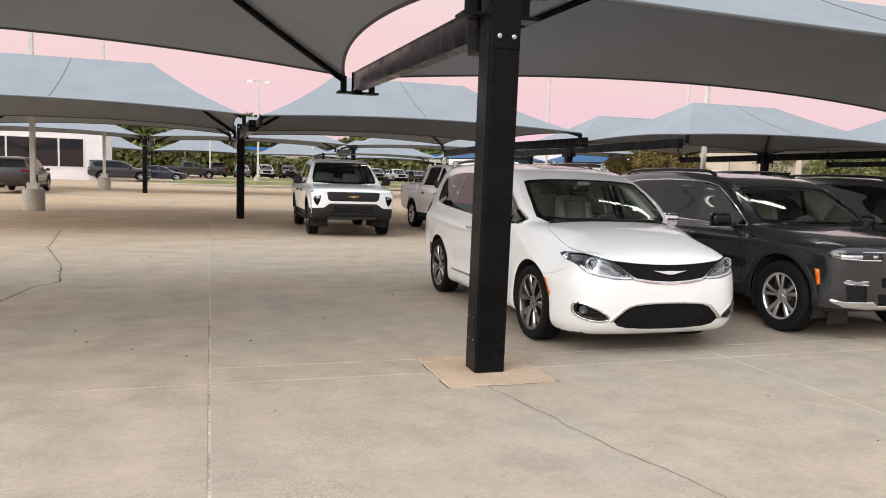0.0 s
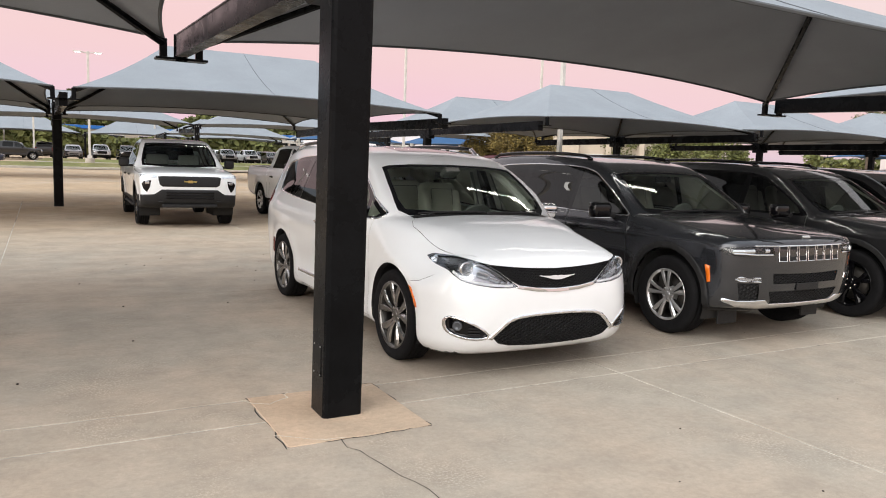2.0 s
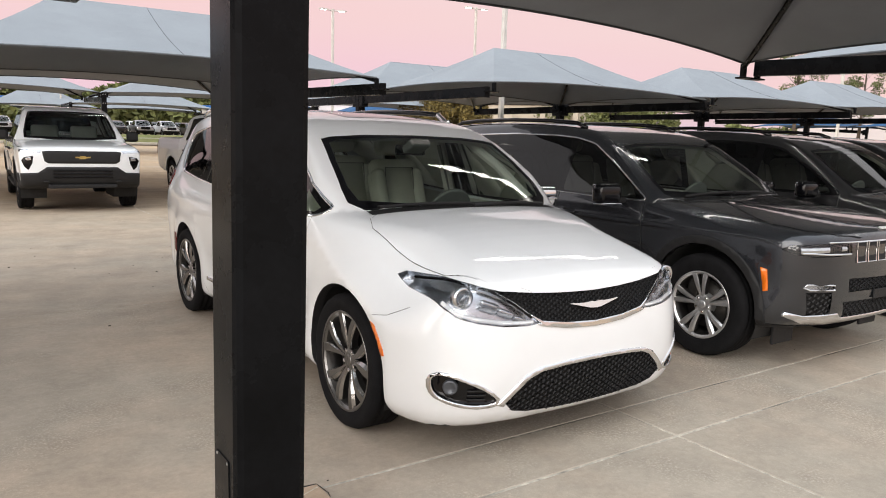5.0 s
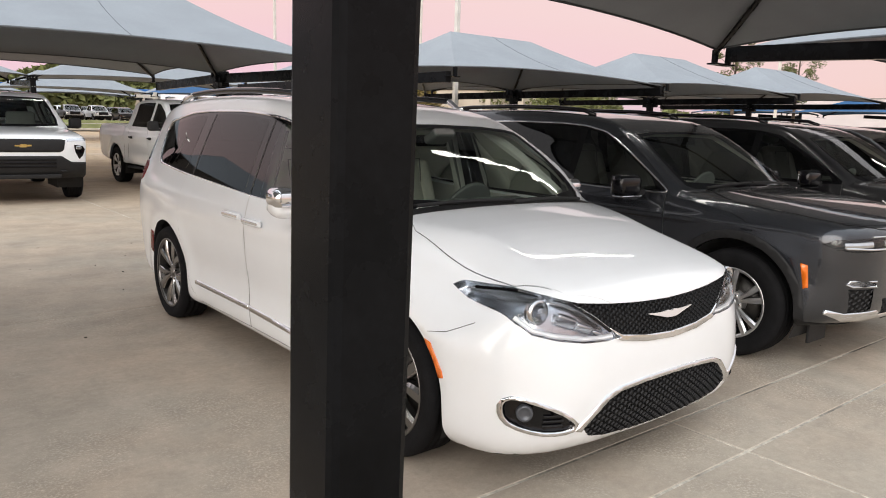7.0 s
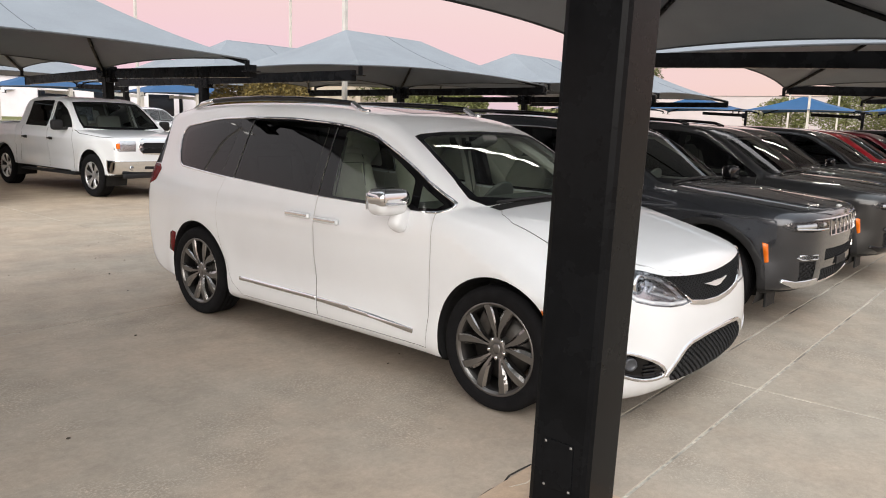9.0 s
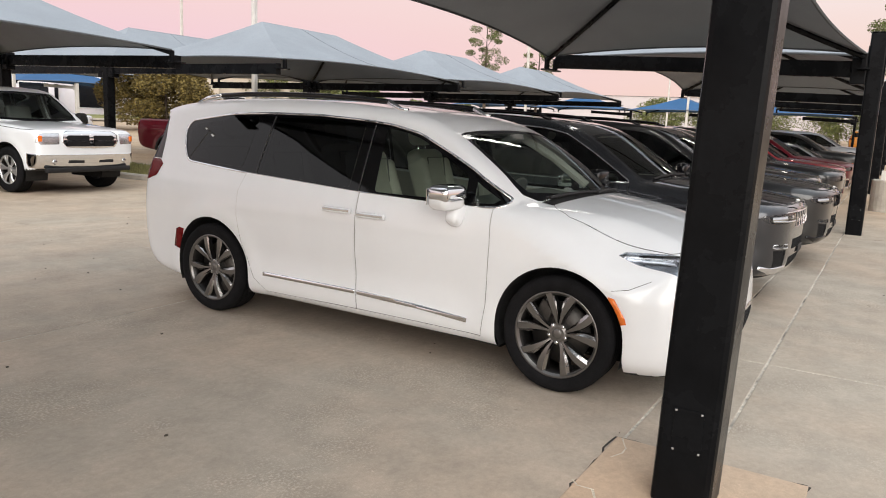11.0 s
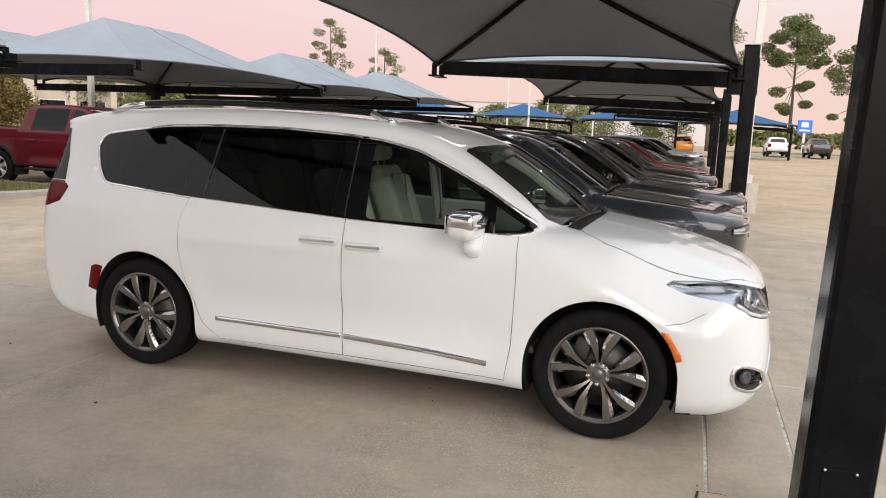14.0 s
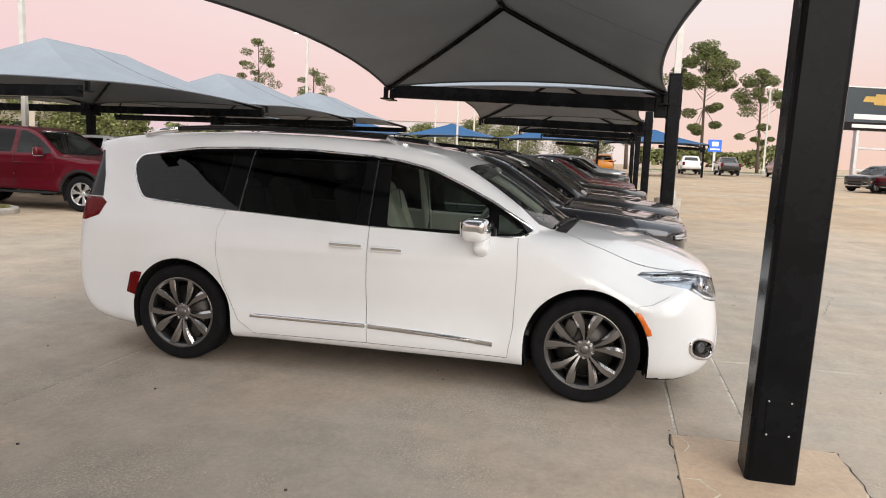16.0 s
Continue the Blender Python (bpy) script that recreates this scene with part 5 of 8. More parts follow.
# mirrors, handles, roof rails, wipers
for s in (-1, 1):
    def sx(v):
        return [(-s * a, b, c) for a, b, c in v]
    bm = soft_box((s * 1.075, 0.765, 1.150), (0.235, 0.17, 0.125), Matrix.Rotation(s * 0.12, 4, "Z"), 0.056, 6)
    mir = part("mirror", bm, M_WHITE, van, "white door mirror with a chrome cap", True)
    bm = soft_box((s * 1.078, 0.757, 1.195), (0.246, 0.180, 0.115), Matrix.Rotation(s * 0.12, 4, "Z"), 0.0515, 6)
    part("mirror_cap", bm, M_CHROME, mir, "chrome mirror cap", True)
    part("mirror_glass", bx((s * 1.075, 0.858, 1.172), (0.19, 0.006, 0.105), 0.002), M_CHROME, mir)
    bm = soft_box((s * 0.990, 0.74, 1.062), (0.12, 0.105, 0.17), Matrix.Rotation(-s * 0.55, 4, "Y"), 0.042, 4)
    part("mirror_foot", bm, M_WHITE, mir, "white mirror foot", True)
    part("indicator", bx((s * 1.10, 0.672, 1.16), (0.15, 0.012, 0.012), 0.004), M_LAMPIN, mir)
    for y0, y1, zz in ((1.60, 1.86, 0.990), (1.30, 1.545, 0.976)):
        x = -on_side(F_VAN, (y0 + y1) / 2, zz)
        bm = soft_box((s * (x + 0.024), (y0 + y1) / 2, zz), (0.030, y1 - y0, 0.042), None, 0.014)
        h_ = part("door_handle", bm, M_WHITE, van, "white door handle with a chrome strip", True)
        part("handle_strip", soft_box((s * (x + 0.0405), (y0 + y1) / 2, zz + 0.003), (0.006, y1 - y0 - 0.02, 0.017), None, 0.003), M_CHROME, h_, "chrome strip")
        part("handle_cup", soft_box((s * (x + 0.001), (y0 + y1) / 2, zz - 0.004), (0.006, (y1 - y0) * 0.62, 0.055), None, 0.003), M_WHITE, h_)
    ys = [3.60, 3.48, 3.30, 3.0, 2.6, 2.2, 1.8, 1.55, 1.44, 1.38]
    rail = [(s * 0.640, y, on_top(F_VAN, 0.640, y) + (0.045 if 0 < i < 8 else 0.012) - (0.012 if i in (1, 8) else 0)) for i, y in enumerate(ys)]
    rr = part("roof_rail", tb(rail, [0.010, 0.018, 0.021, 0.021, 0.021, 0.021, 0.021, 0.020, 0.015, 0.008], 8), M_GLOSSBLACK, van, "black roof rail with bright ends", True)
    for i in (0, 7):
        part("rail_foot", tb([rail[i], rail[i + 1], rail[i + 2]] if i else [rail[0], rail[1], rail[2]], [0.012, 0.023, 0.022] if i == 0 else [0.0225, 0.018, 0.011], 8), M_CHROME, rr, "polished rail end", True)
wip = [((-0.62, 0.24), (-0.02, 0.16)), ((-0.02, 0.13), (0.60, 0.20))]
for (xa, ya), (xb, yb) in wip:
    pa = [Vector((xa + (xb - xa) * t, ya + (yb - ya) * t + 0.0, 0)) for t in (0, 0.33, 0.66, 1)]
    for p in pa:
        p.z = on_top(F_VAN, p.x, p.y) + 0.022
    w_ = part("wiper", tb(pa, 0.010, 6), M_TRIM, van, "black wiper arm")
    part("wiper_blade", tb([p + Vector((0, 0.03, 0.0)) for p in pa], 0.007, 6), M_TRIM, w_)
bm = bmesh.new()
for i in range(11):
    x0, x1 = -0.70 + i * 1.40 / 11, -0.70 + (i + 1) * 1.40 / 11
    q = [bm.verts.new((x, y, on_top(F_VAN, x, y) + 0.004)) for x, y in ((x0, 0.135 + 0.1 * x0 * x0), (x1, 0.135 + 0.1 * x1 * x1), (x1, 0.215 + 0.1 * x1 * x1), (x0, 0.215 + 0.1 * x0 * x0))]
    bm.faces.new(q)
part("cowl", bm, M_TRIM, van, "black plastic cowl")

# cabin
part("cabin_floor", bx((0, 2.2, 0.42), (1.6, 3.6, 0.04)), M_DASH, van)
bm = soft_box((0, 0.62, 0.98), (1.52, 0.62, 0.26), Matrix.Rotation(0.12, 4, "X"), 0.08)
dash = part("dashboard", bm, M_DASH, van, "dark dashboard", True)
part("dash_screen", bx((0.0, 0.90, 1.04), (0.26, 0.02, 0.15), 0.006), M_SCREEN, dash)
for x in (-0.43, 0.43):
    seat(van, x, 1.50, 0.74, M_LEATHER, 0.46)
    seat(van, x, 2.45, 0.74, M_LEATHER, 0.54)
seat(van, 0, 3.35, 0.74, M_LEATHER, 1.2)
bm = lathe(bmesh.new(), [(0.172, -0.012), (0.184, -0.012), (0.188, 0), (0.184, 0.012), (0.172, 0.012), (0.168, 0)], 32, "z", Matrix.Translation((0.40, 1.02, 1.06)) @ Matrix.Rotation(-1.05, 4, "X"))
st = part("steering_wheel", bm, M_DASH, van, "dark steering wheel", True)
part("steering_hub", soft_box((0.40, 1.0, 1.05), (0.30, 0.05, 0.10), Matrix.Rotation(-1.05 + 1.57, 4, "X"), 0.02), M_DASH, st)
part("inner_mirror", soft_box((0, 0.93, 1.50), (0.24, 0.03, 0.07), None, 0.014), M_GLOSSBLACK, van, "rear-view mirror", True)
part("sensor_box", soft_box((0, 0.85, 1.53), (0.16, 0.14, 0.06), Matrix.Rotation(-0.45, 4, "X"), 0.02), M_DASH, van)
for s in (-1, 1):
    part("b_pillar_trim", tb([(s * 0.80, 1.60, 0.75), (s * 0.82, 1.60, 1.12), (s * 0.70, 1.62, 1.60)], 0.045, 8), M_LINER, van)
    part("seat_belt", bx((s * 0.76, 1.585, 1.25), (0.012, 0.045, 0.6), 0.003, Matrix.Rotation(-s * 0.28, 4, "Y")), M_DASH, van)
    part("grab_pillar", tb([(s * 0.74, 0.50, 1.18), (s * 0.68, 0.80, 1.40), (s * 0.62, 1.12, 1.58)], 0.035, 8), M_LINER, van)

# ---- other vehicles: SUV, pickup and saloon ----
def build_vehicle(name, s, h, regions, look_, label, category, wheel, axles, rw, track, liner=True):
    """A vehicle at the origin, nose towards -y, front axle at y = 0; its shell is cut into parts."""
    F = body_field(s)
    v = thing(name, pose(0, 0, 0), label, category)
    zmax = max(p[1] for p in s["profile"]) + 0.1
    ymin, ymax = min(p[0] for p in s["profile"]) - 0.12, max(p[0] for p in s["profile"]) + 0.12
    parts_ = shell_parts(F, h, (-s["half"] - 0.12, ymin, 0.08), (s["half"] + 0.12, ymax, zmax), regions)
    for (nm, sidev), data in parts_.items():
        m_, off, rimd, lb = look_[nm.rstrip(".")]
        nm = nm.rstrip(".")
        o = mpart(nm, shell_mesh(nm, data, off, rimd), m_, v, lb)
        if "glass" in m_.name:
            o.visible_shadow = False
    for sgn in (-1, 1):
        for y in axles:
            add_wheel(v, wheel, sgn * track, y, rw, 0.2 + y)
            if liner:
                arch_liner(v, y, rw, rw + 0.075, sgn * (s["half"] - 0.03), sgn * 0.55)
    part("cabin_floor", bx((0, 1.9, 0.55), (1.5, 2.4, 0.04)), M_DASH, v)
    return v, F, parts_


def lining(v, parts_, y0, y1, z0, material, names=("body",)):
    for key, (v_, f_, n_) in parts_.items():
        if key[0] in names:
            keep = [f for f in f_ if all(y0 < v_[i][1] < y1 and v_[i][2] > z0 for i in f)]
            if keep:
                mpart("cabin_lining", shell_mesh("cabin_lining", (v_, [f[::-1] for f in keep], -n_), 0.05), material, v)


def mirrors(v, F, y, z, w, hgt, body, cap=None, foot=0.06):
    for s in (-1, 1):
        x = -on_side(F, y, z - 0.04)
        mi = part("mirror", soft_box((s * (x + foot + w / 2), y, z), (w, 0.14, hgt), Matrix.Rotation(s * 0.12, 4, "Z"), 0.058, 5), body, v, "", True)
        part("mirror_foot", soft_box((s * (x + foot / 2), y - 0.01, z - hgt * 0.35), (foot + 0.12, 0.07, 0.05), None, 0.02), M_TRIM, mi, "", True)
        part("mirror_glass", bx((s * (x + foot + w / 2), y + 0.068, z), (w * 0.8, 0.006, hgt * 0.8), 0.002), M_CHROME, mi)
        if cap:
            part("mirror_edge", bx((s * (x + foot + w / 2), y - 0.01, z - hgt / 2), (w * 0.95, 0.10, 0.012), 0.004), cap, mi)


def handles(v, F, spots, material):
    for s in (-1, 1):
        for y, z in spots:
            x = -on_side(F, y, z)
            h_ = part("door_handle", soft_box((s * (x + 0.022), y, z), (0.026, 0.21, 0.032), None, 0.012), material, v, "", True)
            part("handle_cup", soft_box((s * (x + 0.002), y, z - 0.004), (0.006, 0.14, 0.055), None, 0.003), M_GAP, h_)


SUV = dict(
    profile=[(-0.50, 0.30), (-0.72, 0.33), (-0.83, 0.40), (-0.865, 0.52), (-0.875, 0.66), (-0.885, 0.80), (-0.885, 0.93), (-0.865, 1.00), (-0.80, 1.035), (-0.55, 1.075), (-0.1, 1.125), (0.25, 1.155), (0.42, 1.17, 1),
             (0.66, 1.32), (0.95, 1.50), (1.18, 1.63), (1.42, 1.715), (1.85, 1.765), (2.5, 1.79), (3.3, 1.785), (3.8, 1.755), (4.08, 1.72), (4.16, 1.685), (4.07, 1.56), (4.16, 1.22), (4.25, 1.05), (4.28, 0.80), (4.26, 0.52), (4.12, 0.40), (3.6, 0.30), (1.5, 0.29)],
    section=[(0.20, 0.86), (0.30, 0.92), (0.42, 0.945), (0.60, 0.945), (0.80, 0.962), (0.95, 0.968), (1.05, 0.955), (1.13, 0.925), (1.25, 0.885), (1.45, 0.815), (1.60, 0.765), (1.70, 0.72), (1.85, 0.64)],
    plan=[(-1.0, -0.15), (-0.8, -0.075), (-0.62, -0.03), (-0.4, -0.004), (0.5, 0.0), (3.0, 0.0), (3.6, -0.02), (4.0, -0.05), (4.4, -0.13)],
    taper=[(-0.5, 0.0), (3.0, 0.0), (4.1, -0.03)],
    belt=1.13, bow_front=(0.11, 0.16), bow_rear=(0.06, 0.08), mid=1.6, crown=0.035, round=(0.06, 0.06), half=0.965, smooth=2,
    lines=[(-0.3, 4.0, 0.965, 0.03, 0.010), (0.45, 2.7, 0.62, 0.10, -0.012)],
    shoulder=[(-0.9, 0.90), (-0.3, 0.95), (0.4, 1.02)], slope=[(-0.9, 0.8), (-0.3, 0.7), (0.3, 0.4), (0.6, 0.0)],
    arches=[(0.0, 0.40, 0.50, 0.020), (3.09, 0.40, 0.50, 0.020)],
)
u_band = round_poly([(3.78, 1.50), (3.70, 1.585), (3.2, 1.645), (2.5, 1.665), (1.9, 1.655), (1.60, 1.635), (1.35, 1.585), (1.05, 1.42), (0.78, 1.255), (0.60, 1.135), (1.0, 1.125), (1.6, 1.135), (2.6, 1.155), (3.45, 1.185), (3.70, 1.23)], 0.06)
u_q = round_poly([(3.70, 1.50), (3.62, 1.56), (3.2, 1.615), (2.72, 1.632), (2.78, 1.185), (3.42, 1.21), (3.62, 1.25)], 0.05)
u_r = round_poly([(2.60, 1.635), (2.0, 1.635), (1.66, 1.615), (1.68, 1.158), (2.66, 1.180)], 0.03)
u_f = round_poly([(1.58, 1.608), (1.38, 1.565), (1.05, 1.395), (0.80, 1.245), (0.72, 1.150), (1.60, 1.155)], 0.03)
u_ws = [(0, 1.605), (0.45, 1.595), (0.66, 1.575), (0.72, 1.45), (0.77, 1.28), (0.77, 1.19), (0.72, 1.165), (0.4, 1.16), (0, 1.155)]
u_wi = [(0, 1.585), (0.45, 1.575), (0.63, 1.555), (0.685, 1.44), (0.73, 1.29), (0.73, 1.215), (0.4, 1.20), (0, 1.195)]
u_hood = [(0, 0.36), (0.5, 0.40), (0.72, 0.44), (0.80, 0.30), (0.815, 0.0), (0.80, -0.45), (0.76, -0.66), (0.6, -0.80), (0.3, -0.87), (0, -0.90)]
u_hl = [(0.80, 0.945), (0.62, 0.958), (0.49, 0.958), (0.49, 0.872), (0.62, 0.862), (0.80, 0.855), (0.90, 0.868), (0.94, 0.90), (0.91, 0.935)]
u_fog = [(0.82, 0.665), (0.62, 0.660), (0.615, 0.625), (0.80, 0.628), (0.84, 0.645)]
u_vent = [(0.82, 0.61), (0.63, 0.61), (0.60, 0.44), (0.78, 0.44)]
u_mid = [(0, 0.69), (0.48, 0.70), (0.46, 0.60), (0, 0.60)]
u_low = [(0, 0.53), (0.50, 0.53), (0.44, 0.41), (0, 0.40)]
u_chr = [(0, 0.40), (0.45, 0.405), (0.52, 0.45), (0.62, 0.445), (0.80, 0.44), (0.90, 0.465), (0.90, 0.435), (0.78, 0.385), (0.5, 0.352), (0, 0.345)]
u_top = lambda c, n: n.z > 0.3 and c.z > 0.98 and c.y < 0.6
u_fr = lambda c, n: c.y < -0.35 and n.y < -0.15
u_wc = lambda c, n: 0.2 < c.y < 1.5 and n.y < -0.25 and c.z > 1.12


def suv_regions(fine=True):
    g = lambda pts, k: [("*panel_gap" + "." * k, "side", strip(pts, 0.008), side_face)] if fine else []
    r = [("underbody", "side", [(-0.8, 0.0), (4.3, 0.0), (4.3, 0.33), (-0.8, 0.33)], lambda c, n: n.z < -0.5),
         ("bonnet", "top", u_hood, u_top),
         ("*window_band", "side", u_band, side_face)]
    if fine:
        r += [("panel_gap", "top", strip([(0.74, 0.44), (0.80, 0.30), (0.815, 0.0), (0.80, -0.45), (0.76, -0.66), (0.6, -0.80), (0.3, -0.87), (0, -0.90)], 0.008), u_top),
              ("*chrome_window_trim", "side", strip(u_band + u_band[:1], 0.011), side_face)]
    r += [("*quarter_window", "side", u_q, side_face), ("*rear_door_window", "side", u_r, side_face), ("*front_window", "side", u_f, side_face)]
    r += g([(0.62, 1.12), (0.60, 0.8), (0.66, 0.42)], 1) + g([(1.63, 1.135), (1.64, 0.8), (1.62, 0.42)], 2) + g([(2.70, 1.16), (2.74, 0.95), (2.62, 0.62), (2.50, 0.42)], 3)
    r += [("*sill_cladding", "side", [(0.45, 0.0), (2.68, 0.0), (2.60, 0.40), (0.50, 0.40)], lambda c, n: abs(n.x) > 0.3),
          ("*arch_flare", "side", arch(0.0, 0.40, 0.525, 0.0), lambda c, n: abs(c.x) > 0.6), ("*arch_flare.", "side", arch(3.09, 0.40, 0.525, 0.0), lambda c, n: abs(c.x) > 0.6),
          ("windscreen_frit", "front", u_ws, u_wc), ("windscreen", "front", u_wi, u_wc),
          ("rear_window", "front", [(0, 1.62), (0.62, 1.60), (0.74, 1.25), (0, 1.22)], lambda c, n: c.y > 3.6 and n.y > 0.3),
          ("*tail_lamp", "front", [(0.5, 1.14), (1.0, 1.14), (1.0, 1.02), (0.5, 1.04)], lambda c, n: c.y > 3.9),
          ("*headlamp", "front", u_hl, u_fr), ("grille_panel", "front", [(0, 0.975), (0.49, 0.968), (0.48, 0.805), (0.44, 0.79), (0, 0.785)], u_fr),
          ("*marker_lamp", "side", [(-0.475, 0.76), (-0.52, 0.75), (-0.535, 0.60), (-0.505, 0.59)], side_face),
          ("*fog_lamp", "front", u_fog, u_fr), ("*side_intake", "front", u_vent, u_fr), ("middle_intake", "front", u_mid, u_fr), ("lower_intake", "front", u_low, u_fr), ("chrome_bumper_trim", "front", u_chr, u_fr),
          ("chin", "side", [(-1.2, 0.0), (-0.3, 0.0), (-0.3, 0.365), (-1.2, 0.345)], lambda c, n: c.y < -0.3 and n.y < -0.1),
          ("", "side", arch(0.0, 0.40, 0.465, 0.0), lambda c, n: abs(c.x) > 0.58), ("", "side", arch(3.09, 0.40, 0.465, 0.0), lambda c, n: abs(c.x) > 0.58)]
    return r


def suv_look(p, chrome=None, flare=None):
    c = chrome or M_CHROME
    f = flare or M_TRIM
    return {"body": (p, 0, 0, ""), "bonnet": (p, 0.001, 0, ""), "panel_gap": (M_GAP, -0.005, 0, ""), "underbody": (M_UNDER, 0, 0, ""), "window_band": (M_BAND, -0.003, 0, ""),
            "chrome_window_trim": (c, 0.003, 0.008, ""), "quarter_window": (M_GLASS_DARK, -0.003, 0, ""), "rear_door_window": (M_GLASS_DARK, -0.003, 0, ""), "front_window": (M_GLASS_FRONT2, -0.003, 0, ""),
            "sill_cladding": (M_TRIM, 0.004, 0, ""), "arch_flare": (f, 0.010, 0.02, ""), "arch_flare.": (f, 0.010, 0.02, ""), "windscreen_frit": (M_GLOSSBLACK, -0.002, 0, ""), "windscreen": (M_GLASS_CLEAR, -0.003, 0, ""),
            "rear_window": (M_GLASS_DARK, -0.003, 0, ""), "tail_lamp": (M_REDLENS, 0.004, 0.01, "red tail lamp"), "headlamp": (M_LAMPBLACK, -0.022, 0, "slim headlamp"), "grille_panel": (p, 0.0, 0, ""),
            "marker_lamp": (M_AMBER, 0.012, 0.01, "amber marker"), "fog_lamp": (M_LAMPIN, -0.006, 0, "bright fog lamp"), "side_intake": (M_TRIM, -0.02, 0, ""), "middle_intake": (M_TRIM, -0.02, 0, ""),
            "lower_intake": (M_TRIM, -0.025, 0, ""), "chrome_bumper_trim": (c, 0.008, 0.02, "bright bumper trim"), "chin": (M_TRIM, 0.003, 0, "")}


M_GLASS_FRONT2 = glass("suv_front_glass", (0.14, 0.155, 0.155))
wheel_meshes("suv_wheel", 0.392, 0.25, 0.250, 5, M_SILVALLOY, M_DARKALLOY, 0.21, 56, 0.16, 0.024, 0.046)
wheel_meshes("black_wheel", 0.392, 0.25, 0.262, 5, M_GLOSSBLACK, M_GLOSSBLACK, 0.20)
wheel_meshes("truck_wheel", 0.405, 0.27, 0.250, 6, M_SILVALLOY, M_DARKALLOY, 0.16)
wheel_meshes("far_wheel", 0.385, 0.24, 0.245, 5, M_SILVALLOY, M_DARKALLOY, 0, 20)


def suv(p, wheel, label, chrome=None, flare=None):
    lk = suv_look(p, chrome, flare)
    v, F, ps = build_vehicle("suv", SUV, 0.042, suv_regions(), lk, label, "suv", wheel, (0.0, 3.09), 0.392, 0.845)
    ch = chrome or M_CHROME
    lining(v, ps, 0.6, 4.1, 0.75, M_LINER)
    for s in (-1, 1):
        for key in (("headlamp", s), ("fog_lamp", s)):
            o = mpart(key[0] + "_lens", shell_mesh(key[0] + "_lens", ps[key], 0.001), M_LENS, v)
            o.visible_shadow = False
        part("headlamp_units", tube(tube(bmesh.new(), [(s * 0.55, on_front(F, 0.55, 0.915) + 0.012, 0.915), (s * 0.60, on_front(F, 0.60, 0.913) + 0.012, 0.913)], 0.020, 8), [(s * 0.70, on_front(F, 0.70, 0.91) + 0.012, 0.91), (s * 0.78, on_front(F, 0.78, 0.905) + 0.012, 0.905), (s * 0.87, on_front(F, 0.87, 0.90) + 0.014, 0.90)], 0.024, 8), M_LAMPIN, v, "bright lamp units")
        part("headlamp_strip", tb([(s * x, on_front(F, x, 0.885) - 0.004, 0.877 if x < 0.8 else 0.882) for x in (0.51, 0.6, 0.7, 0.8, 0.87)], 0.007, 6), ch, v)
        ys = [3.75, 3.62, 3.3, 2.7, 2.1, 1.75, 1.62]
        part("roof_rail", tb([(s * 0.63, y, on_top(F, 0.63, y) + (0.035 if 0 < i < 6 else 0.005)) for i, y in enumerate(ys)], 0.020, 8), M_GLOSSBLACK, v, "black roof rail", True)
        part("fog_lamp_frame", tb([(s * a, on_front(F, a, b) - 0.004, b) for a, b in [u_fog[0], u_fog[1], u_fog[2], u_fog[3], u_fog[4]]], 0.006, 6, True), ch, v, "bright fog lamp frame")
        part("mud_flap", bx((s * 0.62, -0.48, 0.25), (0.26, 0.02, 0.16), 0.004), M_TRIM, v)
    # seven upright slots in the grille
    for i in range(7):
        xc = (i - 3) * 0.128
        y = on_front(F, abs(xc), 0.885)
        q = [(xc - 0.052, 0.955), (xc + 0.052, 0.955), (xc + 0.049, 0.815), (xc - 0.049, 0.815)]
        pts = [(a, on_front(F, abs(a), b) - 0.006, b) for a, b in q]
        sl = part("grille_slot", tb(pts, 0.0062, 6, True), ch, v, "bright-rimmed grille slot")
        bm = bmesh.new()
        bm.faces.new([bm.verts.new((a, b - 0.0, c)) for a, b, c in [(x_, y_ + 0.003, z_) for x_, y_, z_ in pts]])
        part("slot_mesh", bm, M_GAP, sl)
    part("grille_top_trim", tb([(x, on_front(F, abs(x), 0.962) - 0.004, 0.958) for x in (-0.9, -0.7, -0.5, -0.2, 0, 0.2, 0.5, 0.7, 0.9)][1:-1], 0.006, 6), ch, v)
    part("emblem", soft_box((0, on_top(F, 0, -0.78) * 0 - 0.815, on_top(F, 0, -0.80) + 0.004), (0.10, 0.03, 0.012), Matrix.Rotation(0.4, 4, "X"), 0.005), M_BADGE, v)
    part("intake_mesh", honeycomb(F, u_low, 0.06, 0.035, 0.008, 0.008), M_MESHBLACK, v)
    part("side_intake_mesh", honeycomb(F, u_vent, 0.06, 0.04, 0.008, 0.010), M_MESHBLACK, v)
    part("middle_mesh", honeycomb(F, u_mid, 0.06, 0.03, 0.008, 0.008), M_MESHBLACK, v)
    part("plate_holder", bx((0, on_front(F, 0, 0.56) - 0.006, 0.565), (0.32, 0.012, 0.07), 0.006), M_TRIM, v)
    mirrors(v, F, 0.86, 1.18, 0.25, 0.17, M_GLOSSBLACK, ch, 0.07)
    handles(v, F, ((1.45, 0.975), (2.50, 0.99)), p)
    dash_ = part("dashboard", soft_box((0, 0.82, 1.02), (1.45, 0.60, 0.24), None, 0.08), M_TAUPEDASH, v, "", True)
    for x in (-0.38, 0.38):
        seat(v, x, 1.62, 0.80, M_TAUPE)
        seat(v, x, 2.55, 0.80, M_TAUPE)
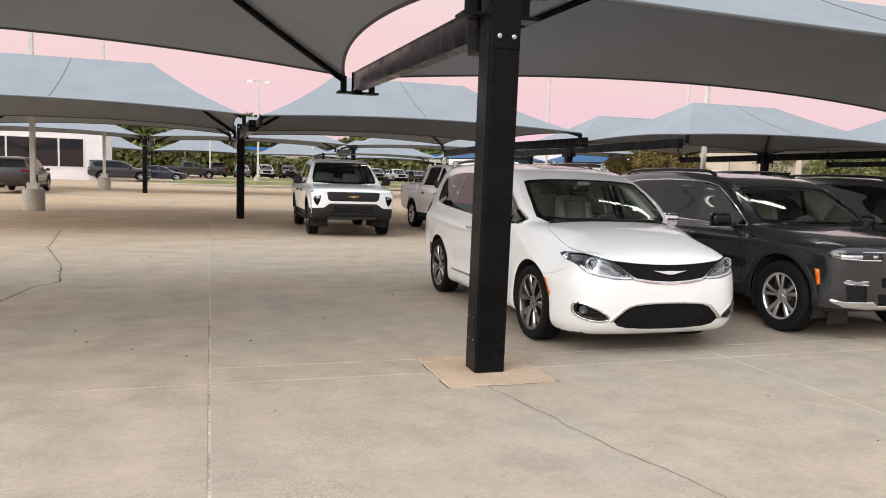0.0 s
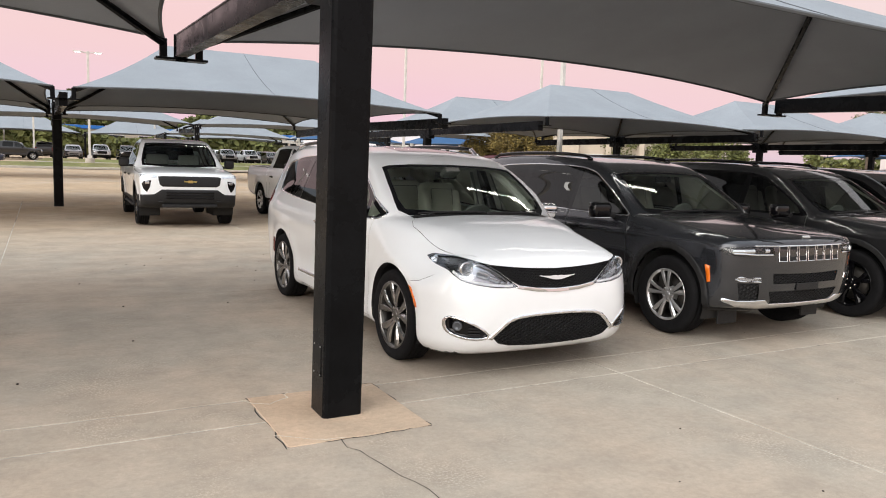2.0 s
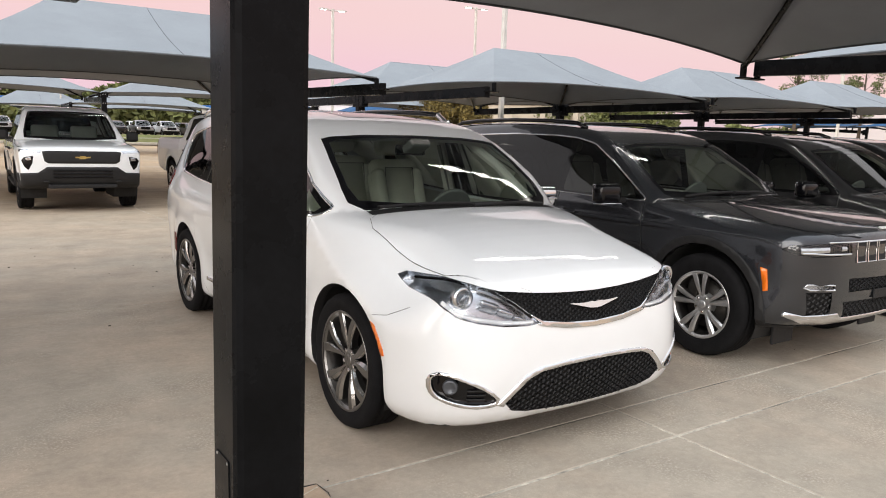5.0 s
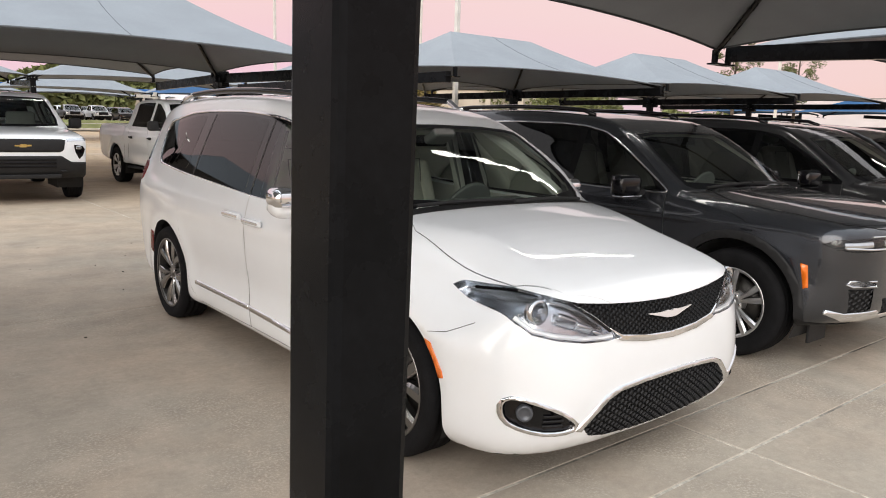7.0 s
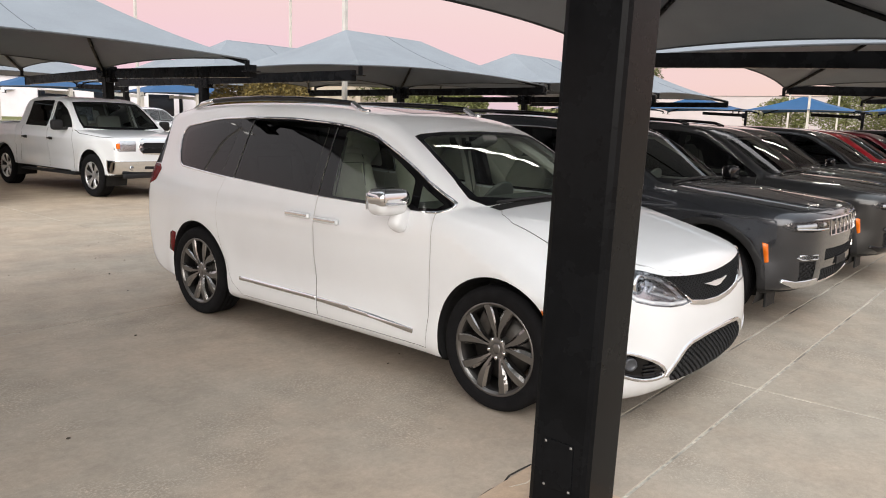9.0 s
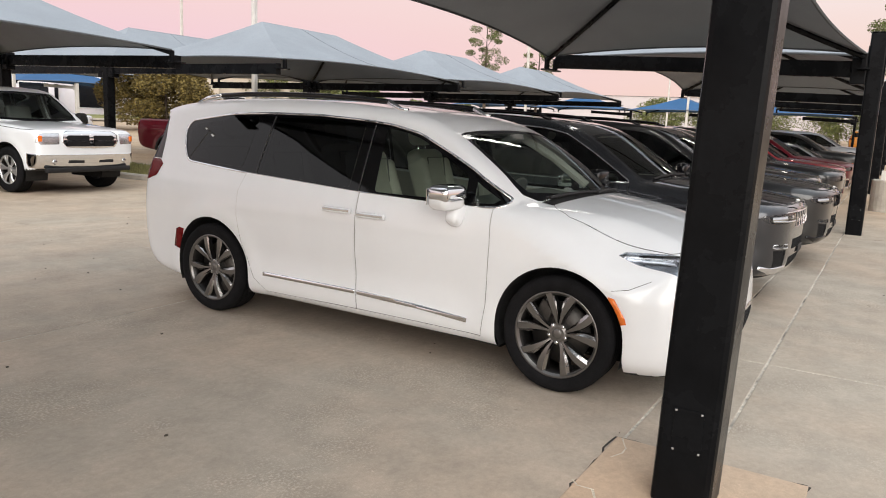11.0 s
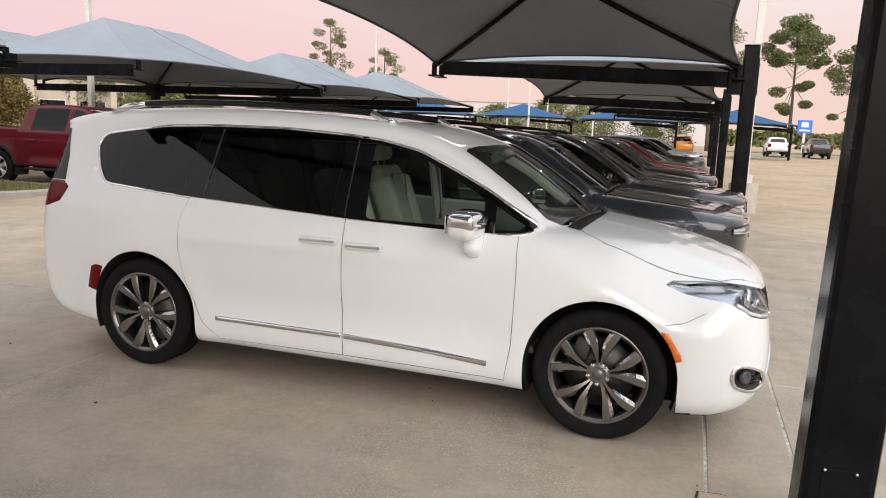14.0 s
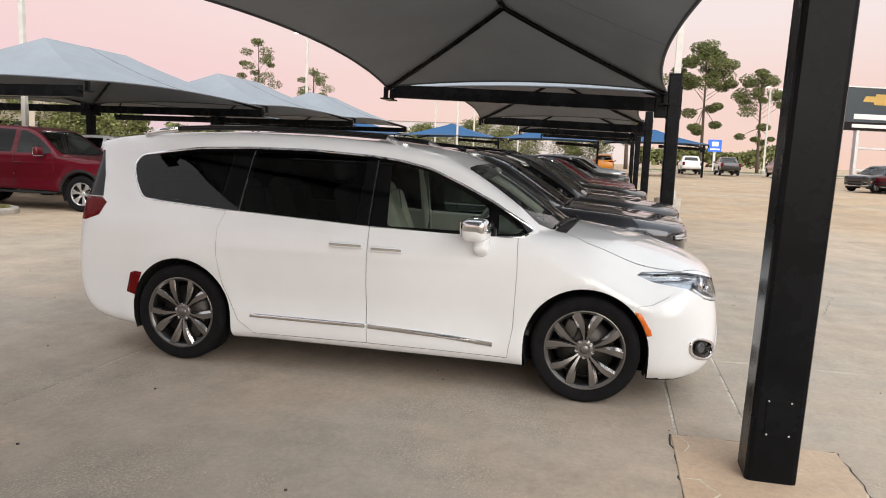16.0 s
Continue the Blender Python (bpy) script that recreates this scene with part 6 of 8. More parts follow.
    bm = lathe(bmesh.new(), [(0.168, -0.012), (0.182, -0.012), (0.186, 0), (0.182, 0.012), (0.168, 0.012), (0.164, 0)], 24, "z", Matrix.Translation((0.38, 1.15, 1.08)) @ Matrix.Rotation(-1.1, 4, "X"))
    part("steering_wheel", bm, M_DASH, v, "", True)
    part("inner_mirror", soft_box((0, 1.08, 1.52), (0.24, 0.03, 0.07), None, 0.014), M_GLOSSBLACK, v, "", True)
    for xa, xb in ((-0.62, -0.02), (0.02, 0.62)):
        part("wiper", tb([(x, 0.44 + 0.06 * x * x, on_top(F, x, 0.44 + 0.06 * x * x) + 0.02) for x in (xa, (xa + xb) / 2, xb)], 0.010, 6), M_TRIM, v, "black wiper")
    return v


def repaint(v, old, fresh):
    """Gives a copy of a vehicle another paint."""
    for o in v.children_recursive:
        for sl in o.material_slots:
            if sl.material is old:
                sl.link = "OBJECT"
                sl.material = fresh
    return v


grey_suv = suv(M_GREY, "suv_wheel", "dark grey suv with a chrome seven-slot grille beside the minivan")
grey_suv.matrix_world = pose(2.95, -0.08, 0)
black_suv = suv(M_BLACK, "black_wheel", "glossy black suv with black wheels parked in the row", M_GLOSSBLACK)
black_suv.matrix_world = pose(5.72, -0.22, 0)

# ---- pickups, small cars and their copies ----
TRUCK = dict(
    profile=[(-0.55, 0.40), (-0.82, 0.43), (-0.92, 0.52), (-0.95, 0.70), (-0.95, 1.00), (-0.925, 1.10), (-0.84, 1.155), (-0.4, 1.20), (0.2, 1.24), (0.48, 1.255, 1), (0.76, 1.46), (1.06, 1.69), (1.28, 1.82), (1.6, 1.885),
             (2.2, 1.905), (2.75, 1.885), (2.94, 1.80), (3.02, 1.60), (3.05, 1.36, 1), (3.15, 1.355, 1), (4.75, 1.365), (4.87, 1.33), (4.90, 0.95), (4.88, 0.64), (4.6, 0.52), (3.6, 0.47), (1.8, 0.44)],
    section=[(0.30, 0.93), (0.42, 0.965), (0.60, 0.975), (0.80, 0.985), (1.0, 0.995), (1.15, 0.99), (1.25, 0.965), (1.40, 0.90), (1.60, 0.825), (1.78, 0.765), (1.90, 0.69)],
    plan=[(-1.1, -0.05), (-0.7, -0.015), (-0.3, 0.0), (0.5, 0.0), (3.0, 0.0), (3.1, 0.005), (4.6, 0.0), (5.0, -0.02)], taper=[(-0.5, 0.0), (2.9, 0.0), (3.06, 0.0), (3.1, 0.10), (5.0, 0.10)],
    belt=1.25, bow_front=(0.06, 0.08), bow_rear=(0.01, 0.01), mid=1.8, crown=0.025, round=(0.05, 0.05), half=0.99, smooth=2,
    lines=[(-0.3, 4.7, 1.06, 0.04, 0.010), (0.5, 2.9, 0.70, 0.12, -0.014)], shoulder=[(-0.9, 1.04), (0.4, 1.12)], slope=[(-0.9, 0.7), (0.3, 0.4), (0.6, 0.0)],
    arches=[(0.0, 0.42, 0.52, 0.022), (3.66, 0.42, 0.52, 0.022)])
k_f = round_poly([(1.62, 1.80), (1.42, 1.765), (1.12, 1.62), (0.86, 1.43), (0.72, 1.285), (1.64, 1.285)], 0.03)
k_r = round_poly([(2.66, 1.79), (2.2, 1.81), (1.74, 1.805), (1.76, 1.288), (2.72, 1.30)], 0.04)
k_ws = [(0, 1.80), (0.5, 1.79), (0.68, 1.775), (0.74, 1.62), (0.80, 1.40), (0.80, 1.28), (0.4, 1.26), (0, 1.255)]
k_wi = [(0, 1.775), (0.5, 1.765), (0.65, 1.75), (0.70, 1.61), (0.755, 1.41), (0.755, 1.32), (0.4, 1.305), (0, 1.30)]
k_fr = lambda c, n: c.y < -0.30 and n.y < -0.12


def truck_regions(style, fine=True):
    g = lambda pts, k: [("*panel_gap" + "." * k, "side", strip(pts, 0.009), side_face)] if fine else []
    r = [("underbody", "side", [(-0.8, 0.0), (4.9, 0.0), (4.9, 0.50), (-0.8, 0.47)], lambda c, n: n.z < -0.5),
         ("*front_window", "side", k_f, side_face), ("*rear_door_window", "side", k_r, side_face),
         ("windscreen_frit", "front", k_ws, lambda c, n: 0.3 < c.y < 1.6 and n.y < -0.25 and c.z > 1.2), ("windscreen", "front", k_wi, lambda c, n: 0.3 < c.y < 1.6 and n.y < -0.25 and c.z > 1.2),
         ("rear_window", "front", [(0, 1.74), (0.62, 1.73), (0.70, 1.40), (0, 1.40)], lambda c, n: 2.7 < c.y < 3.2 and n.y > 0.4)]
    r += g([(0.68, 1.26), (0.66, 0.9), (0.68, 0.50)], 0) + g([(1.69, 1.80), (1.69, 1.2), (1.67, 0.50)], 1) + g([(2.80, 1.28), (2.82, 0.95), (2.95, 0.55)], 2) + g([(3.09, 1.35), (3.10, 0.5)], 3) + g([(-0.86, 1.135), (-0.4, 1.13), (0.4, 1.18), (0.62, 1.24)], 4)
    r += [("truck_bed", "top", [(0, 3.16), (0.86, 3.16), (0.86, 4.80), (0, 4.80)], lambda c, n: n.z > 0.5 and c.y > 3.1)]
    if style == "ev":
        r += [("*arch_flare", "side", arch(0.0, 0.42, 0.535, 0.0), lambda c, n: abs(c.x) > 0.6), ("*arch_flare.", "side", arch(3.66, 0.42, 0.535, 0.0), lambda c, n: abs(c.x) > 0.6),
              ("*sill_cladding", "side", [(0.45, 0.0), (3.2, 0.0), (3.1, 0.56), (0.50, 0.56)], lambda c, n: abs(n.x) > 0.3),
              ("grille_panel", "front", [(0, 1.075), (0.55, 1.075), (0.63, 1.06), (0.60, 0.90), (0.54, 0.86), (0, 0.86)], k_fr),
              ("*light_bar", "front", [(0.64, 1.085), (0.94, 1.095), (1.0, 1.075), (1.0, 1.055), (0.66, 1.035)], k_fr),
              ("*headlamp", "front", [(0.76, 0.985), (0.90, 0.965), (0.94, 0.91), (0.90, 0.80), (0.84, 0.74), (0.78, 0.86)], k_fr),
              ("lower_bumper", "front", [(0, 0.80), (0.56, 0.80), (0.70, 0.70), (1.1, 0.68), (1.1, 0.30), (0, 0.30)], k_fr)]
    elif style == "chrome":
        r += [("chrome_grille", "front", [(0, 1.115), (0.46, 1.115), (0.545, 1.07), (0.56, 0.93), (0.48, 0.84), (0, 0.82)], k_fr),
              ("*headlamp", "front", [(0.60, 1.08), (0.86, 1.075), (0.96, 1.04), (0.97, 0.92), (0.90, 0.885), (0.61, 0.89)], k_fr),
              ("chrome_bumper", "side", [(-1.3, 0.46), (-0.60, 0.48), (-0.56, 0.55), (-0.56, 0.72), (-1.3, 0.70)], lambda c, n: c.y < -0.4)]
    else:
        r += [("*arch_flare", "side", arch(0.0, 0.42, 0.535, 0.0), lambda c, n: abs(c.x) > 0.6), ("*arch_flare.", "side", arch(3.66, 0.42, 0.535, 0.0), lambda c, n: abs(c.x) > 0.6),
              ("dark_grille", "front", [(0, 1.09), (0.52, 1.09), (0.55, 0.80), (0.45, 0.76), (0, 0.76)], k_fr),
              ("*headlamp", "front", [(0.62, 1.08), (0.96, 1.08), (1.02, 1.02), (0.98, 0.84), (0.84, 0.84), (0.66, 0.95)], k_fr),
              ("lower_bumper", "front", [(0, 0.66), (1.1, 0.66), (1.1, 0.38), (0, 0.38)], k_fr)]
    r += [("*tail_lamp", "side", [(4.78, 1.25), (5.0, 1.25), (5.0, 0.92), (4.80, 0.92)], lambda c, n: c.y > 4.7 and abs(c.x) > 0.75),
          ("", "side", arch(0.0, 0.42, 0.475, 0.0), lambda c, n: abs(c.x) > 0.58), ("", "side", arch(3.66, 0.42, 0.475, 0.0), lambda c, n: abs(c.x) > 0.58)]
    return r


def truck_look(p):
    d = suv_look(p)
    d.update({"truck_bed": (M_TRIM, -0.02, 0, "black bed liner"), "light_bar": (M_LAMPIN, 0.004, 0, "slim light bar"), "lower_bumper": (M_TRIM, 0.006, 0.01, "black lower bumper"), "grille_panel": (M_TRIM, 0.004, 0.01, "closed black grille panel"),
              "chrome_grille": (M_CHROME, 0.008, 0.02, "chrome grille surround"), "dark_grille": (M_GLOSSBLACK, -0.01, 0, "dark grille"), "chrome_bumper": (M_CHROME, 0.012, 0.03, "chrome bumper"),
              "headlamp": (M_LAMPIN, -0.004, 0, "bright headlamp")})
    return d


def truck(style, p, wheel, label, h=0.05, fine=True):
    lk = truck_look(p)
    if style == "ev":
        lk["headlamp"] = (M_GLOSSBLACK, 0.003, 0, "black lamp cluster")
    v, F, ps = build_vehicle("pickup_truck", TRUCK, h, truck_regions(style, fine), lk, label, "pickup truck", wheel, (0.0, 3.66), 0.405, 0.865)
    lining(v, ps, 0.75, 3.0, 1.0, M_DASH)
    mirrors(v, F, 0.92, 1.33, 0.22, 0.20, p if style == "gmc" else M_TRIM, M_CHROME if style == "gmc" else None, 0.09)
    handles(v, F, ((1.52, 1.06), (2.62, 1.06)), M_TRIM if style != "gmc" else p)
    for s in (-1, 1):
        part("running_board", soft_box((s * 0.93, 1.75, 0.40), (0.16, 2.3, 0.05), None, 0.02), M_TRIM, v, "black running board")
        part("seat_row", soft_box((s * 0.36, 1.75, 1.20), (0.5, 0.16, 0.66), Matrix.Rotation(-0.2, 4, "X"), 0.06), M_DARKSEAT, v, "", True)
        if style == "ev":
            part("lamp_element", soft_box((s * 0.835, on_front(F, 0.835, 0.93) - 0.006, 0.935), (0.085, 0.02, 0.05), Matrix.Rotation(s * 0.2, 4, "Z"), 0.008), M_LAMPIN, v, "bright lamp element")
            part("tow_hook", soft_box((s * 0.58, on_front(F, 0.58, 0.56) - 0.01, 0.545), (0.09, 0.06, 0.03), None, 0.012), M_TRIM, v)
        if style == "chrome":
            part("bumper_insert", soft_box((s * 0.30, on_front(F, 0.30, 0.585) - 0.010, 0.585), (0.30, 0.02, 0.055), None, 0.008), M_TRIM, v, "black bumper insert")
            part("fog_lamp", lathe(bmesh.new(), [(0.0001, -0.02), (0.035, -0.016), (0.045, 0.0)], 16, "y", Matrix.Translation((s * 0.70, on_front(F, 0.70, 0.585) - 0.015, 0.585))), M_LAMPIN, v)
            part("amber_corner", soft_box((s * 0.915, on_front(F, 0.915, 0.98) - 0.002, 0.985), (0.07, 0.03, 0.10), Matrix.Rotation(s * 0.5, 4, "Z"), 0.01), M_AMBER, v, "amber corner lamp")
    part("dashboard", soft_box((0, 0.85, 1.16), (1.45, 0.5, 0.2), None, 0.07), M_DASH, v, "", True)
    if style == "ev":
        y = on_front(F, 0, 0.965)
        bm = bmesh.new()
        out = [(-0.13, 0.002), (-0.115, 0.024), (-0.045, 0.024), (-0.04, 0.038), (0.045, 0.038), (0.05, 0.024), (0.13, 0.024), (0.115, 0.002), (0.05, -0.002), (0.04, -0.016), (-0.05, -0.016), (-0.055, -0.002)]
        f_ = bm.faces.new([bm.verts.new((a, y - 0.010, 0.955 + b)) for a, b in out])
        bmesh.ops.solidify(bm, geom=[f_], thickness=0.012)
        part("emblem", bm, M_GOLD, v, "gold emblem, a plain cross bar")
        for z in (0.62, 0.68, 0.74):
            part("bumper_slat", soft_box((0, on_front(F, 0, z) - 0.008, z), (0.95, 0.02, 0.026), None, 0.008), M_GLOSSBLACK, v)
        part("skid_plate", soft_box((0, -0.86, 0.46), (1.1, 0.16, 0.07), None, 0.02), M_TRIM, v)
    if style == "chrome":
        part("chin", soft_box((0, on_front(F, 0, 0.58) + 0.06, 0.435), (1.70, 0.10, 0.09), None, 0.03), M_TRIM, v, "black air dam")
        for s in (-1, 1):
            for z in (0.900, 1.005):
                q = [(0.05, z + 0.044), (0.44, z + 0.044), (0.49, z), (0.45, z - 0.044), (0.05, z - 0.044)]
                bm = bmesh.new()
                bm.faces.new([bm.verts.new((s * a, on_front(F, a, b) - 0.020, b)) for a, b in q])
                bmesh.ops.recalc_face_normals(bm, faces=bm.faces)
                part("grille_opening", bm, M_MESHBLACK, v, "black grille opening")
    return v


ev_truck = truck("ev", M_WHITE, "black_wheel", "white electric pickup with a closed black grille panel")
ev_truck.matrix_world = pose(-0.46, 13.05, 0, 0, 0, -1.5) @ Matrix.Scale(1.085, 4)
ram_truck = truck("chrome", M_WHITE, "truck_wheel", "white crew-cab pickup with a chrome grille and bumper")
ram_truck.matrix_world = pose(3.54, 12.68, 0, 0, 0, 3.0) @ Matrix.Scale(1.07, 4)
red_truck = truck("gmc", M_RED, "truck_wheel", "dark red crew-cab pickup with black arch flares")
red_truck.matrix_world = pose(10.15, 12.25, 0, 0, 0, 4.0) @ Matrix.Scale(1.06, 4)

# simpler vehicles for the rows farther off
SEDAN = dict(SUV)
SEDAN.update(profile=[(-0.50, 0.22), (-0.80, 0.26), (-0.88, 0.40), (-0.90, 0.60), (-0.86, 0.72), (-0.6, 0.80), (0.0, 0.90), (0.32, 0.95, 1), (0.75, 1.18), (1.15, 1.37), (1.6, 1.44), (2.2, 1.44), (2.7, 1.36), (3.2, 1.16), (3.55, 1.05), (3.85, 1.03), (3.93, 0.98), (3.95, 0.7), (3.92, 0.42), (3.6, 0.26), (1.5, 0.22)],
             section=[(0.15, 0.84), (0.25, 0.90), (0.5, 0.92), (0.75, 0.92), (0.88, 0.90), (0.95, 0.86), (1.1, 0.79), (1.3, 0.70), (1.4, 0.63), (1.5, 0.55)], belt=0.95, half=0.92, lines=[], shoulder=[(-0.9, 0.70), (0.4, 0.85)], slope=[(-0.9, 0.6), (0.3, 0.3), (0.6, 0.0)],
             arches=[(0.0, 0.36, 0.45, 0.015), (2.85, 0.36, 0.45, 0.015)])
d_regions = [("underbody", "side", [(-0.8, 0.0), (4.0, 0.0), (4.0, 0.25), (-0.8, 0.25)], lambda c, n: n.z < -0.5),
             ("*front_window", "side", [(1.55, 1.37), (1.15, 1.30), (0.72, 1.06), (0.62, 0.97), (1.6, 0.98)], side_face), ("*rear_door_window", "side", [(2.62, 1.30), (2.2, 1.37), (1.65, 1.37), (1.68, 0.98), (2.7, 1.02), (3.0, 1.08)], side_face),
             ("windscreen", "front", [(0, 1.36), (0.55, 1.33), (0.72, 1.02), (0.7, 0.97), (0, 0.95)], lambda c, n: 0.2 < c.y < 1.4 and n.y < -0.2), ("rear_window", "front", [(0, 1.36), (0.52, 1.33), (0.66, 1.08), (0, 1.07)], lambda c, n: 2.4 < c.y < 3.5 and n.y > 0.2),
             ("*headlamp", "front", [(0.55, 0.70), (0.85, 0.75), (0.9, 0.68), (0.6, 0.60)], u_fr), ("lower_intake", "front", [(0, 0.64), (0.45, 0.64), (0.5, 0.34), (0, 0.30)], u_fr), ("*tail_lamp", "front", [(0.5, 0.92), (0.9, 0.92), (0.9, 0.78), (0.5, 0.80)], lambda c, n: c.y > 3.5),
             ("", "side", arch(0.0, 0.36, 0.40, 0.0), lambda c, n: abs(c.x) > 0.55), ("", "side", arch(2.85, 0.36, 0.40, 0.0), lambda c, n: abs(c.x) > 0.55)]
far_suv, F_fs, _ps = build_vehicle("suv", SUV, 0.085, suv_regions(False), suv_look(M_BLACK), "black suv parked in a row on the lot", "suv", "far_wheel", (0.0, 3.09), 0.385, 0.845)
lining(far_suv, _ps, 0.6, 4.1, 0.75, M_DASH)
mirrors(far_suv, F_fs, 0.86, 1.17, 0.21, 0.15, M_GLOSSBLACK)
far_truck, F_ft, _ps = build_vehicle("pickup_truck", TRUCK, 0.085, truck_regions("gmc", False), truck_look(M_BLACK), "black pickup parked on the lot", "pickup truck", "far_wheel", (0.0, 3.66), 0.385, 0.865)
lining(far_truck, _ps, 0.75, 3.0, 1.0, M_DASH)
mirrors(far_truck, F_ft, 0.92, 1.33, 0.22, 0.20, M_TRIM)
far_car, F_fc, _ps = build_vehicle("sedan", SEDAN, 0.08, d_regions, suv_look(M_BLACK), "dark blue sedan parked on the lot", "sedan", "far_wheel", (0.0, 2.85), 0.36, 0.80)
lining(far_car, _ps, 0.6, 3.2, 0.75, M_DASH)
PAINTS = {"bright red": M_BRIGHTRED, "black": M_BLACK, "white": M_WHITE, "dark red": M_RED, "silver": M_SILVER, "dark blue": M_BLUE, "orange": M_ORANGE, "grey": M_GREY}
PROTO = {"suv": far_suv, "pickup": far_truck, "sedan": far_car}
first_use = {"suv": True, "pickup": True, "sedan": True}


def park(kind, colour, x, y, turn=0.0, where="parked in a row on the lot", group=""):
    """Puts a vehicle with its front axle at (x, y); turn 0 faces -y."""
    src = PROTO[kind]
    m = pose(x, y, gz(x, y), 0, 0, turn)
    if first_use[kind]:
        first_use[kind] = False
        v = src
        v.matrix_world = m
    else:
        v = copy_thing(src, m)
    repaint(v, M_BLACK, PAINTS[colour])
    return tagged(v, "%s %s %s" % (colour, {"suv": "suv", "pickup": "crew-cab pickup", "sedan": "sedan"}[kind], where), {"pickup": "pickup truck"}.get(kind, kind), group)


G_A, G_B, G_F = "vehicles in the canopy row", "vehicles under the second canopies", "vehicles far across the lot"
ROW = [("suv", "black", 8.45, 0.20), ("suv", "black", 11.5, 0.0), ("suv", "bright red", 14.4, 0.15), ("suv", "dark red", 17.3, 0.1), ("sedan", "silver", 22.9, 0.0), ("suv", "black", 25.8, 0.1), ("sedan", "white", 28.7, 0.0), ("suv", "silver", 34.4, 0.1)]
# plain originals are parked first, so that every copy starts from black
for kind, colour, x, y in sorted(ROW, key=lambda r: r[1] != "black"):
    if colour == "black" or not first_use[kind]:
        park(kind, colour, x, y, 0, "parked under the shade canopies", G_A)
park("pickup", "black", -4.2, 83.5, 95, "parked far off across the lot", G_F)
park("sedan", "black", 60.0, 24.0, 90, "parked far off across the lot", G_F)
for kind, colour, x, y in ROW:
    if kind == "sedan":
        park(kind, colour, x, y, 0, "parked under the shade canopies", G_A)
for kind, colour, x, y, turn in (("pickup", "white", 14.0, 13.0, 0), ("suv", "black", 16.7, 13.2, 0), ("pickup", "black", 19.8, 13.0, 0), ("suv", "white", 22.6, 13.2, 0), ("suv", "silver", 25.5, 13.2, 0), ("pickup", "white", 30.4, 13.0, 0), ("suv", "black", 33.3, 13.2, 0)):
    park(kind, colour, x, y, turn, "parked under the second canopies", G_B)
for kind, colour, x, y, turn in (("suv", "black", -13.4, 38.5, 180), ("sedan", "dark blue", -6.9, 66.8, 88), ("suv", "grey", -9.8, 63.6, 92),
                                 ("pickup", "white", 14.5, 30.5, 15), ("suv", "orange", 70.0, 0.9, 90), ("pickup", "white", 78.1, -7.9, 90), ("pickup", "grey", 78.0, -11.6, 90), ("pickup", "bright red", 77.6, -16.8, 90), ("suv", "grey", 46.6, -15.9, 215), ("suv", "dark red", 45.8, -17.3, 215)):
    park(kind, colour, x, y, turn, "parked far off across the lot", G_F)
random.seed(4)
for row_y, x0, n in ((92.0, -6.0, 17), (101.0, 4.0, 15)):
    for i in range(n):
        if random.random() < 0.85:
            park(random.choice(("suv", "suv", "pickup", "sedan")), random.choice(("black", "white", "silver", "grey", "white", "dark blue")), x0 + i * 3.0, row_y + random.uniform(-0.3, 0.3), random.choice((0, 0, 180)) + random.uniform(-2, 2), "parked far off across the lot", G_F)
for i in range(9):
    park(random.choice(("suv", "pickup", "sedan")), random.choice(("black", "white", "silver", "grey", "dark blue")), 62.0 + random.uniform(-0.3, 0.3), 22.0 + i * 3.1, 90 + random.uniform(-2, 2), "parked far off across the lot", G_F)

# ---- street lamps, buildings, islands, trees and signs ----
def street_lamp(x, y, h, heads, base_h=0.75, double=True, label="white steel street lamp on a round concrete base", lit=False):
    ob = thing("street_lamp", pose(x, y, gz(x, y)), label, "street lamp", "street lamps of the lot")
    part("base", lathe(bmesh.new(), [(0.36, -0.02), (0.36, base_h - 0.02), (0.33, base_h), (0.0001, base_h)], 24), M_KERB, ob, "round concrete base")
    part("base_plate", bx((0, 0, base_h + 0.10), (0.36, 0.36, 0.22), 0.01), M_WPAINT, ob)
    part("pole", bx((0, 0, (base_h + h) / 2), (0.17, 0.17, h - base_h), 0.015), M_WPAINT, ob, "square white pole")
    for s in ((-1, 1) if double else (1,)):
        d = heads
        part("arm", tb([(0, 0, h - 0.15), (s * d[0] * 0.45, s * d[1] * 0.45, h - 0.10)], 0.04, 8), M_WPAINT, ob)
        a = math.atan2(d[1] * s, d[0] * s)
        hd = part("lamp_head", soft_box((s * d[0] * 0.75, s * d[1] * 0.75, h - 0.08), (0.62, 0.36, 0.10), Matrix.Rotation(a, 4, "Z"), 0.03), M_WPAINT, ob, "flat lamp head")
        part("lens", bx((s * d[0] * 0.75, s * d[1] * 0.75, h - 0.135), (0.45, 0.26, 0.012), 0, Matrix.Rotation(a, 4, "Z")), M_LAMPHEAD, hd)
    return ob


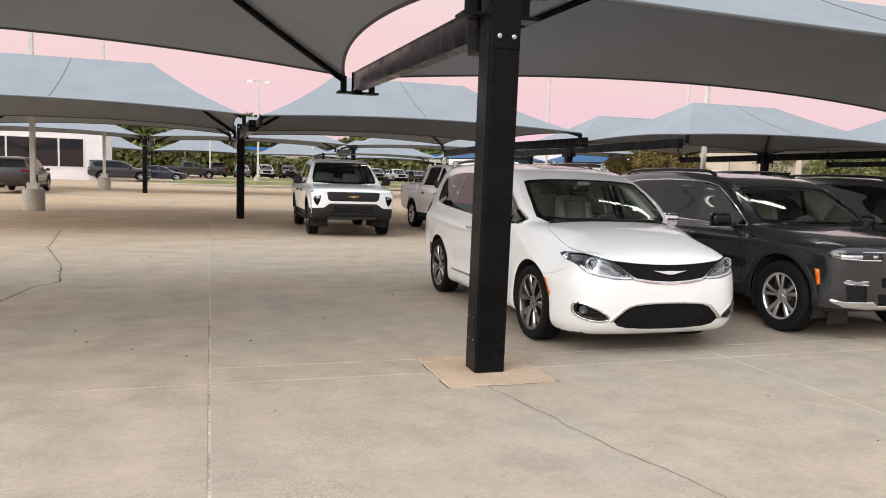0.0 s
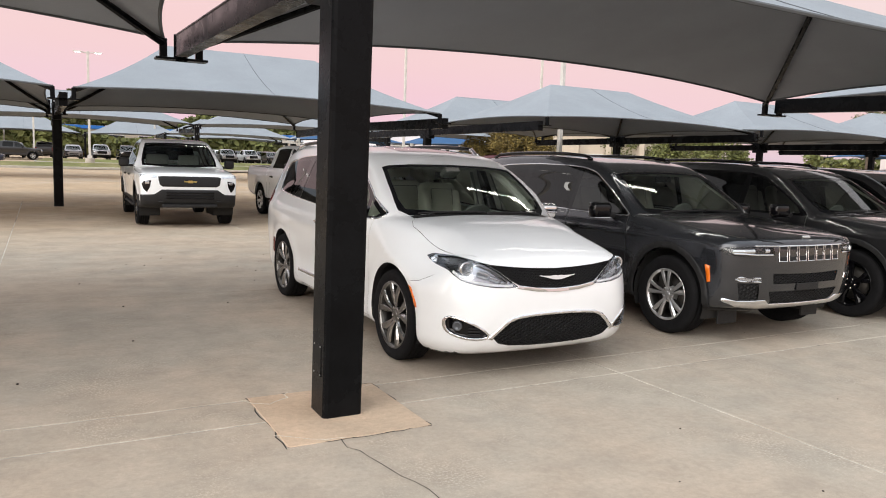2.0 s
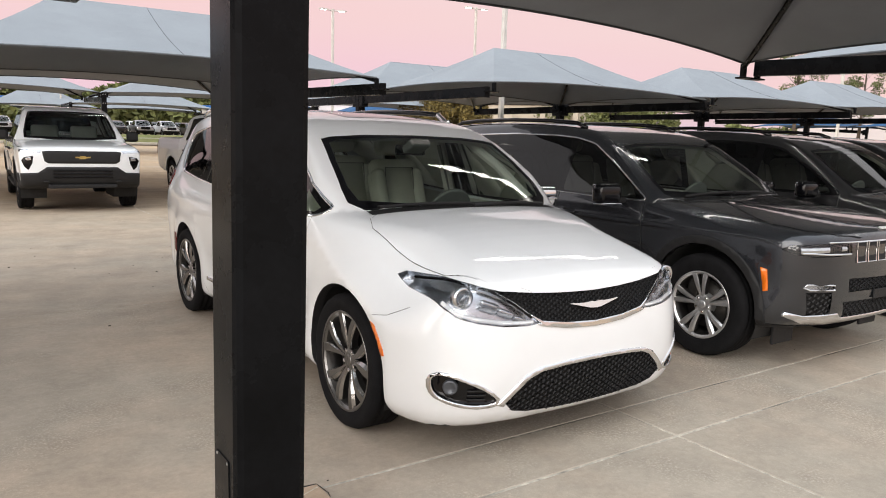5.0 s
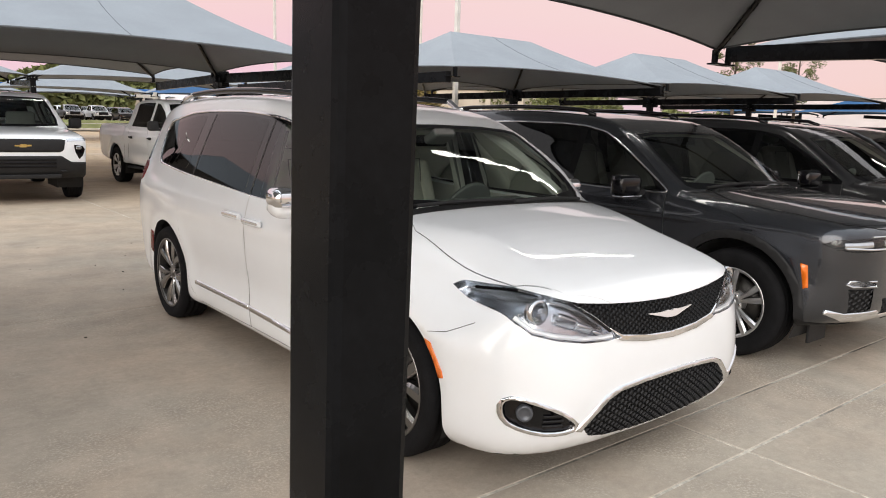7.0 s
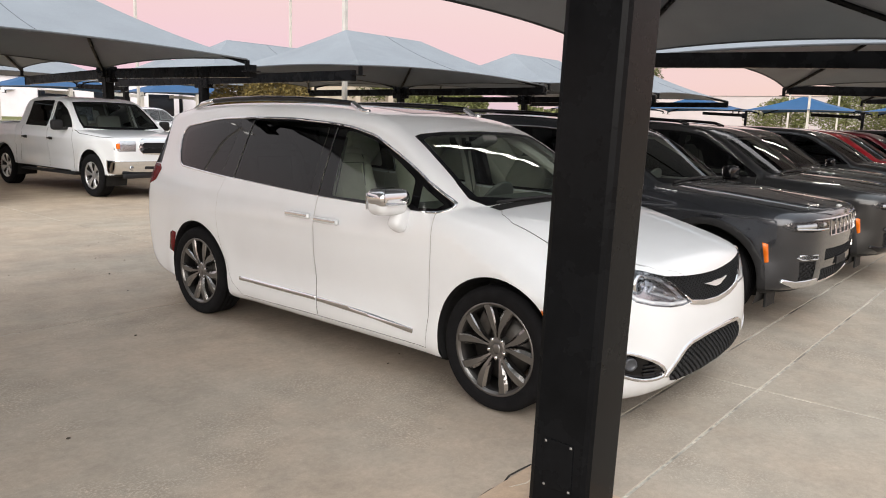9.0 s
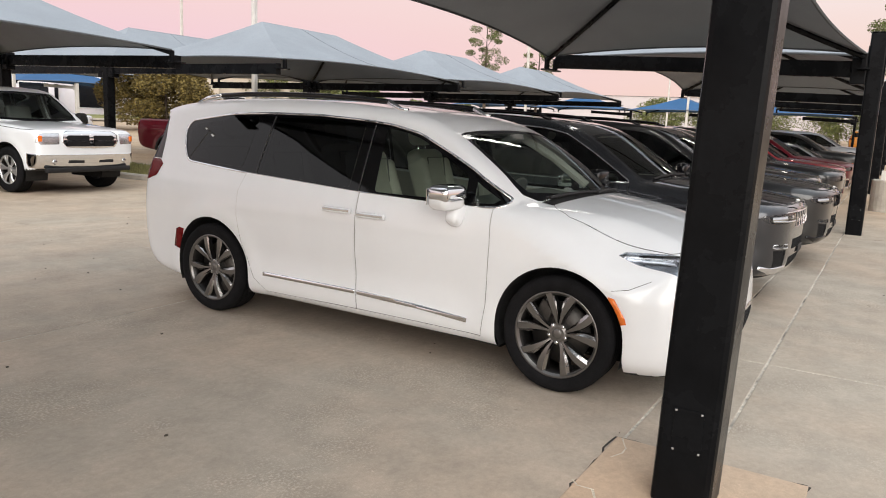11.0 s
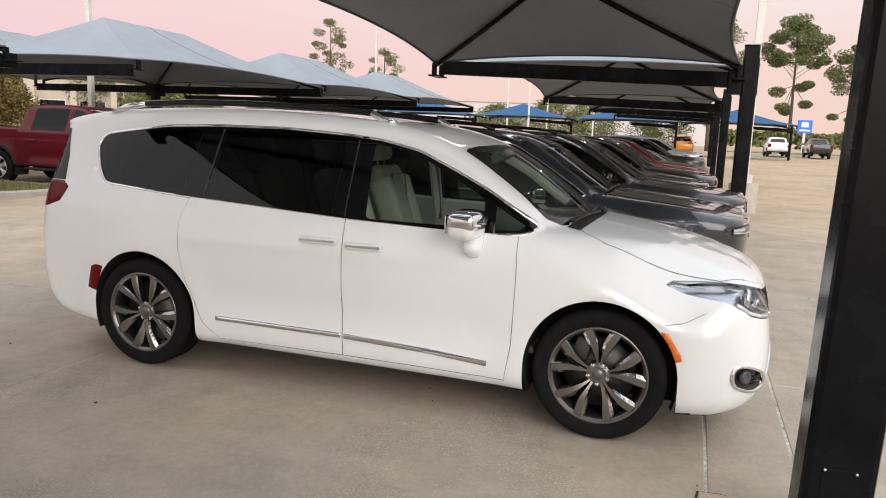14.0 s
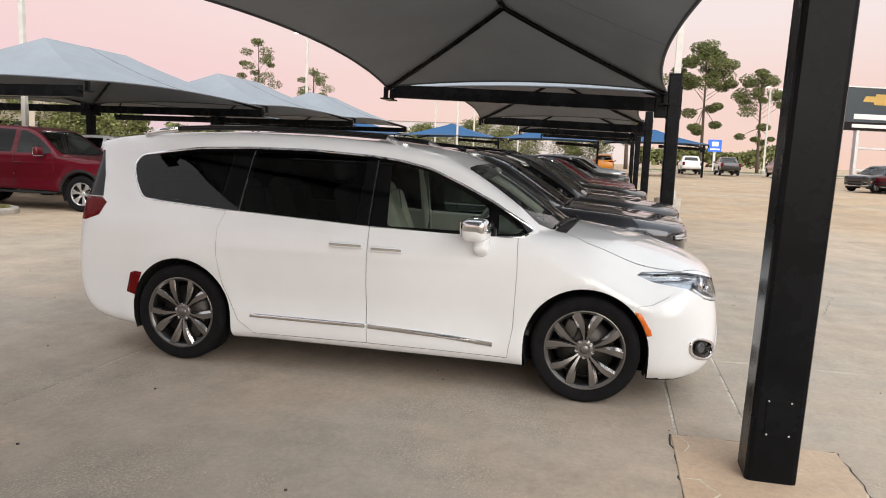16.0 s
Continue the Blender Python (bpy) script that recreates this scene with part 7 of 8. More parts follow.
for x, y, h, hd in ((-9.85, 22.1, 11.0, (1, 0.1)), (-10.2, 43.0, 9.6, (1, 0.1)), (0.1, 61.5, 9.3, (1, 0)), (15.95, 19.95, 11.5, (1, 0)), (15.25, -1.62, 9.5, (0, 1)), (49.0, 23.9, 10.4, (0.3, -1)), (70.8, -16.0, 8.6, (0, 1)), (22.0, 48.0, 10.5, (1, 0)), (33.0, 45.0, 11.5, (1, 0))):
    street_lamp(x, y, h, hd)
for x, y, h in ((-4.0, 83.4, 8.1), (-7.0, 92.0, 8.5), (8.5, 88.0, 8.0), (81.5, 21.3, 8.6), (84.0, 17.0, 7.5), (62.5, 14.5, 6.6), (88.0, 12.0, 8.0), (82.6, -16.4, 9.9)):
    street_lamp(x, y, h, (1, 0.2), 0.5, False, "thin pale street lamp far across the lot")

M_WALL = mat("white_stucco", (0.82, 0.80, 0.84), 0.85, vary=0.06, scale=0.8, fine=0.05, fscale=40, bump=0.15)
M_BEIGE = mat("beige_stucco", (0.50, 0.44, 0.36), 0.85, vary=0.08, scale=0.8)
M_BLUEBAND = mat("blue_fascia", (0.02, 0.16, 0.52), 0.45, vary=0.06, scale=1.5)
M_BLUECLOTH = mat("blue_shade_fabric", (0.025, 0.10, 0.235), 0.85, vary=0.08, scale=0.8, fine=0.1, fscale=200)
M_WINDARK = mat("dark_window_glass", (0.012, 0.013, 0.016), 0.06)
M_FRAMEW = mat("white_window_frame", (0.7, 0.7, 0.7), 0.5)
M_ROOF = mat("grey_roof", (0.25, 0.24, 0.23), 0.9, vary=0.1, scale=1)


def building(x, y, turn, w, d, h, wall, wins, fascia=None, label="white single-storey building", name="building", columns=0):
    """A flat-roofed block; its front faces -y before it is turned. wins: (centre, sill, width, height)."""
    ob = thing(name, pose(x, y, gz(x, y) - 0.1, 0, 0, turn), label, "building")
    part("wall", bx((0, d / 2, h / 2), (w, d, h)), wall, ob)
    part("roof", bx((0, d / 2, h + 0.06), (w + 0.3, d + 0.3, 0.12), 0.02), M_ROOF, ob)
    if fascia:
        part("fascia", bx((0, -0.06, h - fascia[0] / 2 + 0.1), (w + 0.2, 0.5, fascia[0]), 0.03), fascia[1], ob)
    for c, s, ww, hh in wins:
        wn_ = part("window", bx((c, -0.005, s + hh / 2), (ww, 0.03, hh)), M_WINDARK, ob, "dark window")
        fr = bx((c, -0.02, s + hh + 0.04), (ww + 0.16, 0.06, 0.08))
        box(fr, (c, -0.02, s - 0.04), (ww + 0.16, 0.08, 0.08))
        box(fr, (c - ww / 2 - 0.04, -0.02, s + hh / 2), (0.08, 0.06, hh))
        box(fr, (c + ww / 2 + 0.04, -0.02, s + hh / 2), (0.08, 0.06, hh))
        part("frame", fr, M_FRAMEW, wn_)
    for i in range(columns):
        part("column", bx((-w / 2 + (i + 0.5) * w / columns, -1.2, h / 2 - 0.3), (0.5, 0.5, h - 0.6), 0.02), wall, ob)
    return ob


building(-28.2, 62.0, 4, 31.0, 14, 4.6, M_WALL, [(13.0 - 1.94 * i, 1.15, 1.80, 2.35) for i in range(10)], None, "white single-storey building with a row of dark windows")
building(44, 68, -28, 46, 16, 5.2, M_WALL, [(-18 + 5.2 * i, 1.0, 3.4, 2.2) for i in range(8)], (0.8, M_BLUEBAND), "white showroom with a blue fascia band", columns=7)
building(47, 52, -50, 16, 10, 4.6, M_BEIGE, [(-5 + 3.2 * i, 1.1, 2.0, 1.6) for i in range(4)], None, "beige building with square columns", columns=5)
M_FARWALL = mat("pale_warehouse_panels", (0.56, 0.52, 0.53), 0.8, vary=0.05, scale=0.2)
building(155, 40, -80, 90, 30, 7.7, M_FARWALL, [], None, "long white warehouse far behind the lot")
building(30, 118, 0, 70, 18, 4.6, M_BEIGE, [(-30 + 6 * i, 1.0, 4, 2.4) for i in range(11)], (0.5, M_BLUEBAND), "white showroom with a narrow blue fascia far off")
for i in range(5):
    a = -8.0 + i * 9.5
    shade_canopy(62.0, 69.0, a, a + 9.0, 2.9, 4.2, 2.4, 0.3, 0.2, M_BLUECLOTH, "blue hip-shaped shade cloth far across the lot")
    canopy_support(65.5, a, [4.0], 3.0, 2.4, 0.2, label="dark post under a blue shade cloth")
for i in range(4):
    a = 24.0 + i * 10.0
    shade_canopy(a, a + 9.6, 78, 84, 2.9, 4.3, 3.0, 0.3, 0.2, M_BLUECLOTH if i > 1 else None, "hip-shaped shade cloth far across the lot")
    canopy_support(a, 79, [4.5], 3.0, 2.5, 0.2)
for i in range(4):
    a = 6.0 + i * 11.8
    if i == 0:
        shade_canopy(a, a + 11.3, 61.5, 67.5, 3.0, 4.5, 3.4, 0.3, 0.2)
        canopy_support(a, 62.0, [5.0], 3.05, 2.6, 0.22)
    else:
        shade_canopy(a, a + 11.3, 61.5, 67.5, 3.0, 4.2, 3.4, 0.3, 0.2, M_BLUECLOTH, "blue hip-shaped shade cloth far across the lot")
        for b in (a, a + 5.6):
            canopy_support(b, 62.0, [5.0], 3.05, 2.6, 0.28, label="white square post under a blue shade cloth", steel=M_WPAINT)
for i in range(7):
    a = -22.0 + i * 11.5
    shade_canopy(a, a + 11.0, 86, 92, 3.0, 4.6, 3.4, 0.3, 0.2)
    canopy_support(a, 86.5, [5.0], 3.2, 2.6, 0.22)

# kerbed islands with grass
M_GRASS = mat("dry_lawn", (0.16, 0.17, 0.06), 0.95, vary=0.35, scale=0.7, fine=0.3, fscale=30, stain=(0.22, 0.20, 0.09), bump=0.5)
M_BLADE = mat("grass_blades", (0.21, 0.195, 0.075), 0.9, island=0.45)


def island(x0, x1, y0, y1, r, label, blades=0, bank=0.0):
    """A raised strip of lawn with a rounded concrete kerb."""
    pts = []
    for cx, cy, a0 in ((x1 - r, y1 - r, 0), (x0 + r, y1 - r, 90), (x0 + r, y0 + r, 180), (x1 - r, y0 + r, 270)):
        for k in range(7):
            a = radians(a0 + 15 * k)
            pts.append((cx + r * math.cos(a), cy + r * math.sin(a)))
    ob = thing("planting_island", pose((x0 + x1) / 2, (y0 + y1) / 2, 0), label, "planting island")
    mx, my = (x0 + x1) / 2, (y0 + y1) / 2
    bm = bmesh.new()
    inner = grow(pts, -0.16)
    prof = ((pts, -0.03), (pts, 0.10), (grow(pts, -0.03), 0.135), (grow(pts, -0.13), 0.135), (inner, 0.06))
    loops = [[bm.verts.new((a - mx, b - my, gz(a, b) + z)) for a, b in pl] for pl, z in prof]
    n = len(pts)
    for A, B in zip(loops, loops[1:]):
        for i in range(n):
            bm.faces.new((A[i], A[(i + 1) % n], B[(i + 1) % n], B[i]))
    part("kerb", bm, M_KERB, ob, "rounded concrete kerb")
    bm = bmesh.new()
    low = [bm.verts.new((a - mx, b - my, gz(a, b) + 0.10)) for a, b in inner]
    if bank:        # the lawn rises to a low bank
        top = [bm.verts.new((a - mx, b - my, gz(a, b) + 0.10 + bank)) for a, b in grow(inner, -0.8)]
        for i in range(n):
            bm.faces.new((low[i], low[(i + 1) % n], top[(i + 1) % n], top[i]))
        bm.faces.new(top)
    else:
        bm.faces.new(low)
    part("lawn", bm, M_GRASS, ob, "dry short grass")
    if blades:
        rnd = random.Random(7)
        vs, fs = [], []
        for i in range(blades):
            a, b = rnd.uniform(x0 + 0.2, x1 - 0.2), rnd.uniform(y0 + 0.2, y1 - 0.2)
            if not in_poly(inner, a, b):
                continue
            hgt, an = rnd.uniform(0.05, 0.12), rnd.uniform(0, math.tau)
            k = len(vs)
            z = gz(a, b) + 0.095
            vs += [(a - mx - 0.012 * math.cos(an), b - my - 0.012 * math.sin(an), z), (a - mx + 0.012 * math.cos(an), b - my + 0.012 * math.sin(an), z), (a - mx + rnd.uniform(-0.05, 0.05), b - my + rnd.uniform(-0.05, 0.05), z + hgt)]
            fs.append((k, k + 1, k + 2))
        me = bpy.data.meshes.new("grass")
        me.from_pydata(vs, [], fs)
        me.materials.append(M_BLADE)
        g_ = new("grass", me)
        g_.parent = ob
        tagged(g_, kind="stuff")
    return ob


island(6.05, 8.55, 12.9, 19.0, 0.9, "kerbed island with short dry grass between the parking rows", 9000)
island(-7.5, 70.0, 56.0, 59.0, 1.2, "long kerbed strip of dry lawn beside the lane", 0, 0.30)
island(-4.0, 60.0, 73.0, 76.0, 1.2, "long kerbed strip of dry lawn beside the road", 0, 0.30)
island(81.5, 92.0, -60.0, -2.0, 2.0, "broad kerbed strip of lawn along the street")

# trees
M_BARK = mat("tree_bark", (0.10, 0.075, 0.055), 0.95, vary=0.3, scale=5, fine=0.3, fscale=40, bump=0.6)
M_PINE = mat("pine_needles", (0.13, 0.15, 0.05), 0.8, island=0.5)
M_AUTUMN = mat("autumn_leaves", (0.150, 0.112, 0.030), 0.8, island=0.65)
M_LEAF = mat("green_leaves", (0.14, 0.155, 0.05), 0.8, island=0.5)


def tree(x, y, h, crown, n, leaf, material, label, seed, clear=0.35, name="tree", clumps=14, flat=0.8, tuft=(0.30, 0.52), low=0):
    """A tapered trunk with limbs that end in clumps of small leaves."""
    rnd = random.Random(seed)
    z0 = gz(x, y) - 0.1
    ob = thing(name, pose(x, y, z0), label, "tree", "trees round the lot")
    lean = (rnd.uniform(-0.03, 0.03) * h, rnd.uniform(-0.03, 0.03) * h)
    spine = lambda t: Vector((lean[0] * t + 0.05 * h * 0.1 * math.sin(5 * t + seed), lean[1] * t, h * 0.97 * t))
    r0 = 0.013 * h + 0.06
    part("trunk", tb([spine(k / 8) for k in range(9)], [r0 * (1 - 0.85 * k / 8) for k in range(9)], 8), M_BARK, ob, "", True)
    vs, fs = [], []
    for c in range(clumps):
        t = clear + (1 - clear) * (c + 0.5) / clumps
        if c < low:         # a few lone branches below the crown
            t = clear * (0.55 + 0.40 * c / low)
        a = c * 2.4 + rnd.uniform(-0.5, 0.5)
        prof = math.sin(math.pi * min(1, max(0.08, (t - clear) / (1 - clear) * 0.85 + 0.15))) ** 0.7
        reach = crown * (prof if c >= low else 0.8) * rnd.uniform(0.45, 1.0)
        p0 = spine(max(clear * 0.9, t - 0.10))
        p1 = spine(t) + Vector((math.cos(a) * reach, math.sin(a) * reach, rnd.uniform(-0.02, 0.05) * h))
        part("limb", tb([p0, p0.lerp(p1, 0.5) + Vector((0, 0, 0.03 * reach)), p1], [r0 * 0.32 * (1.1 - t), r0 * 0.22 * (1.1 - t), 0.02], 5), M_BARK, ob)
        rc = crown * rnd.uniform(*tuft) * (1 if c >= low else 0.7)
        for i in range(n // clumps):
            while True:
                q = Vector((rnd.uniform(-1, 1), rnd.uniform(-1, 1), rnd.uniform(-1, 1)))
                if 0.15 < q.length < 1:
                    break
            q = p1 + Vector((q.x * rc, q.y * rc, q.z * rc * flat))
            u = Vector((rnd.uniform(-1, 1), rnd.uniform(-1, 1), rnd.uniform(-0.6, 0.6))).normalized() * leaf * rnd.uniform(0.6, 1.3)
            w = u.cross(Vector((rnd.uniform(-1, 1), rnd.uniform(-1, 1), rnd.uniform(-1, 1)))).normalized() * leaf * 0.5
            k = len(vs)
            vs += [tuple(q - u * 0.5), tuple(q + w * 0.5), tuple(q + u * 0.5), tuple(q - w * 0.5)]
            fs.append((k, k + 1, k + 2, k + 3))
    me = bpy.data.meshes.new("crown")
    me.from_pydata(vs, [], fs)
    me.materials.append(material)
    cr = new("crown", me)
    cr.parent = ob
    return ob


tree(89.3, -1.5, 16.5, 3.8, 15000, 0.27, M_PINE, "tall pine with a broad tufted crown", 6, 0.45, "pine_tree", 34, 0.65, (0.24, 0.42), 4)
tree(89.2, -10.4, 15.0, 3.7, 19000, 0.27, M_PINE, "tall pine with a bare trunk and a tufted crown", 1, 0.60, "pine_tree", 34, 0.62, (0.22, 0.40), 6)
tree(88.0, -16.7, 12.2, 3.3, 11000, 0.25, M_PINE, "slender pine with sparse tufts", 2, 0.52, "pine_tree", 28, 0.6, (0.18, 0.36), 6)
tree(60.8, 34.0, 11.6, 2.2, 4500, 0.18, M_PINE, "tall pine with a tufted crown behind the canopies", 3, 0.5, "pine_tree", 18, 0.6, (0.2, 0.36))
tree(62.9, 29.4, 9.4, 2.2, 4000, 0.18, M_PINE, "tall pine with a tufted crown behind the canopies", 4, 0.45, "pine_tree", 18, 0.6, (0.2, 0.36))
tree(27.2, 39.6, 4.6, 3.3, 26000, 0.20, M_AUTUMN, "low broad tree with brown autumn leaves", 5, 0.18, "autumn_tree", 22, 0.7)
for i, (x, y, h, c) in enumerate(((50.0, 50.5, 5.2, 3.5), (56.0, 46.0, 4.6, 3.0), (112, 22, 6.0, 4.5), (113, 15, 6.6, 4.5), (110, 30, 5.0, 4.0), (104, 5, 6.2, 4.0), (46.0, 42.0, 4.6, 3.0))):
    tree(x, y, h, c, 7000, 0.34, M_LEAF, "bushy green tree beyond the lot", 20 + i, 0.15, "tree", 16, 0.8)


def woods(x0, x1, y, h, n, seed, turn=0.0):
    rnd = random.Random(seed)
    vs, fs = [], []
    for i in range(n):
        t = rnd.random()
        x = x0 + (x1 - x0) * t
        top = h * (0.75 + 0.25 * math.sin(x * 0.21 + seed) * math.sin(x * 0.083 + 1))
        q = Vector((x, y + rnd.uniform(-3, 3), gz(x, y) + top * rnd.random() ** 0.6))
        u = Vector((rnd.uniform(-1, 1), rnd.uniform(-1, 1), rnd.uniform(-0.8, 0.8))).normalized() * rnd.uniform(0.4, 0.9)
        w = u.cross(Vector((rnd.uniform(-1, 1), rnd.uniform(-1, 1), rnd.uniform(-1, 1)))).normalized() * 0.4
        k = len(vs)
        vs += [tuple(q - u), tuple(q + w), tuple(q + u), tuple(q - w)]
        fs.append((k, k + 1, k + 2, k + 3))
    r = Matrix.Rotation(radians(turn), 4, "Z")
    me = bpy.data.meshes.new("far_woods")
    me.from_pydata([tuple(r @ Vector(v)) for v in vs], [], fs)
    me.materials.append(M_LEAF)
    return tagged(new("far_woods", me), "dense green woods along the far edge", "woods", kind="stuff")


woods(-60, 50, 132, 11, 16000, 1)
woods(-24, 30, 112, 5.2, 9000, 3)
woods(-60, 90, 170, 6, 9000, 2, -75)

# signs
M_SIGN = mat("dark_sign_face", (0.02, 0.035, 0.045), 0.3, vary=0.1, scale=1)
M_SIGNBLUE = emit("blue_sign_face", (0.03, 0.12, 0.55), 0.6)
M_SIGNW = emit("white_sign_mark", (0.9, 0.9, 0.9), 0.5)


def pylon_sign():
    ob = thing("pylon_sign", look((0, 0, 0), (0, 0, -1)), "dark pylon sign with a gold emblem on grey legs", "sign")
    ob.matrix_world = pose(55.2, -18.9, gz(55, -19), 0, 0, -70)
    part("cabinet", bx((0, 0, 5.75), (5.6, 0.6, 3.1), 0.05), M_SIGN, ob, "dark green-black cabinet")
    part("rim", bx((0, -0.02, 7.33), (5.8, 0.66, 0.10), 0.02), M_GALV, ob)
    part("lower_panel", bx((0, -0.33, 4.52), (5.5, 0.04, 0.55)), M_GLOSSBLACK, ob)
    bm = bmesh.new()
    out = [(-1.5, -0.05), (-1.3, 0.35), (-0.55, 0.35), (-0.5, 0.52), (0.55, 0.52), (0.6, 0.35), (1.5, 0.35), (1.3, -0.05), (0.6, -0.08), (0.5, -0.27), (-0.6, -0.27), (-0.65, -0.08)]
    f_ = bm.faces.new([bm.verts.new((a, -0.34, 6.35 + b)) for a, b in out])
    bmesh.ops.solidify(bm, geom=[f_], thickness=0.06)
    part("emblem", bm, M_GOLD, ob, "gold emblem as a plain shape")
    part("name_bar", bx((0, -0.33, 5.20), (4.2, 0.05, 0.38), 0.01), M_FRAMEW, ob, "pale bar")
    part("name_bar", bx((0, -0.36, 4.52), (4.4, 0.02, 0.26), 0.01), M_FRAMEW, ob, "pale bar")
    for x in (-1.5, 1.5):
        part("leg", bx((x, 0, 2.1), (0.28, 0.4, 4.3), 0.03), M_GALV, ob, "grey steel leg")
    for z in (1.3, 2.9):
        part("crossbar", bx((0, 0, z), (3.0, 0.25, 0.16), 0.02), M_GALV, ob)
    return ob


pylon_sign()
ob_s = thing("small_sign", pose(103.2, -13.6, gz(103, -13), 0, 0, -85), "blue square sign with white marks on a pole", "sign")
part("panel", bx((0, 0, 3.4), (1.8, 0.3, 1.7), 0.05), M_SIGNBLUE, ob_s)
part("mark", bx((0, -0.17, 3.65), (0.85, 0.03, 0.6), 0.01), M_SIGNW, ob_s)
part("name_bar", bx((0, -0.17, 2.92), (1.25, 0.03, 0.18), 0.01), M_SIGNW, ob_s)
part("pole", bx((0, 0, 1.25), (0.3, 0.3, 2.7), 0.02), M_GALV, ob_s)

# ---- lot slabs, the pad under the post, joints and cracks ----
XS = [0.55 + 4.55 * k for k in range(-5, 12)]
YS = [-1.05 + 4.57 * k for k in range(-3, 6)]
M_FILL = mat("joint_filler", (0.56, 0.53, 0.46), 0.9, vary=0.30, scale=2.0, fine=0.35, fscale=25, stain=(0.10, 0.09, 0.075))


def slab(x0, x1, y0, y1):
    g, b = 0.006, 0.006
    q = [(x0 + g, y0 + g), (x1 - g, y0 + g), (x1 - g, y1 - g), (x0 + g, y1 - g)]
    t = [(x0 + g + b, y0 + g + b), (x1 - g - b, y0 + g + b), (x1 - g - b, y1 - g - b), (x0 + g + b, y1 - g - b)]
    v = [(x, y, gz(x, y) - 0.04) for x, y in q] + [(x, y, gz(x, y) - 0.005) for x, y in q] + [(x, y, gz(x, y)) for x, y in t]
    f = [(8, 9, 10, 11)] + [(4 + i, 4 + (i + 1) % 4, 8 + (i + 1) % 4, 8 + i) for i in range(4)] + [(i, (i + 1) % 4, 4 + (i + 1) % 4, 4 + i) for i in range(4)]
    me = bpy.data.meshes.new("slab")
    me.from_pydata(v, [], f)
    me.materials.append(M_SLAB)
    o = new("slab", me)
    o.parent = ground


for x0, x1 in zip(XS, XS[1:]):
    for y0, y1 in zip(YS, YS[1:]):
        if abs(y0 + 1.05) < 0.01 and x0 > -4.5:
            slab(x0, x1, y0, -0.60)
            slab(x0, x1, -0.60, y1)
        else:
            slab(x0, x1, y0, y1)
bm = bmesh.new()
for x in XS:
    for y0, y1 in zip(YS, YS[1:]):
        bm.faces.new([bm.verts.new((a, b, gz(a, b) - 0.0040)) for a, b in ((x - 0.012, y0), (x + 0.012, y0), (x + 0.012, y1), (x - 0.012, y1))])
for y in YS + [-0.60]:
    for x0, x1 in zip(XS, XS[1:]):
        if y == -0.60 and x0 < -4.5:
            continue
        bm.faces.new([bm.verts.new((a, b, gz(a, b) - 0.0035)) for a, b in ((x0, y - 0.012), (x1, y - 0.012), (x1, y + 0.012), (x0, y + 0.012))])
part("joint_filler", bm, M_FILL, ground, "worn pale filler in the slab joints")
part("pad", bx((-1.835, -1.035, -0.012), (0.90, 0.94, 0.036), 0.006), M_PAD, ground, "rust-tinted concrete pad round the post")


def crack(pts, w, seed, name="crack", material=None, lift=0.002):
    """A thin jagged line of broken concrete."""
    rnd = random.Random(seed)
    fine = []
    for (a, b), (c, d) in zip(pts, pts[1:]):
        n = max(2, int(math.hypot(c - a, d - b) / 0.09))
        for k in range(n):
            t = k / n
            fine.append((a + (c - a) * t + rnd.uniform(-0.018, 0.018), b + (d - b) * t + rnd.uniform(-0.018, 0.018)))
    fine.append(pts[-1])
    ws = [w * rnd.uniform(0.35, 1.2) for _ in fine]
    L = strip(fine, 1.0)
    n = len(fine)
    bm = bmesh.new()
    A = [bm.verts.new((fine[i][0] + (L[i][0] - fine[i][0]) * ws[i], fine[i][1] + (L[i][1] - fine[i][1]) * ws[i], gz(*fine[i]) + lift)) for i in range(n)]
    B = [bm.verts.new((fine[i][0] - (L[i][0] - fine[i][0]) * ws[i], fine[i][1] - (L[i][1] - fine[i][1]) * ws[i], gz(*fine[i]) + lift)) for i in range(n)]
    for i in range(n - 1):
        bm.faces.new((A[i], A[i + 1], B[i + 1], B[i]))
    part(name, bm, material or M_CRACK, ground)


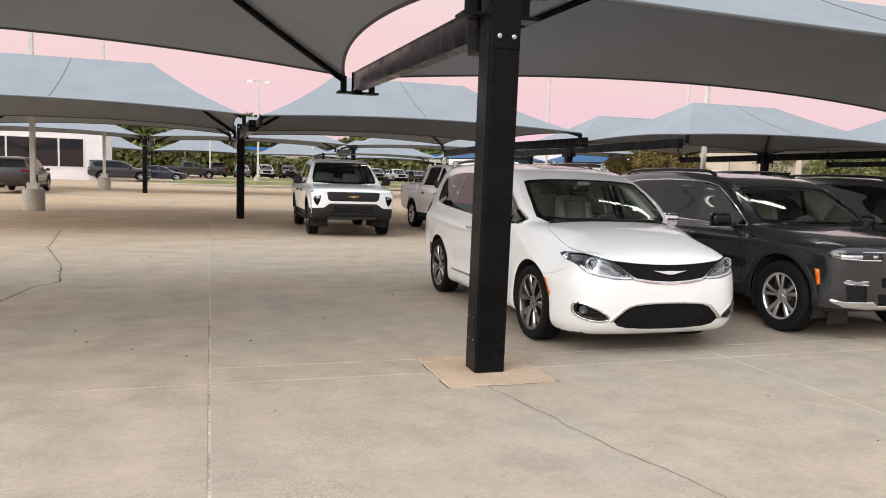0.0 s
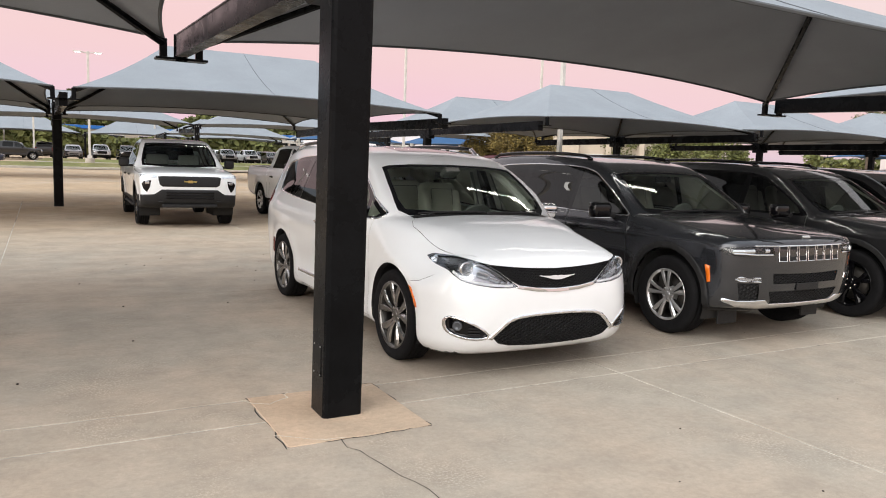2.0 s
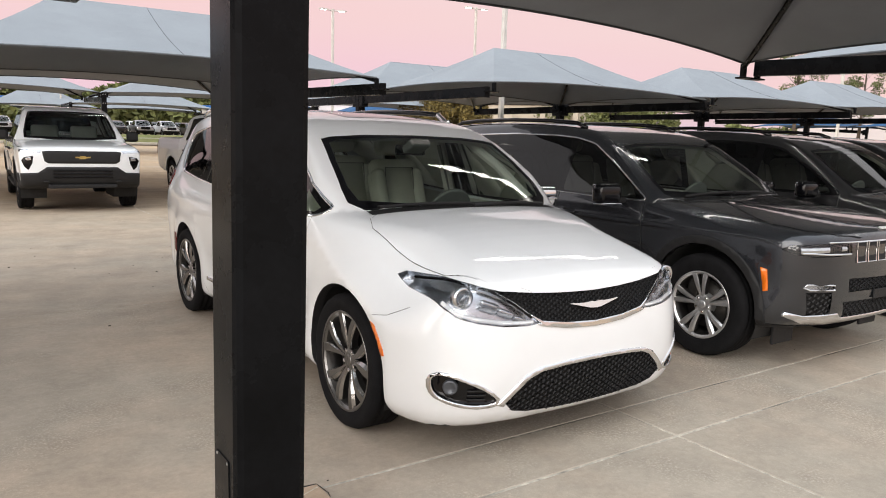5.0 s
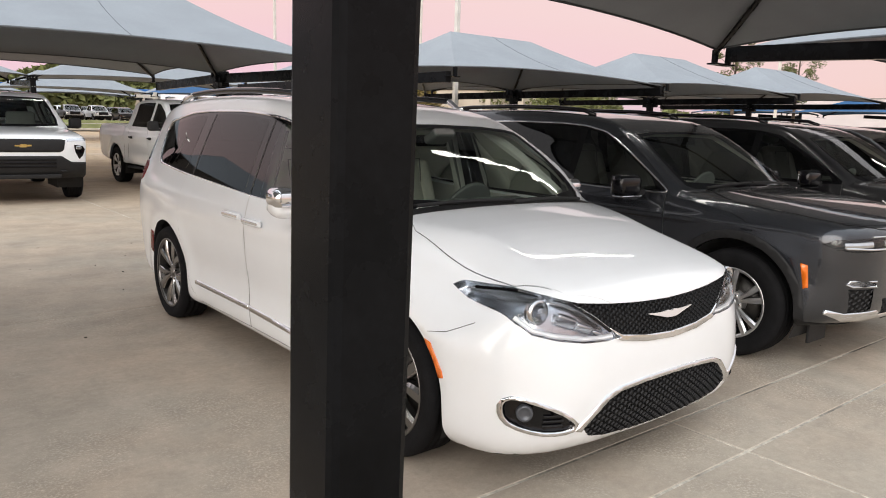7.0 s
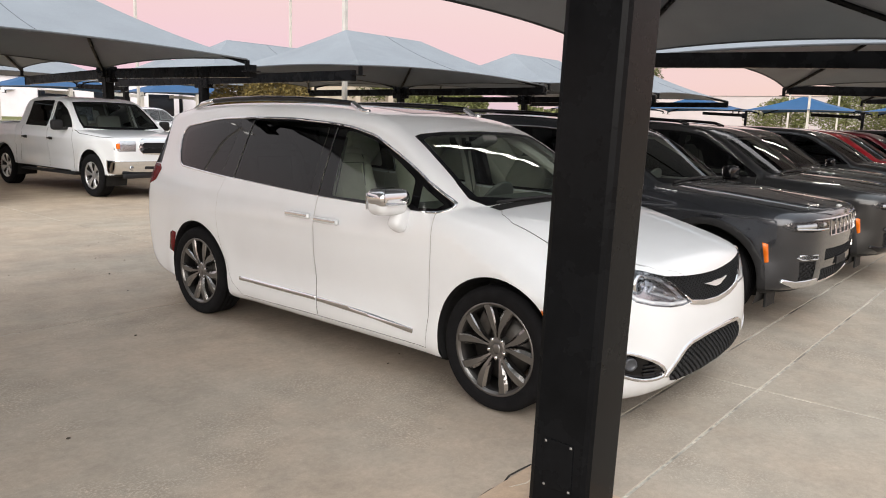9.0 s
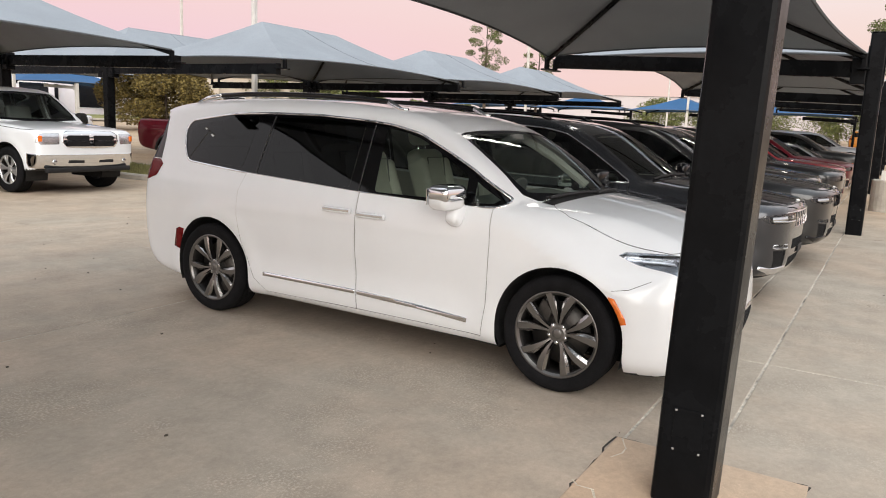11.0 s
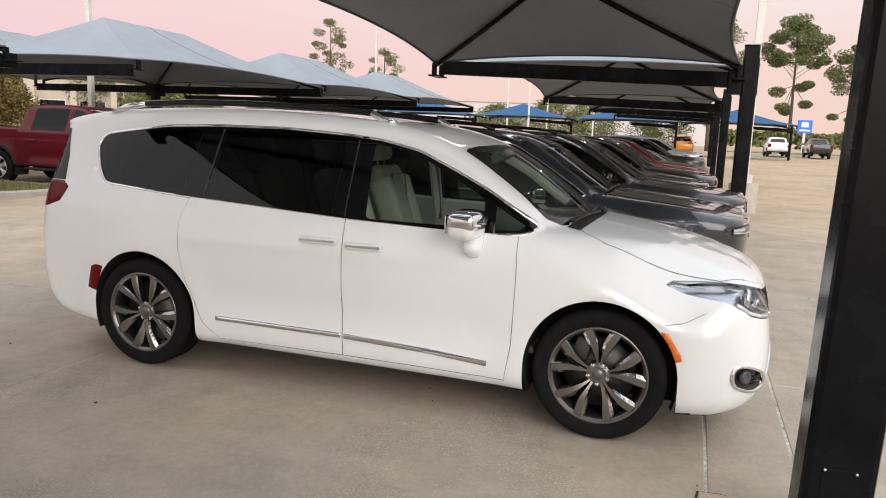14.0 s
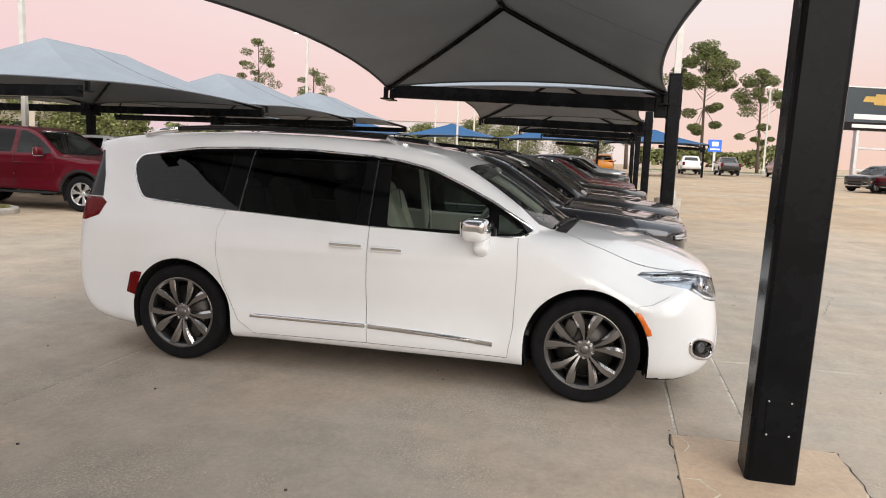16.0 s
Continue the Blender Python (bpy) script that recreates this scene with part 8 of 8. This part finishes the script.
crack([(-8.2, 1.2), (-6.9, 2.2), (-6.29, 2.85), (-6.18, 4.03), (-5.96, 4.42), (-6.26, 6.37), (-6.98, 9.14), (-7.63, 14.36)], 0.022, 1)
crack([(-1.99, -1.52), (-1.85, -2.2), (-1.70, -2.95), (-1.54, -3.52), (-1.50, -4.6)], 0.0055, 2)
crack([(-2.29, -0.57), (-1.385, -0.56)], 0.012, 3)
crack([(-2.29, -1.51), (-2.29, -0.57)], 0.010, 4)
crack([(-2.29, -1.51), (-1.385, -1.51)], 0.012, 5)
crack([(-1.385, -1.51), (-1.385, -0.56)], 0.008, 6)
crack([(-2.28, -0.66), (-2.10, -0.72), (-2.02, -0.60)], 0.006, 7)
crack([(-1.40, -0.62), (-1.55, -0.70), (-1.62, -0.60)], 0.007, 8)
crack([(9.0, -1.5), (9.9, -2.2), (10.1, -2.9)], 0.01, 9)
crack([(3.2, -2.6), (4.4, -3.0), (5.6, -2.7)], 0.006, 10)
# pale, freshly broken edges of the concrete round the pad
M_CHIP = mat("broken_concrete", (0.62, 0.56, 0.46), 0.95, vary=0.25, scale=20, fine=0.3, fscale=120)
for k, pts in enumerate(([(-2.34, -0.60), (-2.20, -0.76), (-2.05, -0.66), (-2.00, -0.55)], [(-2.31, -1.30), (-2.20, -1.40), (-2.06, -1.49), (-1.95, -1.50)], [(-1.40, -0.58), (-1.52, -0.66), (-1.66, -0.62)])):
    crack(pts, 0.013, 40 + k, "broken_edge", M_CHIP, 0.0075)
# small stones and leaves on the slabs
random.seed(11)
M_BIT = mat("litter_bits", (0.06, 0.05, 0.04), 0.9, island=0.6)
bm = bmesh.new()
for i in range(130):
    x, y = random.uniform(-8, 6), random.uniform(-5, 9)
    bmesh.ops.create_icosphere(bm, subdivisions=1, radius=random.uniform(0.004, 0.013), matrix=Matrix.Translation((x, y, 0.004)) @ Matrix.Diagonal((1, random.uniform(0.5, 1), 0.5, 1)))
tagged(mesh_ob("gravel_bits", bm, M_BIT), "small dark stones and leaf bits on the concrete", "litter", kind="stuff")
